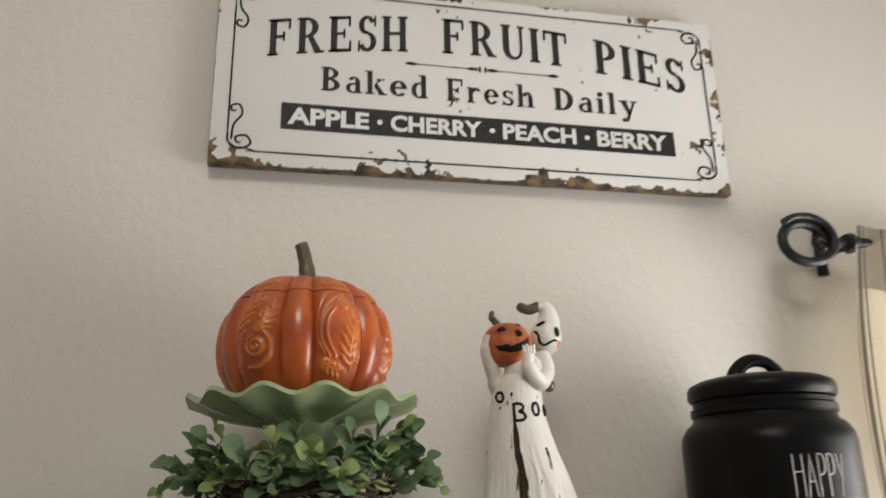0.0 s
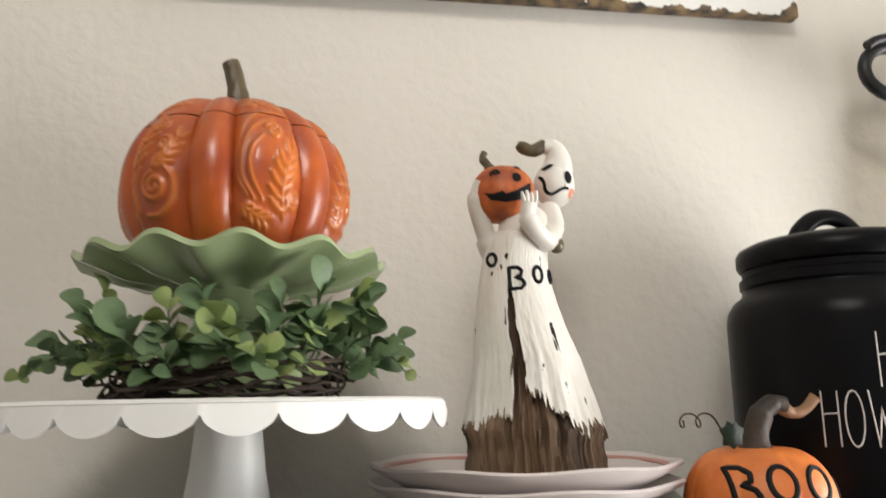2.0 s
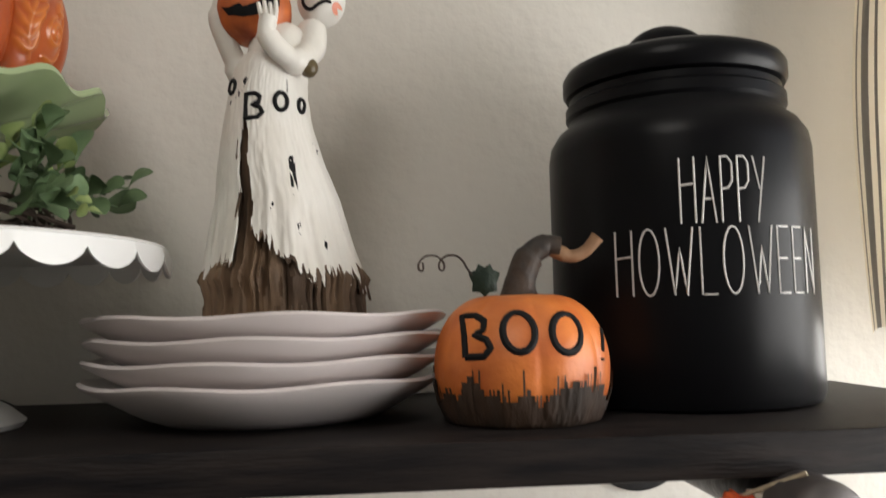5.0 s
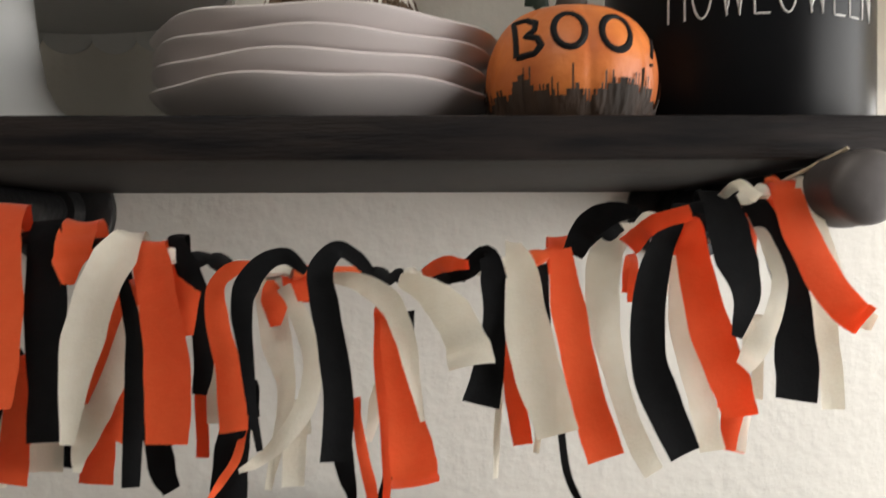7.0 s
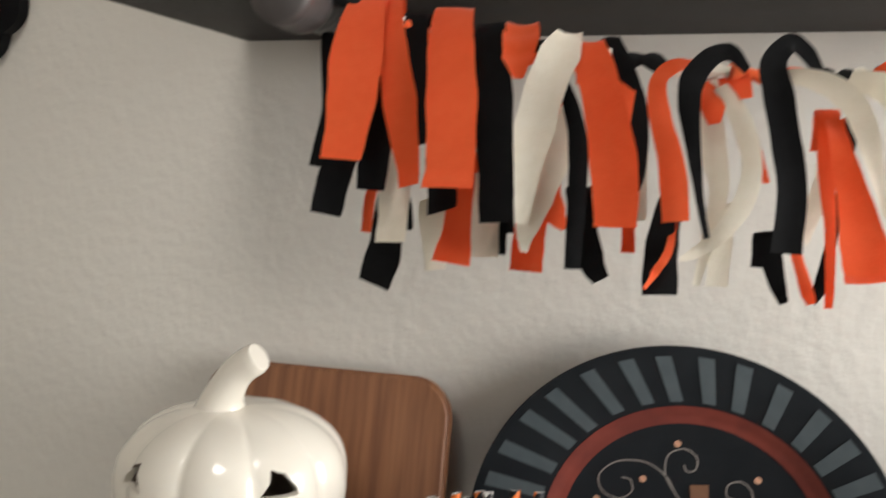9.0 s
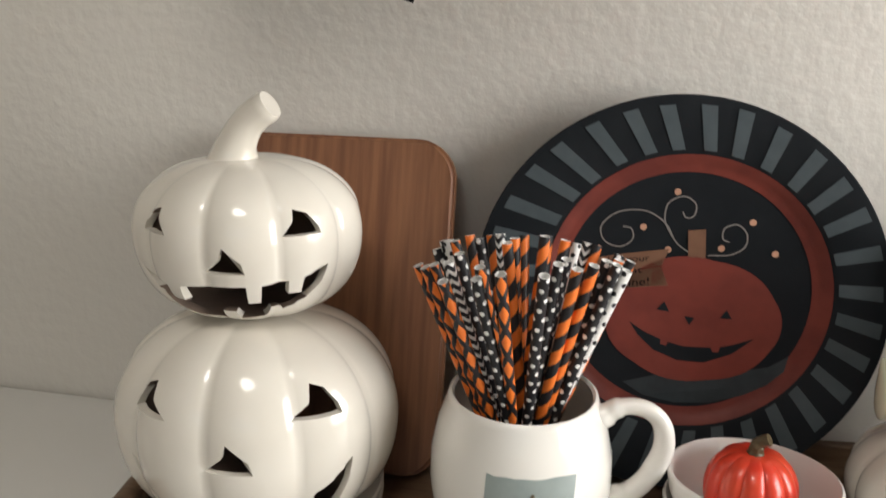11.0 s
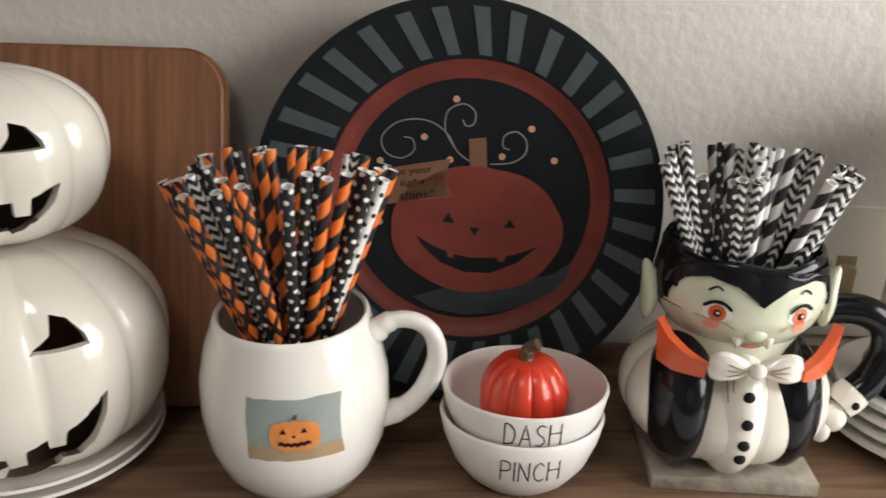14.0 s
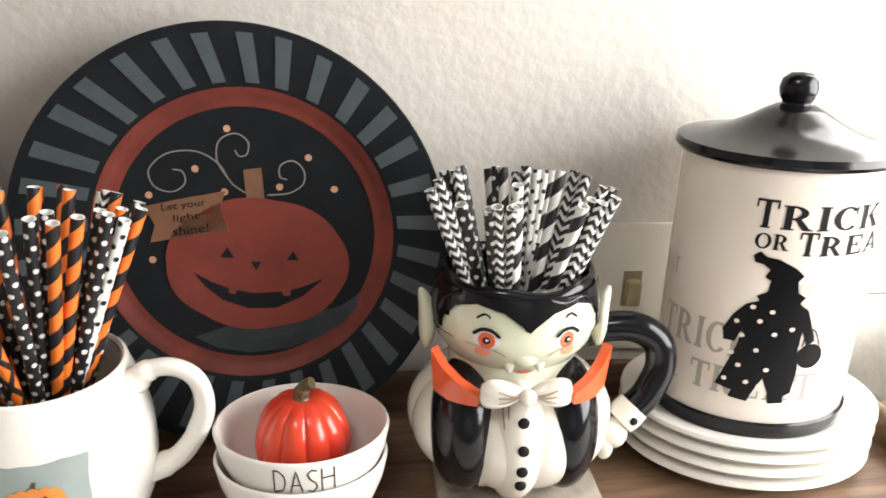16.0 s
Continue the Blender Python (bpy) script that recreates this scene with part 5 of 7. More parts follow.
def hang(felt, layer, *rows, over=True):
    """A felt strip through (x, z, width) rows in millimetres from the garland's middle; over: its upper end laps back over the string."""
    pts, wide = [], []
    for k, (x, z, w) in enumerate(rows):
        t = (k / (len(rows) - 1)) ** 0.8
        pts.append(Vector((x / 1000, LAYER[layer] * t - (0.238 - 0.002 * layer) * (1 - t) - G.y, z / 1000)))
        wide.append(w / 1000)
    if over:
        top = pts[0]
        pts = [top + Vector((0, 0.016, -0.016)), top + Vector((0, 0.010, 0.001))] + pts
        wide = [0.8 * wide[0], 0.9 * wide[0]] + wide
    mid = smooth_line(pts, 6)
    at = np.linspace(0, len(wide) - 1, len(mid))
    phase, curl, lean = grnd.uniform(0, 6.28), grnd.uniform(-0.22, 0.22), grnd.uniform(-0.25, 0.25)
    bm = bmesh.new()
    ribs = []
    for n, p in enumerate(mid):
        t = n / (len(mid) - 1)
        d = (mid[min(n + 1, len(mid) - 1)] - mid[max(n - 1, 0)]).normalized()
        flat_d = Vector((d.x, 0, d.z))
        if flat_d.length < 0.25:
            flat_d = Vector((0, 0, -1))
        flat_d.normalize()
        across = Vector((-flat_d.z, lean * t, flat_d.x)).normalized()
        if across.x < 0 and over:
            across = -across
        nrm = d.cross(across).normalized()
        w = float(np.interp(at[n], range(len(wide)), wide)) / 2
        w *= 1 + 0.035 * math.sin(17 * t + phase) + 0.02 * math.sin(41 * t + 2 * phase)
        ribs.append([bm.verts.new(p + across * w * q + nrm * (curl * w * q * q + 0.0007 * q * math.sin(11 * t + phase) + 0.0005 * math.sin(23 * t + phase))) for q in (-1, -0.5, 0, 0.5, 1)])
    for a, b in zip(ribs, ribs[1:]):
        for k in range(4):
            bm.faces.new((a[k], a[k + 1], b[k + 1], b[k]))
    bmesh.ops.solidify(bm, geom=bm.faces[:], thickness=0.0012)
    part("strip", bm, felt, garland)


# strips from one pipe cap to the other
hang(FELTORANGE, 0, (-193, 31, 21), (-194, 7, 26), (-193, -21, 25), (-195, -50, 19))
hang(FELTORANGE, 1, (-182, 30, 12), (-178, 7, 16), (-172, -21, 17), (-166, -48, 13), (-163, -62, 10))
hang(FELTBLACK, 2, (-169, 22, 14), (-167, -7, 15), (-162, -42, 13))
hang(FELTBLACK, 3, (-219, 13, 6), (-216, -20, 6), (-220, -54, 8))
hang(FELTBLACK, 2, (-185, 0, 14), (-185, -34, 17), (-186, -65, 15))
hang(FELTBLACK, 3, (-199, -29, 18), (-209, -54, 17), (-214, -79, 17))
hang(FELTCREAM, 2, (-177, -43, 14), (-176, -71, 18), (-175, -91, 17))
hang(FELTBLACK, 4, (-182, -72, 17), (-185, -98, 21), (-190, -116, 19))
hang(FELTORANGE, 4, (-192, -58, 6), (-195, -88, 6))
hang(FELTORANGE, 0, (-149, 24, 20), (-147, 6, 24), (-144, -21, 24), (-142, -47, 24), (-142, -62, 23))
hang(FELTBLACK, 1, (-153, -48, 18), (-146, -74, 15))
hang(FELTBLACK, 1, (-130, 16, 16), (-126, -18, 19), (-122, -51, 19), (-120, -78, 16))
hang(FELTORANGE, 2, (-115, 16, 16), (-114, 8, 18), (-114, 0, 15), (-113, -10, 5))
hang(FELTORANGE, 3, (-143, -48, 11), (-144, -80, 15), (-146, -101, 21))
hang(FELTCREAM, 4, (-160, -73, 15), (-156, -106, 11))
hang(FELTCREAM, 4, (-133, -60, 20), (-132, -98, 19))
hang(FELTBLACK, 4, (-121, -71, 5), (-123, -96, 8))
hang(FELTCREAM, 0, (-91, 11, 12), (-94, 2, 19), (-99, -13, 20), (-103, -33, 19), (-105, -55, 12), (-106, -77, 6))
hang(FELTCREAM, 1, (-91, -24, 12), (-96, -47, 16), (-103, -67, 18), (-106, -82, 10), (-106, -91, 3))
hang(FELTORANGE, 2, (-97, -13, 9), (-102, -42, 8), (-106, -63, 4))
hang(FELTORANGE, 2, (-94, -35, 8), (-99, -58, 14), (-94, -73, 11), (-88, -80, 4))
hang(FELTORANGE, 4, (-108, -71, 16), (-109, -104, 17))
hang(FELTBLACK, 1, (-97, -3, 4), (-88, -23, 8), (-83, -46, 9), (-83, -98, 8))
hang(FELTBLACK, 3, (-84, -65, 13), (-77, -94, 13), (-71, -105, 9))
hang(FELTORANGE, 0, (-82, 6, 16), (-75, -13, 19), (-69, -36, 21), (-65, -58, 21), (-64, -77, 20))
hang(FELTBLACK, 3, (-72, 10, 9), (-65, -5, 11), (-58, -27, 11), (-57, -48, 10), (-58, -61, 7))
hang(FELTORANGE, 3, (-68, -3, 11), (-65, -16, 12), (-63, -34, 5))
hang(FELTORANGE, 1, (-34, -2, 4), (-43, -4, 7), (-49, -12, 8), (-47, -28, 10), (-41, -49, 12), (-38, -74, 12), over=False)
hang(FELTORANGE, 1, (-38, -70, 3), (-40, -88, 4), (-45, -97, 4), (-50, -105, 2), over=False)
hang(FELTBLACK, 2, (-39, -60, 9), (-43, -85, 16), (-43, -109, 16))
hang(FELTBLACK, 0, (-10, -5, 4), (-18, 2, 8), (-27, -1, 9), (-34, -11, 11), (-35, -23, 10), (-32, -43, 6), (-29, -62, 4), (-25, -80, 3), over=False)
hang(FELTORANGE, 4, (-61, -49, 5), (-59, -92, 7))
hang(FELTCREAM, 4, (-55, -33, 5), (-54, -76, 6))
hang(FELTORANGE, 3, (-23, -10, 13), (-24, -19, 14), (-23, -30, 5))
hang(FELTORANGE, 3, (-14, -5, 11), (-10, -18, 6))
hang(FELTCREAM, 1, (-21, -12, 7), (-12, -27, 9), (-6, -47, 9), (-9, -65, 9), (-19, -80, 8), (-29, -88, 5), (-36, -91, 2), over=False)
hang(FELTCREAM, 3, (-28, -11, 13), (-24, -38, 14), (-19, -59, 9), (-23, -85, 6), (-27, -105, 3))
hang(FELTCREAM, 4, (-16, -71, 11), (-17, -106, 11))
hang(FELTBLACK, 0, (20, -6, 5), (14, 1, 7), (6, 5, 8), (-1, -4, 11), (1, -18, 13), (5, -38, 12), (8, -60, 13), (7, -85, 14), over=False)
hang(FELTBLACK, 3, (4, -82, 11), (9, -102, 8), (12, -111, 4))
hang(FELTORANGE, 3, (-4, -38, 4), (1, -56, 3))
hang(FELTORANGE, 2, (12, -68, 4), (16, -88, 5), (20, -102, 6), (22, -109, 4))
hang(FELTORANGE, 1, (26, -25, 10), (25, -48, 7), (27, -71, 5), (28, -98, 4), (27, -109, 3))
hang(FELTBLACK, 3, (37, -28, 6), (33, -65, 4), (28, -99, 6), (24, -110, 3))
hang(FELTORANGE, 0, (28, -27, 8), (30, -42, 9), (36, -67, 15), (40, -88, 21), (41, -96, 20), over=False)
hang(FELTCREAM, 0, (3, -8, 5), (16, -10, 9), (29, -18, 11), (36, -32, 10), (40, -49, 6), (44, -68, 2), over=False)
hang(FELTCREAM, 3, (27, -47, 5), (23, -65, 8), (19, -83, 3))
hang(FELTCREAM, 0, (33, -9, 6), (46, -14, 14), (57, -24, 18), (63, -36, 19), (65, -44, 21), over=False)
hang(FELTORANGE, 2, (44, -7, 5), (54, -2, 8), (65, -2, 4), over=False)
hang(FELTBLACK, 1, (55, -8, 7), (65, -4, 9), (73, 3, 8), (76, -9, 12), (76, -27, 11), (73, -47, 13), (69, -63, 17), over=False)
hang(FELTORANGE, 3, (84, -33, 7), (87, -65, 10), (90, -85, 9))
hang(FELTCREAM, 4, (82, -44, 3), (79, -82, 3), (78, -103, 3))
hang(FELTCREAM, 4, (100, -72, 3), (97, -91, 3))
hang(FELTBLACK, 4, (108, -61, 4), (111, -97, 4), (118, -116, 3))
hang(FELTCREAM, 0, (87, 5, 8), (89, -6, 15), (90, -27, 19), (95, -51, 21), (102, -74, 18))
hang(FELTBLACK, 3, (101, -6, 5), (99, -30, 7))
hang(FELTORANGE, 1, (108, 8, 10), (108, -3, 12), (110, -22, 16), (114, -47, 16), (120, -72, 16), (124, -87, 17))
hang(FELTCREAM, 2, (140, 11, 6), (130, 2, 16), (127, -17, 17), (129, -38, 13), (134, -61, 10), (142, -84, 10), (148, -96, 10), over=False)
hang(FELTBLACK, 1, (114, 2, 10), (119, 15, 13), (129, 21, 11), (138, 21, 4), over=False)
hang(FELTORANGE, 1, (140, 6, 11), (148, 16, 8), (162, 21, 7), over=False)
hang(FELTORANGE, 3, (144, -1, 5), (140, -20, 4))
hang(FELTCREAM, 1, (183, 28, 3), (187, 33, 7), (192, 27, 5), over=False)
hang(FELTBLACK, 0, (163, 21, 8), (153, 6, 12), (145, -17, 16), (143, -42, 16), (147, -61, 17), (156, -83, 15))
hang(FELTCREAM, 1, (163, -2, 5), (161, -28, 9), (165, -48, 11), (169, -68, 13), (171, -84, 11))
hang(FELTORANGE, 0, (167, 16, 14), (168, -7, 16), (172, -32, 18), (178, -54, 18), (180, -67, 14))
hang(FELTORANGE, 3, (194, -58, 13), (187, -89, 12))
hang(FELTCREAM, 2, (200, -61, 4), (187, -87, 4))
hang(FELTBLACK, 0, (182, 29, 17), (182, 16, 20), (184, -2, 20), (185, -17, 14), (178, -33, 4))
hang(FELTORANGE, 2, (199, 19, 7), (193, 3, 4))
hang(FELTCREAM, 0, (198, 20, 5), (201, 8, 6), (204, -7, 7), (200, -22, 8), (190, -37, 11), (181, -46, 7), over=False)
hang(FELTBLACK, 1, (199, 27, 12), (205, 11, 13), (210, -7, 16), (211, -28, 17), (210, -47, 19), (208, -62, 19))
hang(FELTORANGE, 0, (213, 35, 15), (213, 23, 16), (216, 8, 17), (222, -9, 17), (231, -23, 15), (234, -26, 15))
hang(FELTCREAM, 1, (224, 37, 10), (222, 23, 14), (225, 8, 11), (231, -12, 11), (239, -25, 11), (243, -28, 8))
hang(FELTCREAM, 2, (225, 7, 8), (229, -24, 12), (229, -44, 11), (229, -68, 11))
hang(FELTCREAM, 3, (204, -31, 6), (198, -65, 5))
for n in range(14, len(line) - 14, 4):
    # felt wound round the string between the strips
    seg = [line[n + k] - G + Vector((0, grnd.uniform(-0.002, 0.002), grnd.uniform(-0.0015, 0.002))) for k in range(5)]
    bm = sweep(bmesh.new(), smooth_line(seg, 3), [0.0026 + 0.0022 * abs(math.sin(0.55 * k + n)) for k in range(13)], 9, 0.75)
    part("knot", bm, (FELTORANGE, FELTBLACK, FELTCREAM, FELTBLACK, FELTCREAM)[(n * 5 + n // 4) % 5], garland)

# ---- curtain on its rod ----
rod = thing("curtain_rod", 0.69, -0.06, 1.958, "black iron curtain rod with a scroll finial", "curtain rod")
bm = bmesh.new()
bmesh.ops.create_cone(bm, cap_ends=True, segments=20, radius1=0.0075, radius2=0.0075, depth=0.54, matrix=Matrix.Translation((0.27, 0, 0)) @ Matrix.Rotation(radians(90), 4, "Y"))
part("pole", bm, BLACKIRON, rod)
pts = [(0.0, 0, 0.0), (-0.008, -0.001, -0.001), (-0.017, -0.004, -0.004)]
for k in range(36):
    a = 0.15 + k * 0.245
    r = 0.030 + 0.0095 * max(0, k - 20) / 16 - 0.004 * max(0, 8 - k) / 8
    pts.append((-0.049 + r * math.cos(a) - 0.002, -0.004 - 0.010 * k / 36, -0.004 + 0.80 * r * math.sin(a)))
part("finial", sweep(bmesh.new(), pts, [0.006] * 3 + [0.0058] * 26 + [0.005] * 6 + [0.0042] * 4, 12), BLACKIRON, rod, "black scrolled finial")
pts = [(-0.022, -0.006, -0.004), (-0.036, -0.008, 0.002), (-0.042, -0.009, -0.006), (-0.034, -0.010, -0.010)]
part("finial_curl", sweep(bmesh.new(), smooth_line(pts, 5), 0.0035, 10), BLACKIRON, rod)
part("collar", sweep(bmesh.new(), [(0.004, 0, 0), (0.010, 0, 0), (0.018, 0, 0)], [0.010, 0.0125, 0.010], 18), BLACKIRON, rod)
part("bracket_arm", sweep(bmesh.new(), [(0.012, 0.054, 0.0), (0.012, 0.03, 0.0), (0.012, 0.004, 0.0)], 0.005, 10), BLACKIRON, rod)
part("wall_bracket", sweep(bmesh.new(), [(0.012, 0.0535, -0.023), (0.012, 0.0535, 0.0), (0.012, 0.0535, 0.030)], 0.0062, 12), BLACKIRON, rod)
curtain = bmesh.new()
cols, rws = 320, 24
grid = []
for r in range(rws + 1):
    t = r / rws
    z = 1.975 - t * 0.361
    row = []
    for c in range(cols + 1):
        u = c / cols
        left = 0.702 - 0.026 * math.sin(min(1, t * 1.5) * 1.57)
        x = left + u * (1.225 - left)
        y = -0.062 + 0.013 * math.sin(u * 46 + 0.8 * math.sin(3 * t)) * (0.75 + 0.25 * t) - 0.012
        row.append(curtain.verts.new((x, y, z + 0.004 * math.sin(u * 58))))
    grid.append(row)
for r in range(rws):
    for c in range(cols):
        f = curtain.faces.new((grid[r][c], grid[r + 1][c], grid[r + 1][c + 1], grid[r][c + 1]))
        f.material_index = 1 if c % 18 in (2, 5, 6, 7, 10) else (2 if r < 5 else 0)
bmesh.ops.solidify(curtain, geom=curtain.faces[:], thickness=0.0008)
tagged(link("curtain", curtain, [CLOTH, CLOTHDARK, CLOTHTOP]), "linen curtain with grey stripes on the rod", "curtain")

# ---- light switch and wall ornament ----
sw = thing("light_switch", 0.590, 0.0, 1.115, "ivory light switch plate with brass-toned toggle", "light switch")
part("plate", box(bmesh.new(), -0.036, 0.036, -0.006, 0.0, -0.058, 0.058, 0.0025), IVORY, sw)
part("toggle", box(bmesh.new(), -0.006, 0.006, -0.016, -0.005, -0.013, 0.009, 0.002), mat("toggle_tan", (0.42, 0.33, 0.20), 0.4), sw, "tan toggle")
part("slot", box(bmesh.new(), -0.008, 0.008, -0.0068, -0.0055, -0.016, 0.016, 0.0005), mat("slot_shadow", (0.30, 0.24, 0.15), 0.5), sw)
orn = thing("hanging_ornament", -0.430, 0.0, 1.640, "black scalloped wall ornament with small red roses", "wall ornament")


def lace(a, n):
    return 1 + (0.05 * abs(math.sin(9 * a)) if n in (1, 2) else 0), 0


part("backing", facing(lathe([(0, 0.001), (0.116, 0.001), (0.116, 0.012), (0.098, 0.016), (0, 0.016)], 180, lace)), BLACKMATT, orn)
for k in range(10):
    a = 2 * math.pi * k / 10 + 0.05
    bm = bmesh.new()
    ball(bm, 0.095 * math.cos(a), -0.018, 0.095 * math.sin(a), 0.011, 0.006, 0.010, 14, 10)
    part("rose", bm, mat("deep_red_enamel", (0.30, 0.03, 0.035), 0.45) if k == 0 else bpy.data.materials["deep_red_enamel"], orn, "small deep red rose")

# ---- sideboard and tray ----
TZ = 1.0105
side = thing("sideboard", 0.29, -0.21, 0.0, "white painted sideboard with a plain top", "sideboard")
part("carcass", box(bmesh.new(), -0.93, 0.93, -0.19, 0.205, 0.06, TZ - 0.037, 0.003), BUFFET, side)
part("top", box(bmesh.new(), -0.95, 0.95, -0.21, 0.207, TZ - 0.037, TZ - 0.012, 0.004), BUFFET, side)
part("plinth", box(bmesh.new(), -0.90, 0.90, -0.16, 0.2, 0.0, 0.06, 0.002), BUFFET, side)
for k in range(3):
    part("cupboard_door", box(bmesh.new(), -0.90 + 0.61 * k, -0.32 + 0.61 * k, -0.206, -0.1895, 0.10, TZ - 0.07, 0.003), BUFFET, side)
# the tray stands askew by a few degrees
tray = thing("tray", 0.335, -0.11, TZ - 0.012, "brown oak serving tray with raised rounded rim", "tray", turn=5.5)
TX0, TX1, TY0, TY1 = -0.462, 0.452, -0.103, 0.082
part("base", box(bmesh.new(), TX0, TX1, TY0, TY1, 0.0, 0.012, 0.002), TRAYWOOD, tray)
part("back_rim", box(bmesh.new(), TX0, TX1, TY1 - 0.001, TY1 + 0.011, 0.0, 0.046, 0.004, 3), TRAYWOOD, tray)
part("front_rim", box(bmesh.new(), TX0, TX1, TY0 - 0.012, TY0 + 0.001, 0.0, 0.0165, 0.004, 3), TRAYWOOD, tray)
for x in (TX0 - 0.012, TX1 - 0.004):
    part("end_rim", box(bmesh.new(), x, x + 0.016, TY0 - 0.0115, TY1 + 0.0105, 0.0, 0.040, 0.0075, 4), TRAYWOOD, tray)

# ---- cutting board ----
board = thing("cutting_board", -0.017, -0.085, TZ + 0.0005, "cherry wood cutting board with rounded corners leaning on the wall", "cutting board")
bm = bmesh.new()
w, h, r = 0.110, 0.277, 0.030
out = []
for cx, cz, a0 in ((w - r, h - r, 0), (-w + r, h - r, 90), (-w + r, r, 180), (w - r, r, 270)):
    for k in range(9):
        a = radians(a0 + 90 * k / 8)
        out.append((cx + r * math.cos(a), cz + r * math.sin(a)))
# top edge bows up a little
f = bm.faces.new([bm.verts.new((x, 0, z + (0.006 * (1 - (x / w) ** 2) if z > h / 2 else 0))) for x, z in out])
got = bmesh.ops.extrude_face_region(bm, geom=[f])
bmesh.ops.translate(bm, verts=[g for g in got["geom"] if isinstance(g, bmesh.types.BMVert)], vec=(0, -0.015, 0))
bmesh.ops.recalc_face_normals(bm, faces=bm.faces)
bmesh.ops.bevel(bm, geom=[e for e in bm.edges if abs(e.verts[0].co.y - e.verts[1].co.y) < 1e-6 and len(e.link_faces) == 2], offset=0.003, segments=3, affect="EDGES")
part("board", bm, BOARDWOOD, board)
board.rotation_euler = (radians(-15.5), 0, radians(0))

# ---- charger plate ----
ch = thing("charger_plate", 0.2705, -0.050, TZ + 0.0050, "black and slate striped charger with a painted pumpkin face", "plate")
ch.rotation_euler = (radians(-7), 0, 0)
CR = 0.1560
PROFILE = [(0, 0.008), (0.094, 0.008), (0.1, 0.0095), (0.106, 0.013), (0.112, 0.0155), (0.155, 0.0205), (CR, 0.0205)]
bm = facing(lathe(PROFILE + [(CR + 0.0008, 0.019), (CR - 0.001, 0.0175), (0.11, 0.010), (0.1, 0.0), (0, 0.0)], 160))
# the well is turned a little off the rim's centre
WELL = (0.0085, 0.004)
off_centre = lambda r: float(np.interp(r, [0.112, 0.155], [1, 0]))
for v in bm.verts:
    w = off_centre(math.hypot(v.co.x, v.co.z))
    v.co += Vector((w * WELL[0], 0, CR + w * WELL[1]))
part("disc", bm, PLATEBLACK, ch)


def on_disc(lift, turned=False):
    """Lays flat paint on the charger; turned: paint that follows the turned profile, otherwise freehand paint on the well."""
    def place(bm):
        for v in bm.verts:
            ox, oz, w = (0, 0, off_centre(math.hypot(v.co.x, v.co.y))) if turned else (WELL[0], WELL[1], 0)
            r = math.hypot(v.co.x - ox, v.co.y - oz)
            d = float(np.interp(r, [p[0] for p in PROFILE], [p[1] for p in PROFILE]))
            v.co = Vector((v.co.x + w * WELL[0], -d - lift, v.co.y + w * WELL[1] + CR))
        return bm
    return place


paint = on_disc(0.0007)
ring = bmesh.new()
rs = [0.0945, 0.098, 0.1, 0.103, 0.106, 0.1085]
vs = [[ring.verts.new((q * math.cos(2 * math.pi * k / 120), q * math.sin(2 * math.pi * k / 120), 0)) for k in range(120)] for q in rs]
for a, b in zip(vs, vs[1:]):
    for k in range(120):
        ring.faces.new((a[k], b[k], b[(k + 1) % 120], a[(k + 1) % 120]))
part("red_ring", on_disc(0.0007, True)(ring), PLATERED, ch, "barn red painted ring")
srnd = random.Random(3)
for k in range(32):
    a = radians(85.3 + 11.25 * k) + srnd.uniform(-0.012, 0.012)
    c, s = math.cos(a), math.sin(a)
    bm = bmesh.new()
    r0, r1 = 0.1115 + srnd.uniform(-0.001, 0.001), 0.1500 + srnd.uniform(-0.0015, 0.001)
    rows = []
    for n in range(5):
        r = r0 + (r1 - r0) * n / 4
        w = 0.0047 + 0.0012 * n / 4
        rows.append((bm.verts.new((r * c - w * s, r * s + w * c, 0)), bm.verts.new((r * c + w * s, r * s - w * c, 0))))
    for p, q in zip(rows, rows[1:]):
        bm.faces.new((p[0], q[0], q[1], p[1]))
    part("stripe", on_disc(0.0007, True)(bm), SLATEBLUE, ch, smooth=False)
U = 0.000409
pt = lambda x, y: ((x - 410) * U, (430 - y) * U)
sea = [pt(330, 612), pt(420, 582), pt(520, 575), pt(600, 555), pt(634, 530), pt(628, 560), pt(600, 590), pt(560, 615), pt(500, 638), pt(430, 645), pt(370, 635)]
part("ground_paint", paint(shape(sea)), mat("dark_slate_paint", (0.048, 0.058, 0.064), 0.5, 0, 60.0, 0.6, (0.03, 0.037, 0.042), spec=0.25), ch, "slate grey painted ground", smooth=False)
paint2 = on_disc(0.0011)
bm = bmesh.new()
body = []
for k in range(60):
    a = 2 * math.pi * k / 60
    lump = 1 + 0.035 * abs(math.cos(3.5 * a)) * (0.5 + 0.5 * abs(math.sin(a)))
    body.append(((450 - 410) * U + 0.0665 * lump * math.cos(a), (430 - 474) * U + 0.0495 * lump * math.sin(a)))
part("pumpkin_paint", paint2(shape(body)), RUSTPAINT, ch, "rust red painted pumpkin", smooth=False)
part("pumpkin_paint", paint2(shape([pt(434, 352), pt(430, 300), pt(462, 296), pt(466, 352)])), TANPAINT, ch, smooth=False)
part("banner_paint", paint2(shape([pt(255, 366), pt(320, 352), pt(398, 338), pt(386, 374), pt(402, 410), pt(330, 420), pt(262, 432), pt(272, 400)])), TANPAINT, ch, "tan painted banner", smooth=False)
paint3 = on_disc(0.0015)
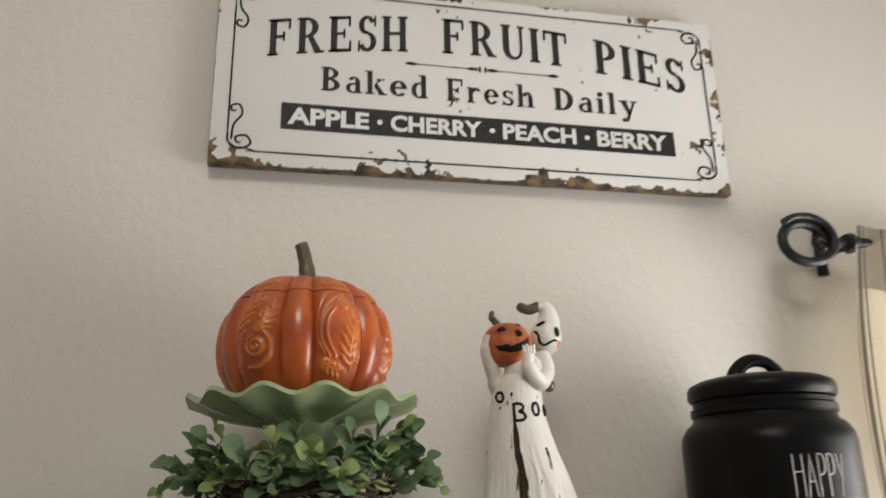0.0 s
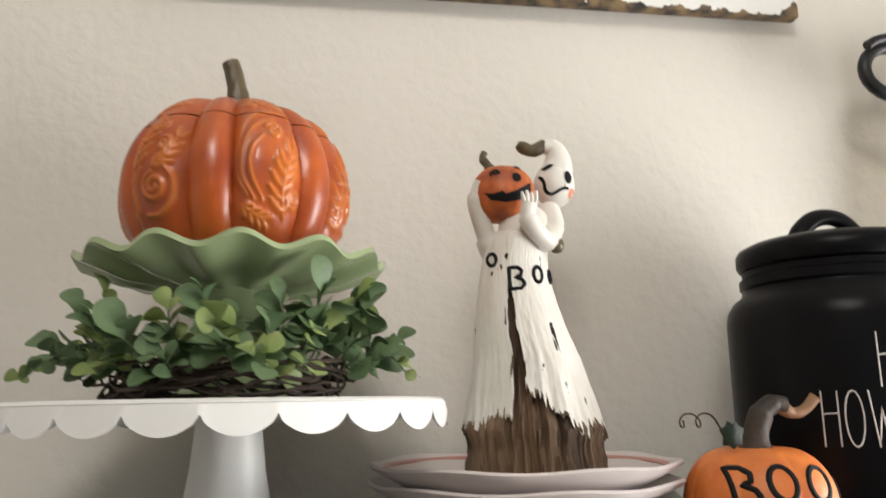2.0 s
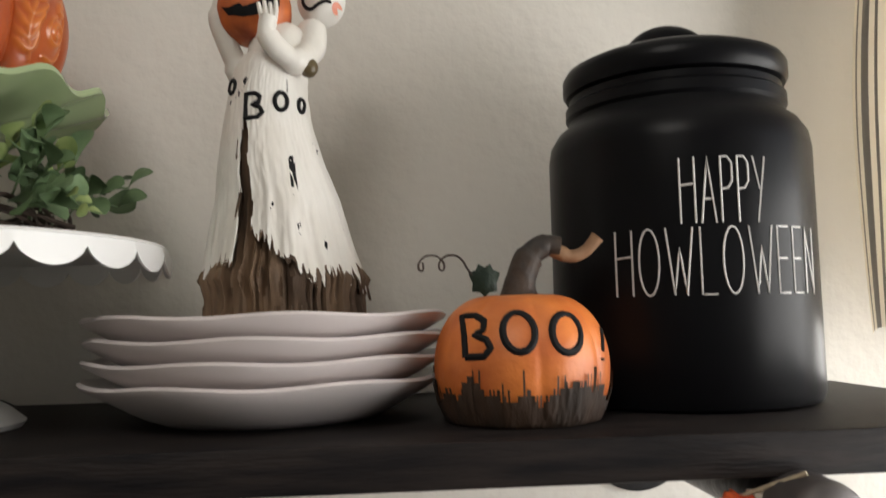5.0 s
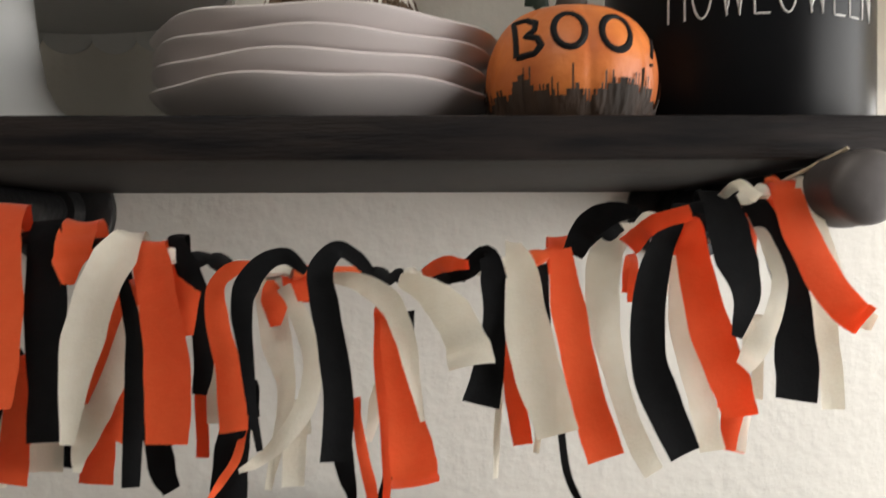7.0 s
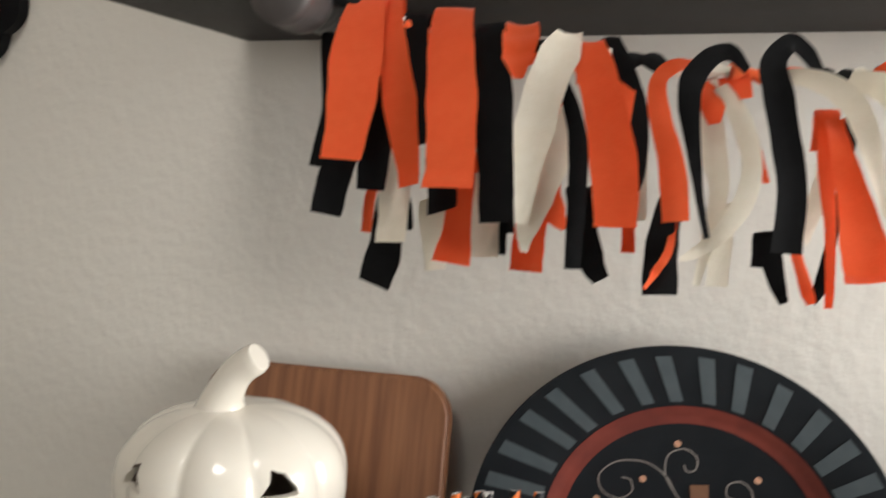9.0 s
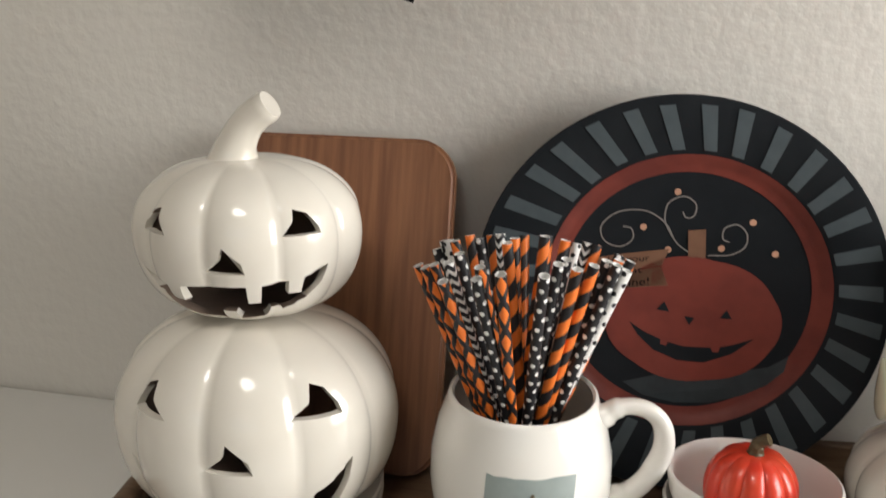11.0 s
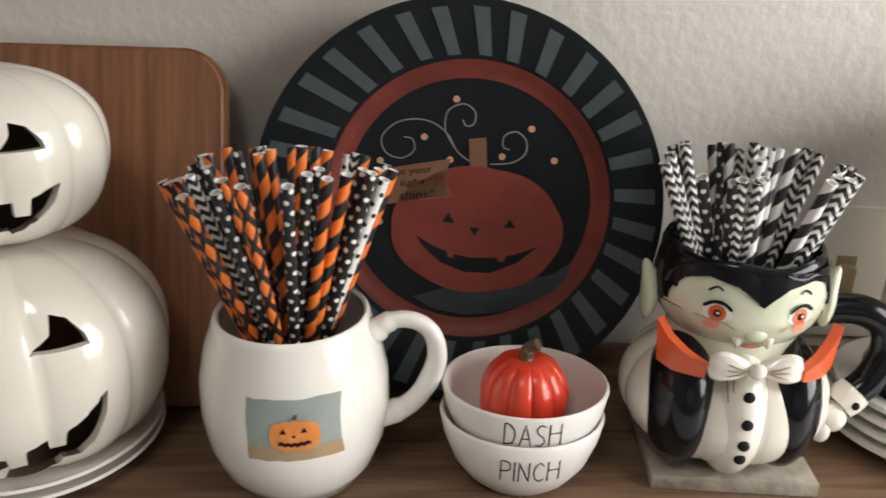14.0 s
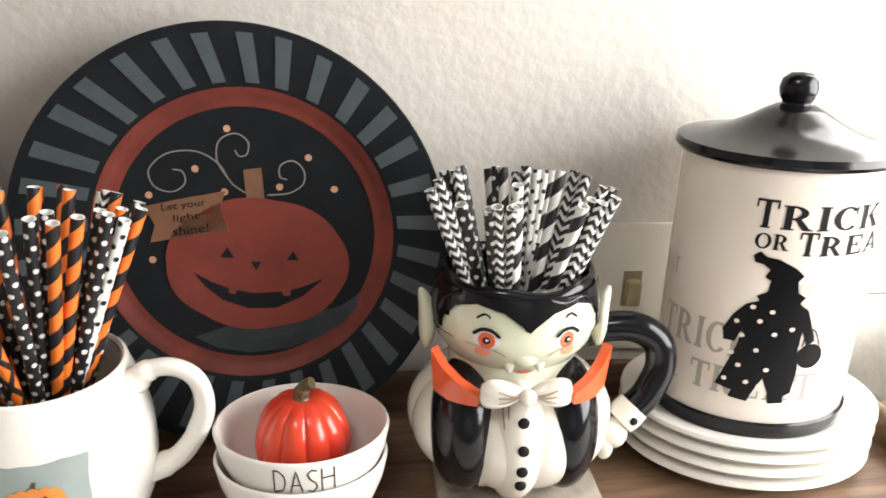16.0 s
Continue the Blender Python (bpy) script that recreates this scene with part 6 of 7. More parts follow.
for word, x, y, w in (("Let your", 285, 378, 78), ("light", 305, 398, 46), ("shine!", 303, 420, 62)):
    bm = fit_width(letters(word, 0.01), w * U, 16 * U, 0, 0)
    for v in bm.verts:
        u, q = v.co.x, v.co.z
        v.co = Vector(((x - 410) * U + u, (430 - y) * U + q + 0.13 * u, 0))
    part("writing", paint3(bm), INK, ch, smooth=False)
for tri in (((384, 459), (408, 461), (397, 441)), ((502, 466), (524, 466), (514, 449)), ((437, 468), (456, 469), (447, 484))):
    part("face_paint", paint3(shape([pt(*p) for p in tri])), PLATEBLACK, ch, smooth=False)
smile = [pt(334, 487), pt(352, 512), pt(384, 540), pt(430, 557), pt(480, 557), pt(530, 535), pt(569, 501), pt(530, 517), pt(508, 523), pt(506, 534), pt(494, 534), pt(492, 526), pt(440, 528), pt(410, 522), pt(408, 530), pt(396, 528), pt(396, 518), pt(364, 505)]
part("face_paint", paint3(shape(smile)), PLATEBLACK, ch, smooth=False)
for x, y in ((405, 228), (347, 299), (265, 346), (396, 340), (545, 278), (493, 331), (590, 335), (264, 464)):
    part("dot", paint(oval((x - 410) * U, (430 - y) * U, 0.0026, 0.0026, 16)), PEACHPAINT, ch, "peach painted dot", smooth=False)
for pts in (((440, 346), (410, 325), (388, 290), (350, 268), (300, 272), (268, 300), (275, 330), (305, 340), (328, 325), (325, 304), (308, 300)), ((404, 318), (386, 285), (390, 250), (418, 236), (440, 250), (438, 272), (424, 276), (417, 265)), ((470, 346), (510, 342), (535, 325), (536, 300), (518, 284), (496, 292), (494, 312), (507, 318))):
    part("vine_paint", paint(ribbon([pt(*p) for p in pts], 0.0011)), VINEPAINT, ch, "thin grey painted vine", smooth=False)

# ---- stacked jack-o'-lantern on two plates ----
for k in range(2):
    sp = thing("side_plate", -0.029, -0.146, TZ + 0.0005 + 0.009 * k, "white ceramic plate under the lantern", "plate", "plates under the lantern")
    part("plate_body", lathe([(0, 0.002), (0.06, 0), (0.066, 0.003), (0.0865, 0.0095), (0.0885, 0.0115), (0.087, 0.0133), (0.07, 0.008), (0, 0.0075)], 100), WHITEGLAZE, sp)
jol = thing("jack_o_lantern", -0.028, -0.149, TZ + 0.018, "cream glazed stacked ceramic pumpkin lantern with cut faces", "lantern", turn=10)
jol.scale = (1, 0.87, 1)


def carve(outer, inner, outlines, radius, top, low):
    """A hollow shell with openings cut straight through it; outlines in degrees round the body and height."""
    bmesh.ops.reverse_faces(inner, faces=inner.faces[:])
    absorb(outer, inner, 0)
    cut = bmesh.new()
    for rows_ in outlines:
        near, far = [], []
        for a, z in rows_:
            s, c = math.sin(radians(a)), -math.cos(radians(a))
            near.append(cut.verts.new((0.35 * radius * s, 0.35 * radius * c, z)))
            far.append(cut.verts.new((1.5 * radius * s, 1.5 * radius * c, z)))
        n = len(rows_)
        for k in range(n):
            cut.faces.new((near[k], near[(k + 1) % n], far[(k + 1) % n], far[k]))
        cut.faces.new(near)
        cut.faces.new(list(reversed(far)))
    angles = sorted({a for a, _ in top} | {a for a, _ in low})
    cols = []
    for a in angles:
        s, c = math.sin(radians(a)), -math.cos(radians(a))
        zs = [float(np.interp(a, [q[0] for q in e], [q[1] for q in e])) for e in (top, low)]
        cols.append([cut.verts.new((f * radius * s, f * radius * c, z)) for f in (0.45, 1.5) for z in zs])
    for p, q in zip(cols, cols[1:]):
        for i, j in ((0, 1), (1, 3), (3, 2), (2, 0)):
            cut.faces.new((p[i], p[j], q[j], q[i]))
    for p in (cols[0], cols[-1]):
        cut.faces.new((p[0], p[1], p[3], p[2]))
    bmesh.ops.recalc_face_normals(cut, faces=cut.faces)
    pair = []
    for b in (outer, cut):
        me = bpy.data.meshes.new("shell")
        b.to_mesh(me)
        b.free()
        ob = bpy.data.objects.new("shell", me)
        scene.collection.objects.link(ob)
        pair.append(ob)
    mod = pair[0].modifiers.new("openings", "BOOLEAN")
    mod.operation, mod.solver, mod.object = "DIFFERENCE", "EXACT", pair[1]
    bpy.context.view_layer.update()
    me = bpy.data.meshes.new_from_object(pair[0].evaluated_get(bpy.context.evaluated_depsgraph_get()))
    out = bmesh.new()
    out.from_mesh(me)
    for ob in pair:
        d = ob.data
        bpy.data.objects.remove(ob)
        bpy.data.meshes.remove(d)
    bpy.data.meshes.remove(me)
    return out


def eyes(inner, apex, outer_, top, low, lift):
    tri = [(inner, low), (apex, top), ((apex + outer_) / 2 + 2, (top + low) / 2 + lift), (outer_, low)]
    return [tri, [(-a, z) for a, z in tri]]


# mouths: an upper edge with hanging teeth and a lower edge with standing ones, in degrees and metres
LOW = eyes(24.5, 35.5, 46, 0.050, 0.029, 0.003) + [[(-9.5, -0.003), (0, 0.018), (9.5, -0.003)]]
LOW_TOP = [(-48, -0.004), (-41, -0.022), (-34, -0.030), (-33.5, -0.040), (-28, -0.041), (-27.5, -0.033), (-21, -0.035), (-20.5, -0.046), (-14.5, -0.047), (-14, -0.037), (11, -0.038), (11.5, -0.048), (17.5, -0.047), (18, -0.035), (26, -0.030), (26.5, -0.039), (32, -0.037), (32.5, -0.027), (40, -0.017), (48, -0.003)]
LOW_END = [(-48, -0.0045), (-46, -0.030), (-40, -0.048), (-26, -0.0625), (-6, -0.0675), (-5, -0.060), (3, -0.060), (4, -0.0675), (22, -0.063), (29, -0.058), (31, -0.050), (36, -0.050), (38, -0.050), (44, -0.036), (48, -0.0035)]
UP = eyes(28.5, 35.5, 48, 0.028, 0.010, 0.002) + [[(-10, -0.013), (0, 0.0045), (10, -0.013)]]
UP_TOP = [(-53, -0.015), (-47, -0.021), (-33, -0.025), (-32, -0.034), (-25, -0.035), (-24, -0.024), (0, -0.022), (10, -0.022), (10.5, -0.035), (17, -0.035), (17.5, -0.022), (31, -0.020), (31.5, -0.030), (38, -0.030), (38.5, -0.019), (52, -0.012)]
UP_END = [(-53, -0.0155), (-48, -0.031), (-38, -0.041), (-25, -0.048), (-6, -0.0505), (-5, -0.042), (3, -0.042), (4, -0.0505), (20, -0.048), (23, -0.040), (28, -0.040), (30, -0.043), (42, -0.034), (52, -0.0125)]


def shell(rx, rz, dip, full):
    return gourd(rx, rz, 10, 0.055, 160, 36, dip, 0.157, power=0.7, full=full), gourd(rx - 0.0055, rz - 0.0055, 10, 0.055, 120, 28, dip, 0.157, power=0.7, full=full)


lower = lambda rows_, d: [(a, z - d) for a, z in rows_]
LOW = [lower(h, 0.0025) for h in LOW]
LOW_TOP, LOW_END = lower(LOW_TOP, 0.0035), lower(LOW_END, 0.0035)
for name, rx, rz, cz, holes, top, low in (("lower_pumpkin", 0.1055, 0.0800, 0.0735, LOW, LOW_TOP, LOW_END), ("upper_pumpkin", 0.081, 0.0610, 0.2095, UP, UP_TOP, UP_END)):
    bm = carve(*shell(rx, rz, 0.07, 0.5 if name == "lower_pumpkin" else 0.62), holes, rx, top, low)
    bmesh.ops.translate(bm, verts=bm.verts, vec=(-0.004 if name == "upper_pumpkin" else -0.003, 0 if name == "upper_pumpkin" else -0.006, cz))
    for v in bm.verts:
        if name == "upper_pumpkin" and v.co.z > cz + 0.02:
            v.co.z = cz + 0.02 + (v.co.z - cz - 0.02) * 0.80
    bm.normal_update()
    # faces turned inwards take a darker brown than the outside
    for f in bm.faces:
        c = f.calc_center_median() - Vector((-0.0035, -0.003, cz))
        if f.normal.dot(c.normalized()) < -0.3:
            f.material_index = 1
    part(name, bm, [CREAMGLAZE, INNERBROWN], jol, angle=48)
bm = sweep(bmesh.new(), smooth_line([(-0.012, 0, 0.246), (-0.012, 0, 0.258), (-0.008, -0.002, 0.271), (0.002, -0.005, 0.286), (0.017, -0.009, 0.297)], 6), [0.0112 + 0.017 * (1 - k / 24) ** 3.0 for k in range(24)] + [0.0098], 20)
part("stem", bm, CREAMGLAZE, jol)

# ---- round mug with straws ----
MX, MY = 0.1675, -0.1560
mug = thing("pumpkin_mug", MX, MY, TZ, "round white glazed mug with a small pumpkin print", "mug")


def mug_body():
    return lathe([(0, 0.003), (0.038, 0.003), (0.041, 0.0), (0.045, 0.0015), (0.055, 0.0165), (0.062, 0.037), (0.0645, 0.060), (0.0635, 0.083), (0.0585, 0.105), (0.0525, 0.121), (0.0515, 0.1245), (0.0495, 0.1255), (0.0478, 0.1235), (0.0545, 0.105), (0.0595, 0.083), (0.0605, 0.060), (0.058, 0.038), (0.048, 0.014), (0.03, 0.010), (0, 0.010)], 110)


body = mug_body()
put = front(body)
part("body", body, WHITEGLAZE, mug, angle=60)
bm = sweep(bmesh.new(), smooth_line([(0.051, 0, 0.108), (0.066, 0, 0.1195), (0.082, 0, 0.1205), (0.094, 0, 0.111), (0.097, 0, 0.092), (0.089, 0, 0.070), (0.076, 0, 0.054), (0.057, 0, 0.045)], 7), [0.0085] * 4 + [0.0070] * 4 + [0.0058] * 27 + [0.0054] * 9 + [0.0062] * 6, 14, 1.45)
part("handle", bm, WHITEGLAZE, mug)
prnd = random.Random(2)
wob = lambda pts: [(x + prnd.uniform(-0.0007, 0.0007), z + prnd.uniform(-0.0007, 0.0007)) for x, z in pts]


def rect(x0, x1, z0, z1, n=9):
    top = [(x0 + (x1 - x0) * k / n, z1) for k in range(n + 1)]
    return wob(top + [(x1, (z0 + z1) / 2)] + [(x, z0) for x, _ in reversed(top)] + [(x0, (z0 + z1) / 2)])


# print sits turned a little towards the handle side
part("print_sky", lay(shape(rect(-0.0165, 0.0405, 0.0600, 0.0935)), put, 0.0003), BLUEGREY, mug, "blue-grey printed sky")
part("print_ground", lay(shape(rect(-0.0168, 0.0410, 0.0505, 0.0615)), put, 0.0005), SAND, mug, "sand printed ground")
bm = bmesh.new()
for dx, half in ((-0.0100, 0.0098), (0.0100, 0.0098), (-0.0055, 0.0116), (0.0055, 0.0116), (0, 0.0122)):
    absorb(bm, lay(oval(0.0135 + dx, 0.0695, 0.0052, 0.94 * half, 24), put, 0.0012 - 0.02 * abs(dx), size=0.0025))
part("print_pumpkin", bm, mat("print_orange", (0.75, 0.27, 0.05), 0.25, 0, 120.0, 0.6, (0.60, 0.17, 0.03), 0, coat=0.4), mug, "orange printed pumpkin")
bm = bmesh.new()
for tri in (((0.0030, 0.0650), (0.0068, 0.0650), (0.0050, 0.0690)), ((0.0152, 0.0653), (0.0190, 0.0653), (0.0172, 0.0690)), ((0.0098, 0.0622), (0.0128, 0.0622), (0.0113, 0.0646))):
    absorb(bm, lay(shape([(x + 0.002, z + 0.0067) for x, z in tri]), put, 0.0018))
zig = [(0.0040 + 0.0019 * k, 0.0657 - 0.0012 * math.sin(math.pi * k / 10) + (0.0011 if k % 2 else -0.0002)) for k in range(11)]
absorb(bm, lay(shape(zig + [(x, z - 0.0024) for x, z in reversed(zig)]), put, 0.0018))
part("print_face", bm, INK, mug)
part("print_stem", lay(shape([(0.0122, 0.0800), (0.0148, 0.0800), (0.0156, 0.0840), (0.0136, 0.0842)]), put, 0.0009), STEMBROWN, mug)


def straw_mesh(kind, length):
    bm = lathe([(0.0037, 0.0), (0.0037, length), (0.0031, length), (0.0031, 0.0)], 16, closed=True)
    for f in bm.faces:
        c = f.calc_center_median()
        if math.hypot(c.x, c.y) < 0.0035:
            f.material_index = 1
    me = bpy.data.meshes.new("paper_straw")
    bm.to_mesh(me)
    bm.free()
    me.materials.append(STRAWS[kind][0])
    me.materials.append(STRAWWHITE)
    me.shade_smooth()
    me.set_sharp_from_angle(angle=radians(40))
    return me


def straws(x, y, z, rows_, group, rng, rim, length):
    """Rows: kind, angle and spread of the upper end, in degrees and metres."""
    meshes = {k: straw_mesh(k, length) for k in STRAWS}
    for kind, a, spread in rows_:
        a = radians(a)
        up = Vector((spread * math.sin(a), -spread * math.cos(a), length - 0.015))
        b = a + math.pi + rng.uniform(-0.5, 0.5)
        foot = Vector((rng.uniform(0.3, 1) * rim * math.sin(b), -rng.uniform(0.3, 1) * rim * math.cos(b), rng.uniform(0, 0.004)))
        d = (up - foot).normalized()
        ob = new("paper_straw", meshes[kind])
        ob.matrix_world = Matrix.Translation(Vector((x, y, z)) + foot) @ d.to_track_quat("Z", "Y").to_matrix().to_4x4() @ Matrix.Rotation(rng.uniform(0, 6.28), 4, "Z")
        tagged(ob, STRAWS[kind][1] + " standing in the mug", "straw", group)


straws(MX, MY, TZ + 0.0175, [("od", -70, 0.068), ("od", -69, 0.062), ("od", -78, 0.073), ("zz", -56, 0.055), ("kd", -74, 0.044), ("kd", -29, 0.054), ("od", -35, 0.044), ("od", -13, 0.050), ("wd", -110, 0.060), ("kd", -110, 0.072), ("kd", -114, 0.067), ("od", -104, 0.051), ("os", -122, 0.050), ("kd", -127, 0.046), ("os", -145, 0.054), ("zz", -147, 0.043), ("os", -136, 0.015), ("os", -171, 0.064), ("os", 173, 0.060), ("os", 146, 0.036), ("wd", 158, 0.076), ("zz", 146, 0.064), ("os", 140, 0.066), ("kd", 126, 0.073), ("os", 107, 0.068), ("wd", 85, 0.062), ("kd", 16, 0.047), ("kd", 36, 0.033), ("kd", 59, 0.027), ("os", 49, 0.041), ("os", 66, 0.044), ("kd", 84, 0.048), ("kd", 78, 0.055), ("os", 98, 0.057), ("os", -72, 0.013), ("os", 148, 0.014), ("od", -47, 0.066)], "straws in the pumpkin mug", random.Random(21), 0.013, 0.213)

# ---- nested bowls and small pumpkin ----
for k, (word, w, lz) in enumerate((("PINCH", 0.038, 0.0265), ("DASH", 0.036, 0.0338))):
    bw = thing("dip_bowl", 0.3240 + 0.001 * k, -0.1535, TZ + 0.0222 * k, "small white stoneware bowl with thin black lettering", "bowl", "nested bowls")
    body = lathe([(0, 0.003), (0.024, 0.003), (0.026, 0.0), (0.029, 0.0005), (0.038, 0.0085), (0.0475, 0.022), (0.054, 0.040), (0.0568, 0.0545), (0.0562, 0.056), (0.0548, 0.0566), (0.0535, 0.0548), (0.0505, 0.0405), (0.0435, 0.023), (0.03, 0.009), (0, 0.007)], 100)
    put = front(body)
    part("bowl_body", body, WHITESTONE, bw, angle=60)
    bw.scale = (1, 0.86, 1)
    part("lettering", brush(word, w, 0.0185, lambda u, v: put(-0.014 + u, lz + v), 0.00048, 0.0001), INK, bw, "thin black handwritten capitals")
mini = thing("mini_pumpkin", 0.3250, -0.1500, TZ + 0.0302, "small scarlet ceramic pumpkin resting in the bowl", "pumpkin")
bm = gourd(0.0312, 0.034, 11, 0.09, 132, 28, 0.12, power=0.6)
bmesh.ops.translate(bm, verts=bm.verts, vec=(0, 0, 0.0325))
part("body", bm, REDGLAZE, mini)
bm = sweep(bmesh.new(), smooth_line([(0, 0, 0.058), (0, 0, 0.066), (0.002, -0.001, 0.072), (0.007, -0.003, 0.0755)], 5), [0.0062] * 4 + [0.005] * 5 + [0.0042] * 7, 8)
part("stem", bm, STEMBROWN, mini, "olive brown stem")

# ---- figure mug on its stone tile ----
tile = tagged(link("coaster", box(bmesh.new(), 0.4165, 0.5315, -0.1625, -0.0495, TZ + 0.0003, TZ + 0.0118, 0.0014), STONETILE), "weathered grey stone tile under the mug", "coaster")
VS = [CREAMGLAZE, BLACKGLOSS, MINT, mat("orange_collar_glaze", (0.74, 0.115, 0.035), 0.28, 0, 30.0, 0.4, (0.62, 0.085, 0.025), 0.0, coat=0.3), INK, PINK, mat("iris_orange", (0.72, 0.12, 0.04), 0.2), STRAWWHITE, mat("mouth_red", (0.60, 0.10, 0.06), 0.25), mat("brown_crease", (0.33, 0.25, 0.18), 0.4)]
vm = bmesh.new()
pb = gourd(0.0735, 0.0480, 12, 0.05, 144, 30, 0.05, 0.13, 0.92, power=0.5)
bmesh.ops.translate(pb, verts=pb.verts, vec=(0.002, 0, 0.0475))
absorb(vm, pb, 0)


def wing(s):
    """One flat point of the stand-up collar."""
    pts = [(0.0545, 0.1185), (0.0520, 0.0885), (0.044, 0.0860), (0.028, 0.0890), (0.0280, 0.0970), (0.039, 0.1020), (0.048, 0.1085)]
    hold = lambda x, z: (Vector((x, -0.0585 + 0.030 * max(0.0, (abs(x) - 0.022) / 0.036) ** 1.6 - 0.10 * (z - 0.09), z)), Vector((0, -1, 0)))
    bm = lay(shape([(s * x, z) for x, z in pts]), hold, 0, size=0.006)
    bmesh.ops.recalc_face_normals(bm, faces=bm.faces)
    bmesh.ops.solidify(bm, geom=bm.faces[:], thickness=0.0065)
    return bm


for s in (-1, 1):
    ball(vm, s * 0.0345, -0.0255, 0.0530, 0.0240, 0.0385, 0.0490, 40, 30, 1)
    absorb(vm, wing(s), 3)
    er = bmesh.new()
    ball(er, 0, 0, 0, 0.0062, 0.0120, 0.0225, 24, 18)
    for v in er.verts:
        v.co.x += s * 0.0040 * (v.co.z / 0.02) ** 2 * (1 if v.co.z > 0 else 0.2)
        v.co.y *= 1 - 0.45 * max(0, v.co.z / 0.0225)
    absorb(vm, er, 2, (s * 0.0590, -0.006, 0.1235))
sf = bmesh.new()
ball(sf, -0.001, -0.0315, 0.0500, 0.0235, 0.0385, 0.0500, 48, 36)
sput = front(sf)
for z in (0.0765, 0.0590, 0.0435, 0.0315):
    p, n = sput(-0.001, z)
    ball(vm, p.x, p.y - 0.0004, p.z, 0.0039, 0.0026, 0.0038, 16, 12, 4)
for pts in (((-0.012, 0.088), (-0.0130, 0.080), (-0.0125, 0.070)), ((-0.009, 0.087), (-0.0098, 0.082), (-0.010, 0.077)), ((0.0125, 0.086), (0.0145, 0.076), (0.0145, 0.066)), ((-0.0125, 0.045), (-0.0130, 0.037), (-0.0120, 0.030)), ((0.013, 0.043), (0.0135, 0.037), (0.0130, 0.032))):
    absorb(vm, lay(ribbon(pts, 0.0009), sput, 0.0004), 9)
absorb(vm, sf, 0)
# head with a glazed hair cap that rolls over into the mug's rim
HEADROWS = [(0.0, 0.0935), (0.018, 0.0940), (0.034, 0.0975), (0.0455, 0.1045), (0.0530, 0.1150), (0.0562, 0.1260), (0.0563, 0.1370), (0.0548, 0.1460), (0.0535, 0.1530), (0.0530, 0.1580), (0.0515, 0.1612), (0.0490, 0.1620), (0.0468, 0.1600), (0.0458, 0.152), (0.0450, 0.12), (0.042, 0.036), (0, 0.031)]


def headwave(a, n):
    dip = -0.0022 * math.exp(-((a - 4.712) / 0.35) ** 2) if n in (9, 10, 11) else 0
    return (1 + (0.010 * math.sin(5 * a + 0.6) if 8 < n < 13 else 0), dip + (0.0012 * math.sin(6 * a) if 8 < n < 13 else 0))


hd = lathe(HEADROWS, 144, headwave)
for v in hd.verts:
    v.co.y = v.co.y * 0.95 - 0.003
fput = front(hd)
hair = [(-0.0552, 0.1200), (-0.0515, 0.1270), (-0.0490, 0.1370), (-0.0425, 0.1470), (-0.0310, 0.1515), (-0.0150, 0.1480), (-0.0060, 0.1415), (0.0, 0.1365), (0.0060, 0.1415), (0.0150, 0.1480), (0.0310, 0.1515), (0.0425, 0.1470), (0.0490, 0.1370), (0.0515, 0.1270), (0.0552, 0.1200)]
absorb(vm, lay(shape(hair + [(0.0556, 0.138), (0.0535, 0.150), (0.0505, 0.1575), (0.03, 0.1575), (0, 0.1560), (-0.03, 0.1575), (-0.0505, 0.1575), (-0.0535, 0.150), (-0.0556, 0.138)]), fput, 0.0017, size=0.005), 1)
for pts in (((0.012, 0.156), (0.022, 0.1535), (0.033, 0.1550), (0.044, 0.1500)), ((-0.040, 0.1565), (-0.048, 0.149), (-0.052, 0.138))):
    line_ = [fput(x, z) for x, z in ((p.x, p.y) for p in smooth_line([(x, z, 0) for x, z in pts], 5))]
    absorb(vm, sweep(bmesh.new(), [p + 0.0012 * n for p, n in line_], 0.0016, 8), 1)
EYE_Z = 0.1290
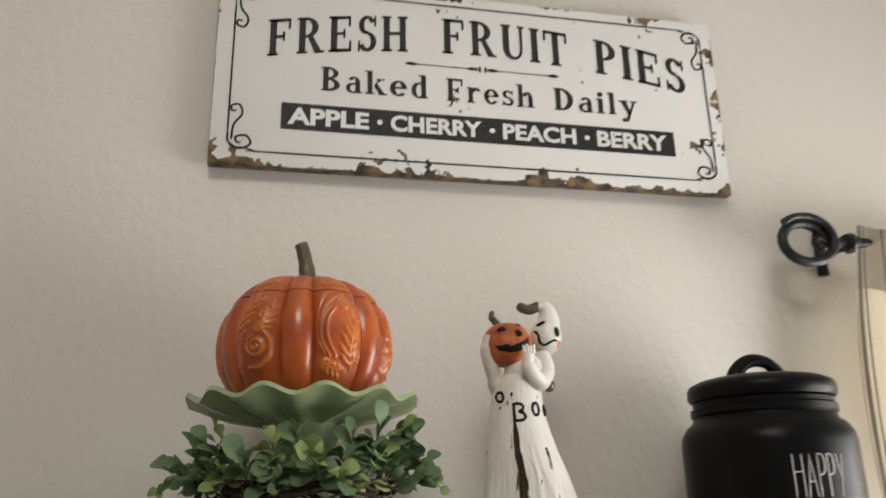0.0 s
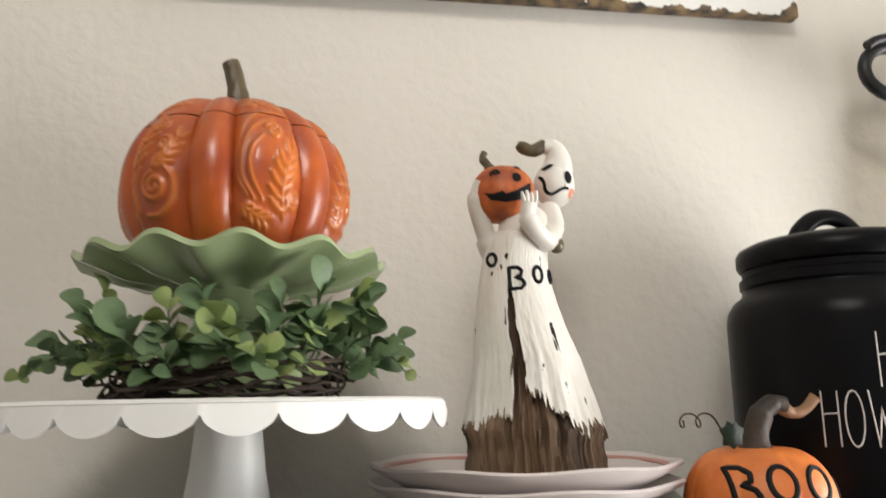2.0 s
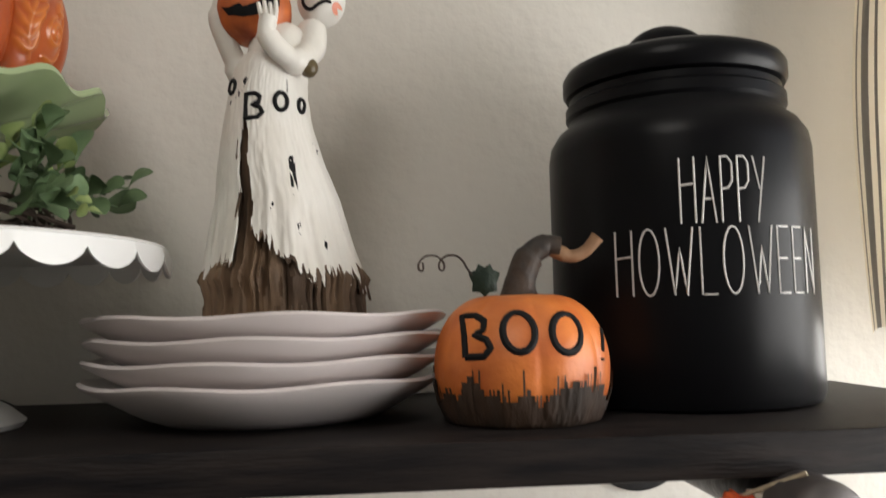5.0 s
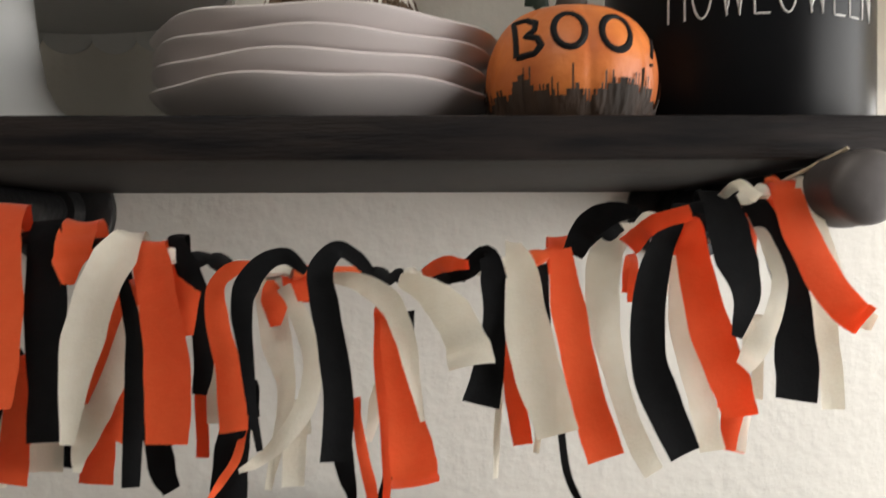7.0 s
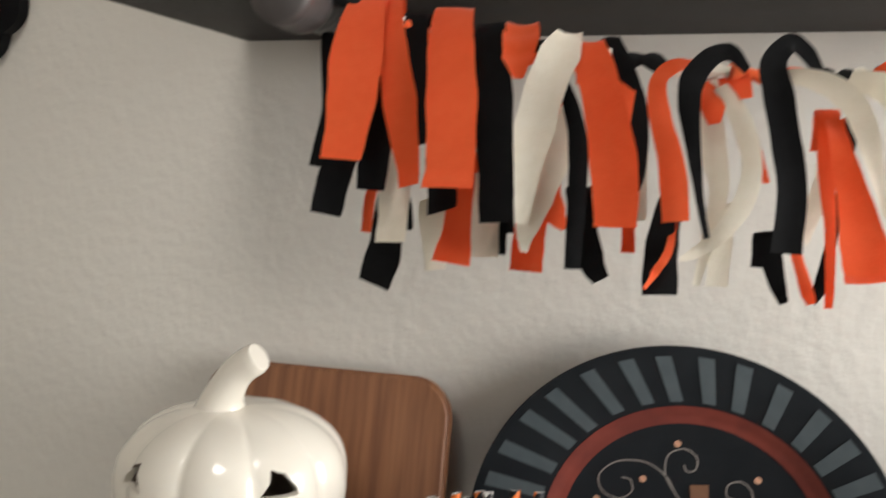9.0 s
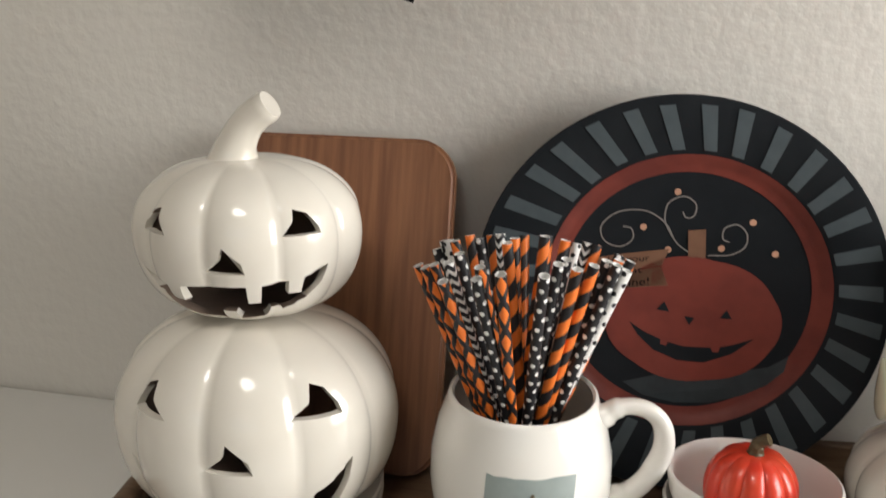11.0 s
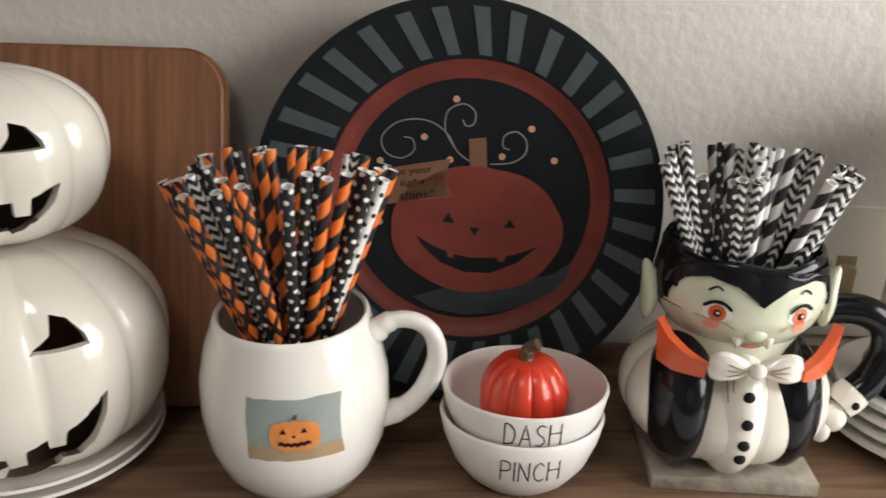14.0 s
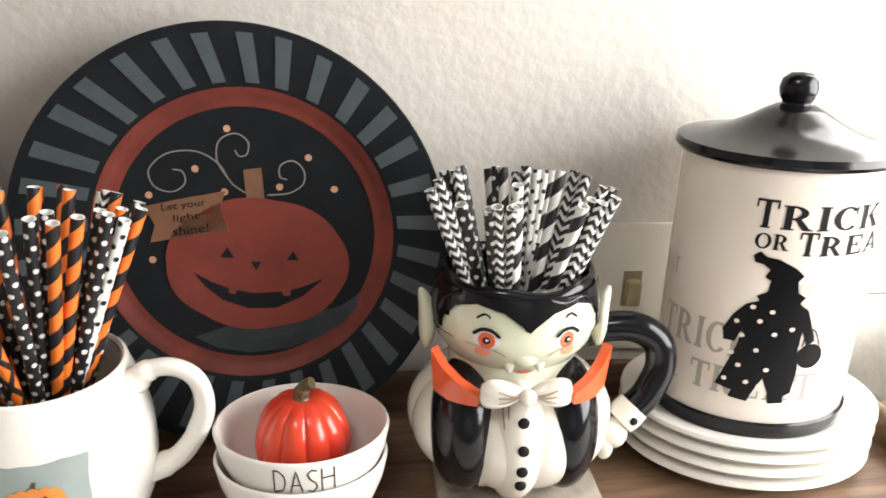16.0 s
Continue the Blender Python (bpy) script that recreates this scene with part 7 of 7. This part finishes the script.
for s in (-1, 1):
    ex = s * 0.0254
    absorb(vm, lay(oval(ex, EYE_Z, 0.0082, 0.0062), fput, 0.0004), 7)
    absorb(vm, lay(oval(ex, EYE_Z, 0.0050, 0.0056), fput, 0.0008), 6)
    absorb(vm, lay(oval(ex, EYE_Z, 0.0023, 0.0025, 14), fput, 0.0012), 4)
    absorb(vm, lay(oval(ex + 0.0004, EYE_Z + 0.0004, 0.0009, 0.0009, 10), fput, 0.0016), 7)
    absorb(vm, lay(ribbon([(ex - 0.0080, EYE_Z + 0.0032), (ex - 0.003, EYE_Z + 0.0072), (ex + 0.003, EYE_Z + 0.0072), (ex + 0.0080, EYE_Z + 0.0032)], 0.0022), fput, 0.0012), 4)
    absorb(vm, lay(ribbon([(ex + s * 0.0062, EYE_Z + 0.0135), (ex + s * 0.0020, EYE_Z + 0.0168), (ex - s * 0.0010, EYE_Z + 0.0160), (ex - s * 0.0015, EYE_Z + 0.0145)], 0.0013), fput, 0.0008), 4)
    absorb(vm, lay(ribbon([(ex + s * 0.0125, EYE_Z - 0.0045), (ex, EYE_Z - 0.0052), (ex - s * 0.007, EYE_Z - 0.0072), (ex - s * 0.0125, EYE_Z - 0.0105)], 0.0007), fput, 0.0009), 9)
    absorb(vm, lay(oval(ex + s * 0.002, EYE_Z - 0.0092, 0.0048, 0.0036), fput, 0.0004), 5)
    p, n = fput(s * 0.0098, 0.1085)
    ft = bmesh.new()
    ball(ft, 0, 0, 0, 0.0040, 0.0026, 0.0046, 14, 12)
    for v in ft.verts:
        v.co.x *= 0.35 + 0.65 * min(1, max(0, (v.co.z + 0.0046) / 0.0075))
    absorb(vm, ft, 0, (p.x, p.y - 0.001, p.z))
p, n = fput(0, 0.1155)
ball(vm, 0, p.y + 0.0030, 0.1155, 0.0085, 0.0050, 0.0060, 22, 16, 2)
absorb(vm, lay(oval(0, 0.1048, 0.0062, 0.0026), fput, 0.0012), 8)
absorb(vm, lay(ribbon([(-0.015, 0.1105), (-0.007, 0.1060), (0, 0.1078), (0.007, 0.1060), (0.015, 0.1105)], 0.0008), fput, 0.0014), 9)
before = len(vm.faces)
absorb(vm, hd, 2)
vm.faces.ensure_lookup_table()
for f in vm.faces[before:]:
    c = f.calc_center_median()
    line_z = float(np.interp(c.x, [q[0] for q in hair], [q[1] for q in hair]))
    if c.z > line_z + 0.002 or (c.y > -0.014 and c.z > 0.10) or math.hypot(c.x, c.y) < 0.0485 and c.z > 0.12:
        f.material_index = 1
# bow tie: two fanned loops with creases and a round knot
for s in (-1, 1):
    bt = bmesh.new()
    ball(bt, 0, 0, 0, 0.0145, 0.0058, 0.0128, 28, 20)
    for v in bt.verts:
        t = max(0.0, (s * v.co.x + 0.0145) / 0.029)
        v.co.z *= 0.36 + 0.80 * t
        v.co.x += s * 0.0022 * (abs(v.co.z) / 0.012) ** 2 * t
        v.co.y -= 0.0010 * math.sin(v.co.z * 800) * t
    absorb(vm, bt, 0, (s * 0.0148 - 0.001, -0.0645, 0.0985))
    for z0, z1 in ((0.0990, 0.1035), (0.0980, 0.0945), (0.0985, 0.0988)):
        absorb(vm, sweep(bmesh.new(), [(s * 0.0065 - 0.001, -0.0697, z0), (s * 0.0125 - 0.001, -0.0712, (z0 + z1) / 2), (s * 0.0185 - 0.001, -0.0706, z1)], [0.0007, 0.0006, 0.0004], 6), 9)
ball(vm, -0.001, -0.0695, 0.0985, 0.0056, 0.0045, 0.0054, 18, 14, 0)
# handle arm, cuff and glove
absorb(vm, sweep(bmesh.new(), smooth_line([(0.046, 0.004, 0.104), (0.066, 0.000, 0.1115), (0.087, -0.004, 0.1130), (0.1035, -0.006, 0.103), (0.1075, -0.008, 0.084), (0.099, -0.011, 0.064), (0.086, -0.014, 0.051)], 7), [0.0108] * 43, 20), 1)
absorb(vm, sweep(bmesh.new(), [(0.090, -0.013, 0.055), (0.084, -0.0145, 0.049), (0.079, -0.016, 0.0445)], [0.0122, 0.0128, 0.0115], 18), 0)
ball(vm, 0.0745, -0.019, 0.0375, 0.0105, 0.011, 0.0115, 20, 16, 0)
ball(vm, 0.0680, -0.023, 0.0285, 0.0065, 0.007, 0.010, 16, 12, 0)
ball(vm, 0.0860, -0.0265, 0.0505, 0.0030, 0.0022, 0.0030, 12, 8, 4)
vmo = link("figure_mug", vm, VS, angle=50)
vmo.location = (0.4670, -0.1150, TZ + 0.0120)
tagged(vmo, "glazed ceramic mug shaped as a caped figure with bow tie", "mug")
straws(0.467, -0.119, TZ + 0.012 + 0.0335, [("zz", -90, 0.058), ("zz", -110, 0.054), ("kd", -130, 0.059), ("zz", -131, 0.050), ("kd", -153, 0.070), ("kd", -52, 0.054), ("ws", -171, 0.071), ("kd", -173, 0.059), ("ws", -177, 0.055), ("zz", 172, 0.079), ("zz", 166, 0.049), ("wd", 160, 0.067), ("wd", 155, 0.070), ("ws", 151, 0.072), ("ws", 130, 0.039), ("kd", -32, 0.051), ("zz", -27, 0.050), ("zz", -17, 0.049), ("ws", -14, 0.048), ("wd", -18, 0.025), ("zz", 130, 0.056), ("zz", 122, 0.059), ("ws", 32, 0.051), ("kd", 48, 0.047), ("zz", 97, 0.055), ("kd", 101, 0.065), ("zz", 74, 0.058), ("zz", 48, 0.054)], "straws in the figure mug", random.Random(8), 0.012, 0.190)

# ---- canister on four plates ----
for k in range(4):
    sp = thing("white_plate", 0.666, -0.081, TZ + 0.0005 + 0.0112 * k, "thick white ceramic plate under the canister", "plate", "plates under the canister")
    sp.scale = (1, 0.8, 1)
    part("plate_body", lathe([(0, 0.002), (0.06, 0), (0.066, 0.003), (0.096, 0.0105), (0.0995, 0.0135), (0.0985, 0.0165), (0.095, 0.0170), (0.07, 0.010), (0, 0.0095)], 100), WHITEGLAZE, sp)
KZ = TZ + 0.0005 + 0.0112 * 3 + 0.0098
can = thing("canister", 0.662, -0.083, KZ, "blush-white ceramic canister with black lid and lettering", "canister")
can.scale = (1, 0.84, 1)
KR = 0.072
part("body", lathe([(0, 0.0), (KR - 0.002, 0.0), (KR, 0.003), (KR, 0.199), (KR - 0.004, 0.201), (KR - 0.004, 0.1), (0, 0.1)], 120), CANPINK, can)
part("foot_band", lathe([(KR + 0.0004, 0.0022), (KR + 0.0022, 0.0040), (KR + 0.0026, 0.008), (KR + 0.0022, 0.0135), (KR + 0.0004, 0.0150)], 120), BLACKGLOSS, can, "gloss black foot band")
lid = part("lid", lathe([(0, 0.2), (0.06, 0.2), (KR + 0.004, 0.2), (KR + 0.0065, 0.203), (KR + 0.0055, 0.2080), (0.066, 0.2100), (0.054, 0.2125), (0.042, 0.2165), (0.031, 0.2220), (0.021, 0.2280), (0.013, 0.2320), (0, 0.2325)], 100), BLACKGLOSS, can, "gloss black domed lid")
part("knob", lathe([(0, 0.230), (0.0105, 0.230), (0.0100, 0.2335), (0.0125, 0.2370), (0.0137, 0.2430), (0.0124, 0.2490), (0.0075, 0.2530), (0, 0.2540)], 48), BLACKGLOSS, lid)


def wrapped(bm, a0, z0, lift=0.0004):
    """Letters or flat shapes (x along, z or y up) wrapped round the canister from a0 degrees."""
    put = on_cylinder(KR, a0, z0)
    bmesh.ops.triangulate(bm, faces=bm.faces[:])
    for _ in range(3):
        long = [e for e in bm.edges if abs(e.verts[0].co.x - e.verts[1].co.x) > 0.005]
        if long:
            bmesh.ops.subdivide_edges(bm, edges=long, cuts=1)
            bmesh.ops.triangulate(bm, faces=[f for f in bm.faces if len(f.verts) > 3])
    for v in bm.verts:
        p, n = put(v.co.x, v.co.z if abs(v.co.y) < 1e-9 else v.co.y)
        v.co = p + n * lift
    return bm


for word, a0, z0, w, h, m, lb in (("T", -35.5, 0.1605, 0.0145, 0.0195, INK, "black capitals"), ("RICK", -22, 0.1605, 0.077, 0.0165, INK, "black capitals"), ("OR", -33.5, 0.1460, 0.022, 0.0110, INK, "black capitals"), ("T", -11.0, 0.1430, 0.0125, 0.0165, INK, "black capitals"), ("REAT", 0.5, 0.1430, 0.072, 0.0138, INK, "black capitals"),
        ("TRICK", -88, 0.064, 0.082, 0.024, GREYINK, "faded grey capitals"), ("OR TREAT", -97, 0.034, 0.140, 0.021, GREYINK, "faded grey capitals"), ("TREAT", -112, 0.111, 0.04, 0.012, GREYINK, "faded grey capitals"), ("TRICK", -8, 0.113, 0.036, 0.0095, TANINK, "pale tan capitals"), ("OR TREAT", -6, 0.1015, 0.04, 0.0085, TANINK, "pale tan capitals")):
    bm = serif_word(word, w, h, 0.10)
    part("lettering", wrapped(bm, a0, z0, 0.0004 if m is INK else 0.0002), m, can, lb, smooth=False)
# plain costumed outline with pale dots and a small bucket
bm = bmesh.new()
OUT = [(0.0122 + 0.00081 * (u - 636), 0.00088 * (348 - v)) for u, v in ((637, 337), (644, 318), (650, 300), (652, 286), (648, 297), (638, 297), (636, 288), (643, 274), (652, 264), (662, 260), (659, 256), (667, 252), (668, 243), (663, 240), (666, 234), (660, 230), (653, 229), (651, 224), (656, 220), (662, 224), (672, 225), (686, 231), (694, 237), (690, 242), (692, 251), (699, 255), (695, 260), (704, 266), (710, 280), (715, 292), (708, 297), (702, 284), (701, 300), (704, 318), (702, 338), (696, 341), (697, 347), (684, 348), (682, 338), (676, 326), (670, 338), (666, 348), (650, 346), (652, 340))]
part("costume_outline", wrapped(shape(OUT), -52, 0.0315, 0.0006), BLACKMATT, can, "plain black costume outline", smooth=False)
part("bucket_outline", wrapped(oval(0.0745, 0.0375, 0.0098, 0.0095), -52, 0.0315, 0.0006), BLACKMATT, can, smooth=False)
part("bucket_handle", wrapped(ribbon([(0.067, 0.045), (0.070, 0.056), (0.075, 0.057), (0.081, 0.045)], 0.001), -52, 0.0315, 0.0006), BLACKMATT, can, smooth=False)
for x, z in ((0.030, 0.066), (0.043, 0.064), (0.021, 0.055), (0.036, 0.057), (0.026, 0.046), (0.047, 0.049), (0.058, 0.053), (0.021, 0.033), (0.037, 0.037), (0.027, 0.025), (0.046, 0.024), (0.019, 0.014), (0.034, 0.014), (0.043, 0.012)):
    part("dot", wrapped(oval(x, 1.10 * z, 0.0019, 0.0017, 12), -52, 0.0315, 0.001), CANPINK, can, smooth=False)

# ---- ribbed grey crate at the end of the sideboard ----
crate = thing("slatted_crate", 0.935, -0.115, TZ - 0.012, "dark grey ribbed plastic crate beside the tray", "crate")
CG = mat("grey_plastic", (0.10, 0.11, 0.115), 0.5, 0, 20.0, 0.4, (0.07, 0.078, 0.082), 0.1, 80)
part("crate_body", box(bmesh.new(), -0.085, 0.085, -0.08, 0.08, 0, 0.10, 0.006), CG, crate)
for k in range(9):
    part("rib", box(bmesh.new(), -0.088, 0.088, -0.083, 0.083, 0.008 + 0.0102 * k, 0.0135 + 0.0102 * k, 0.0015), CG, crate)
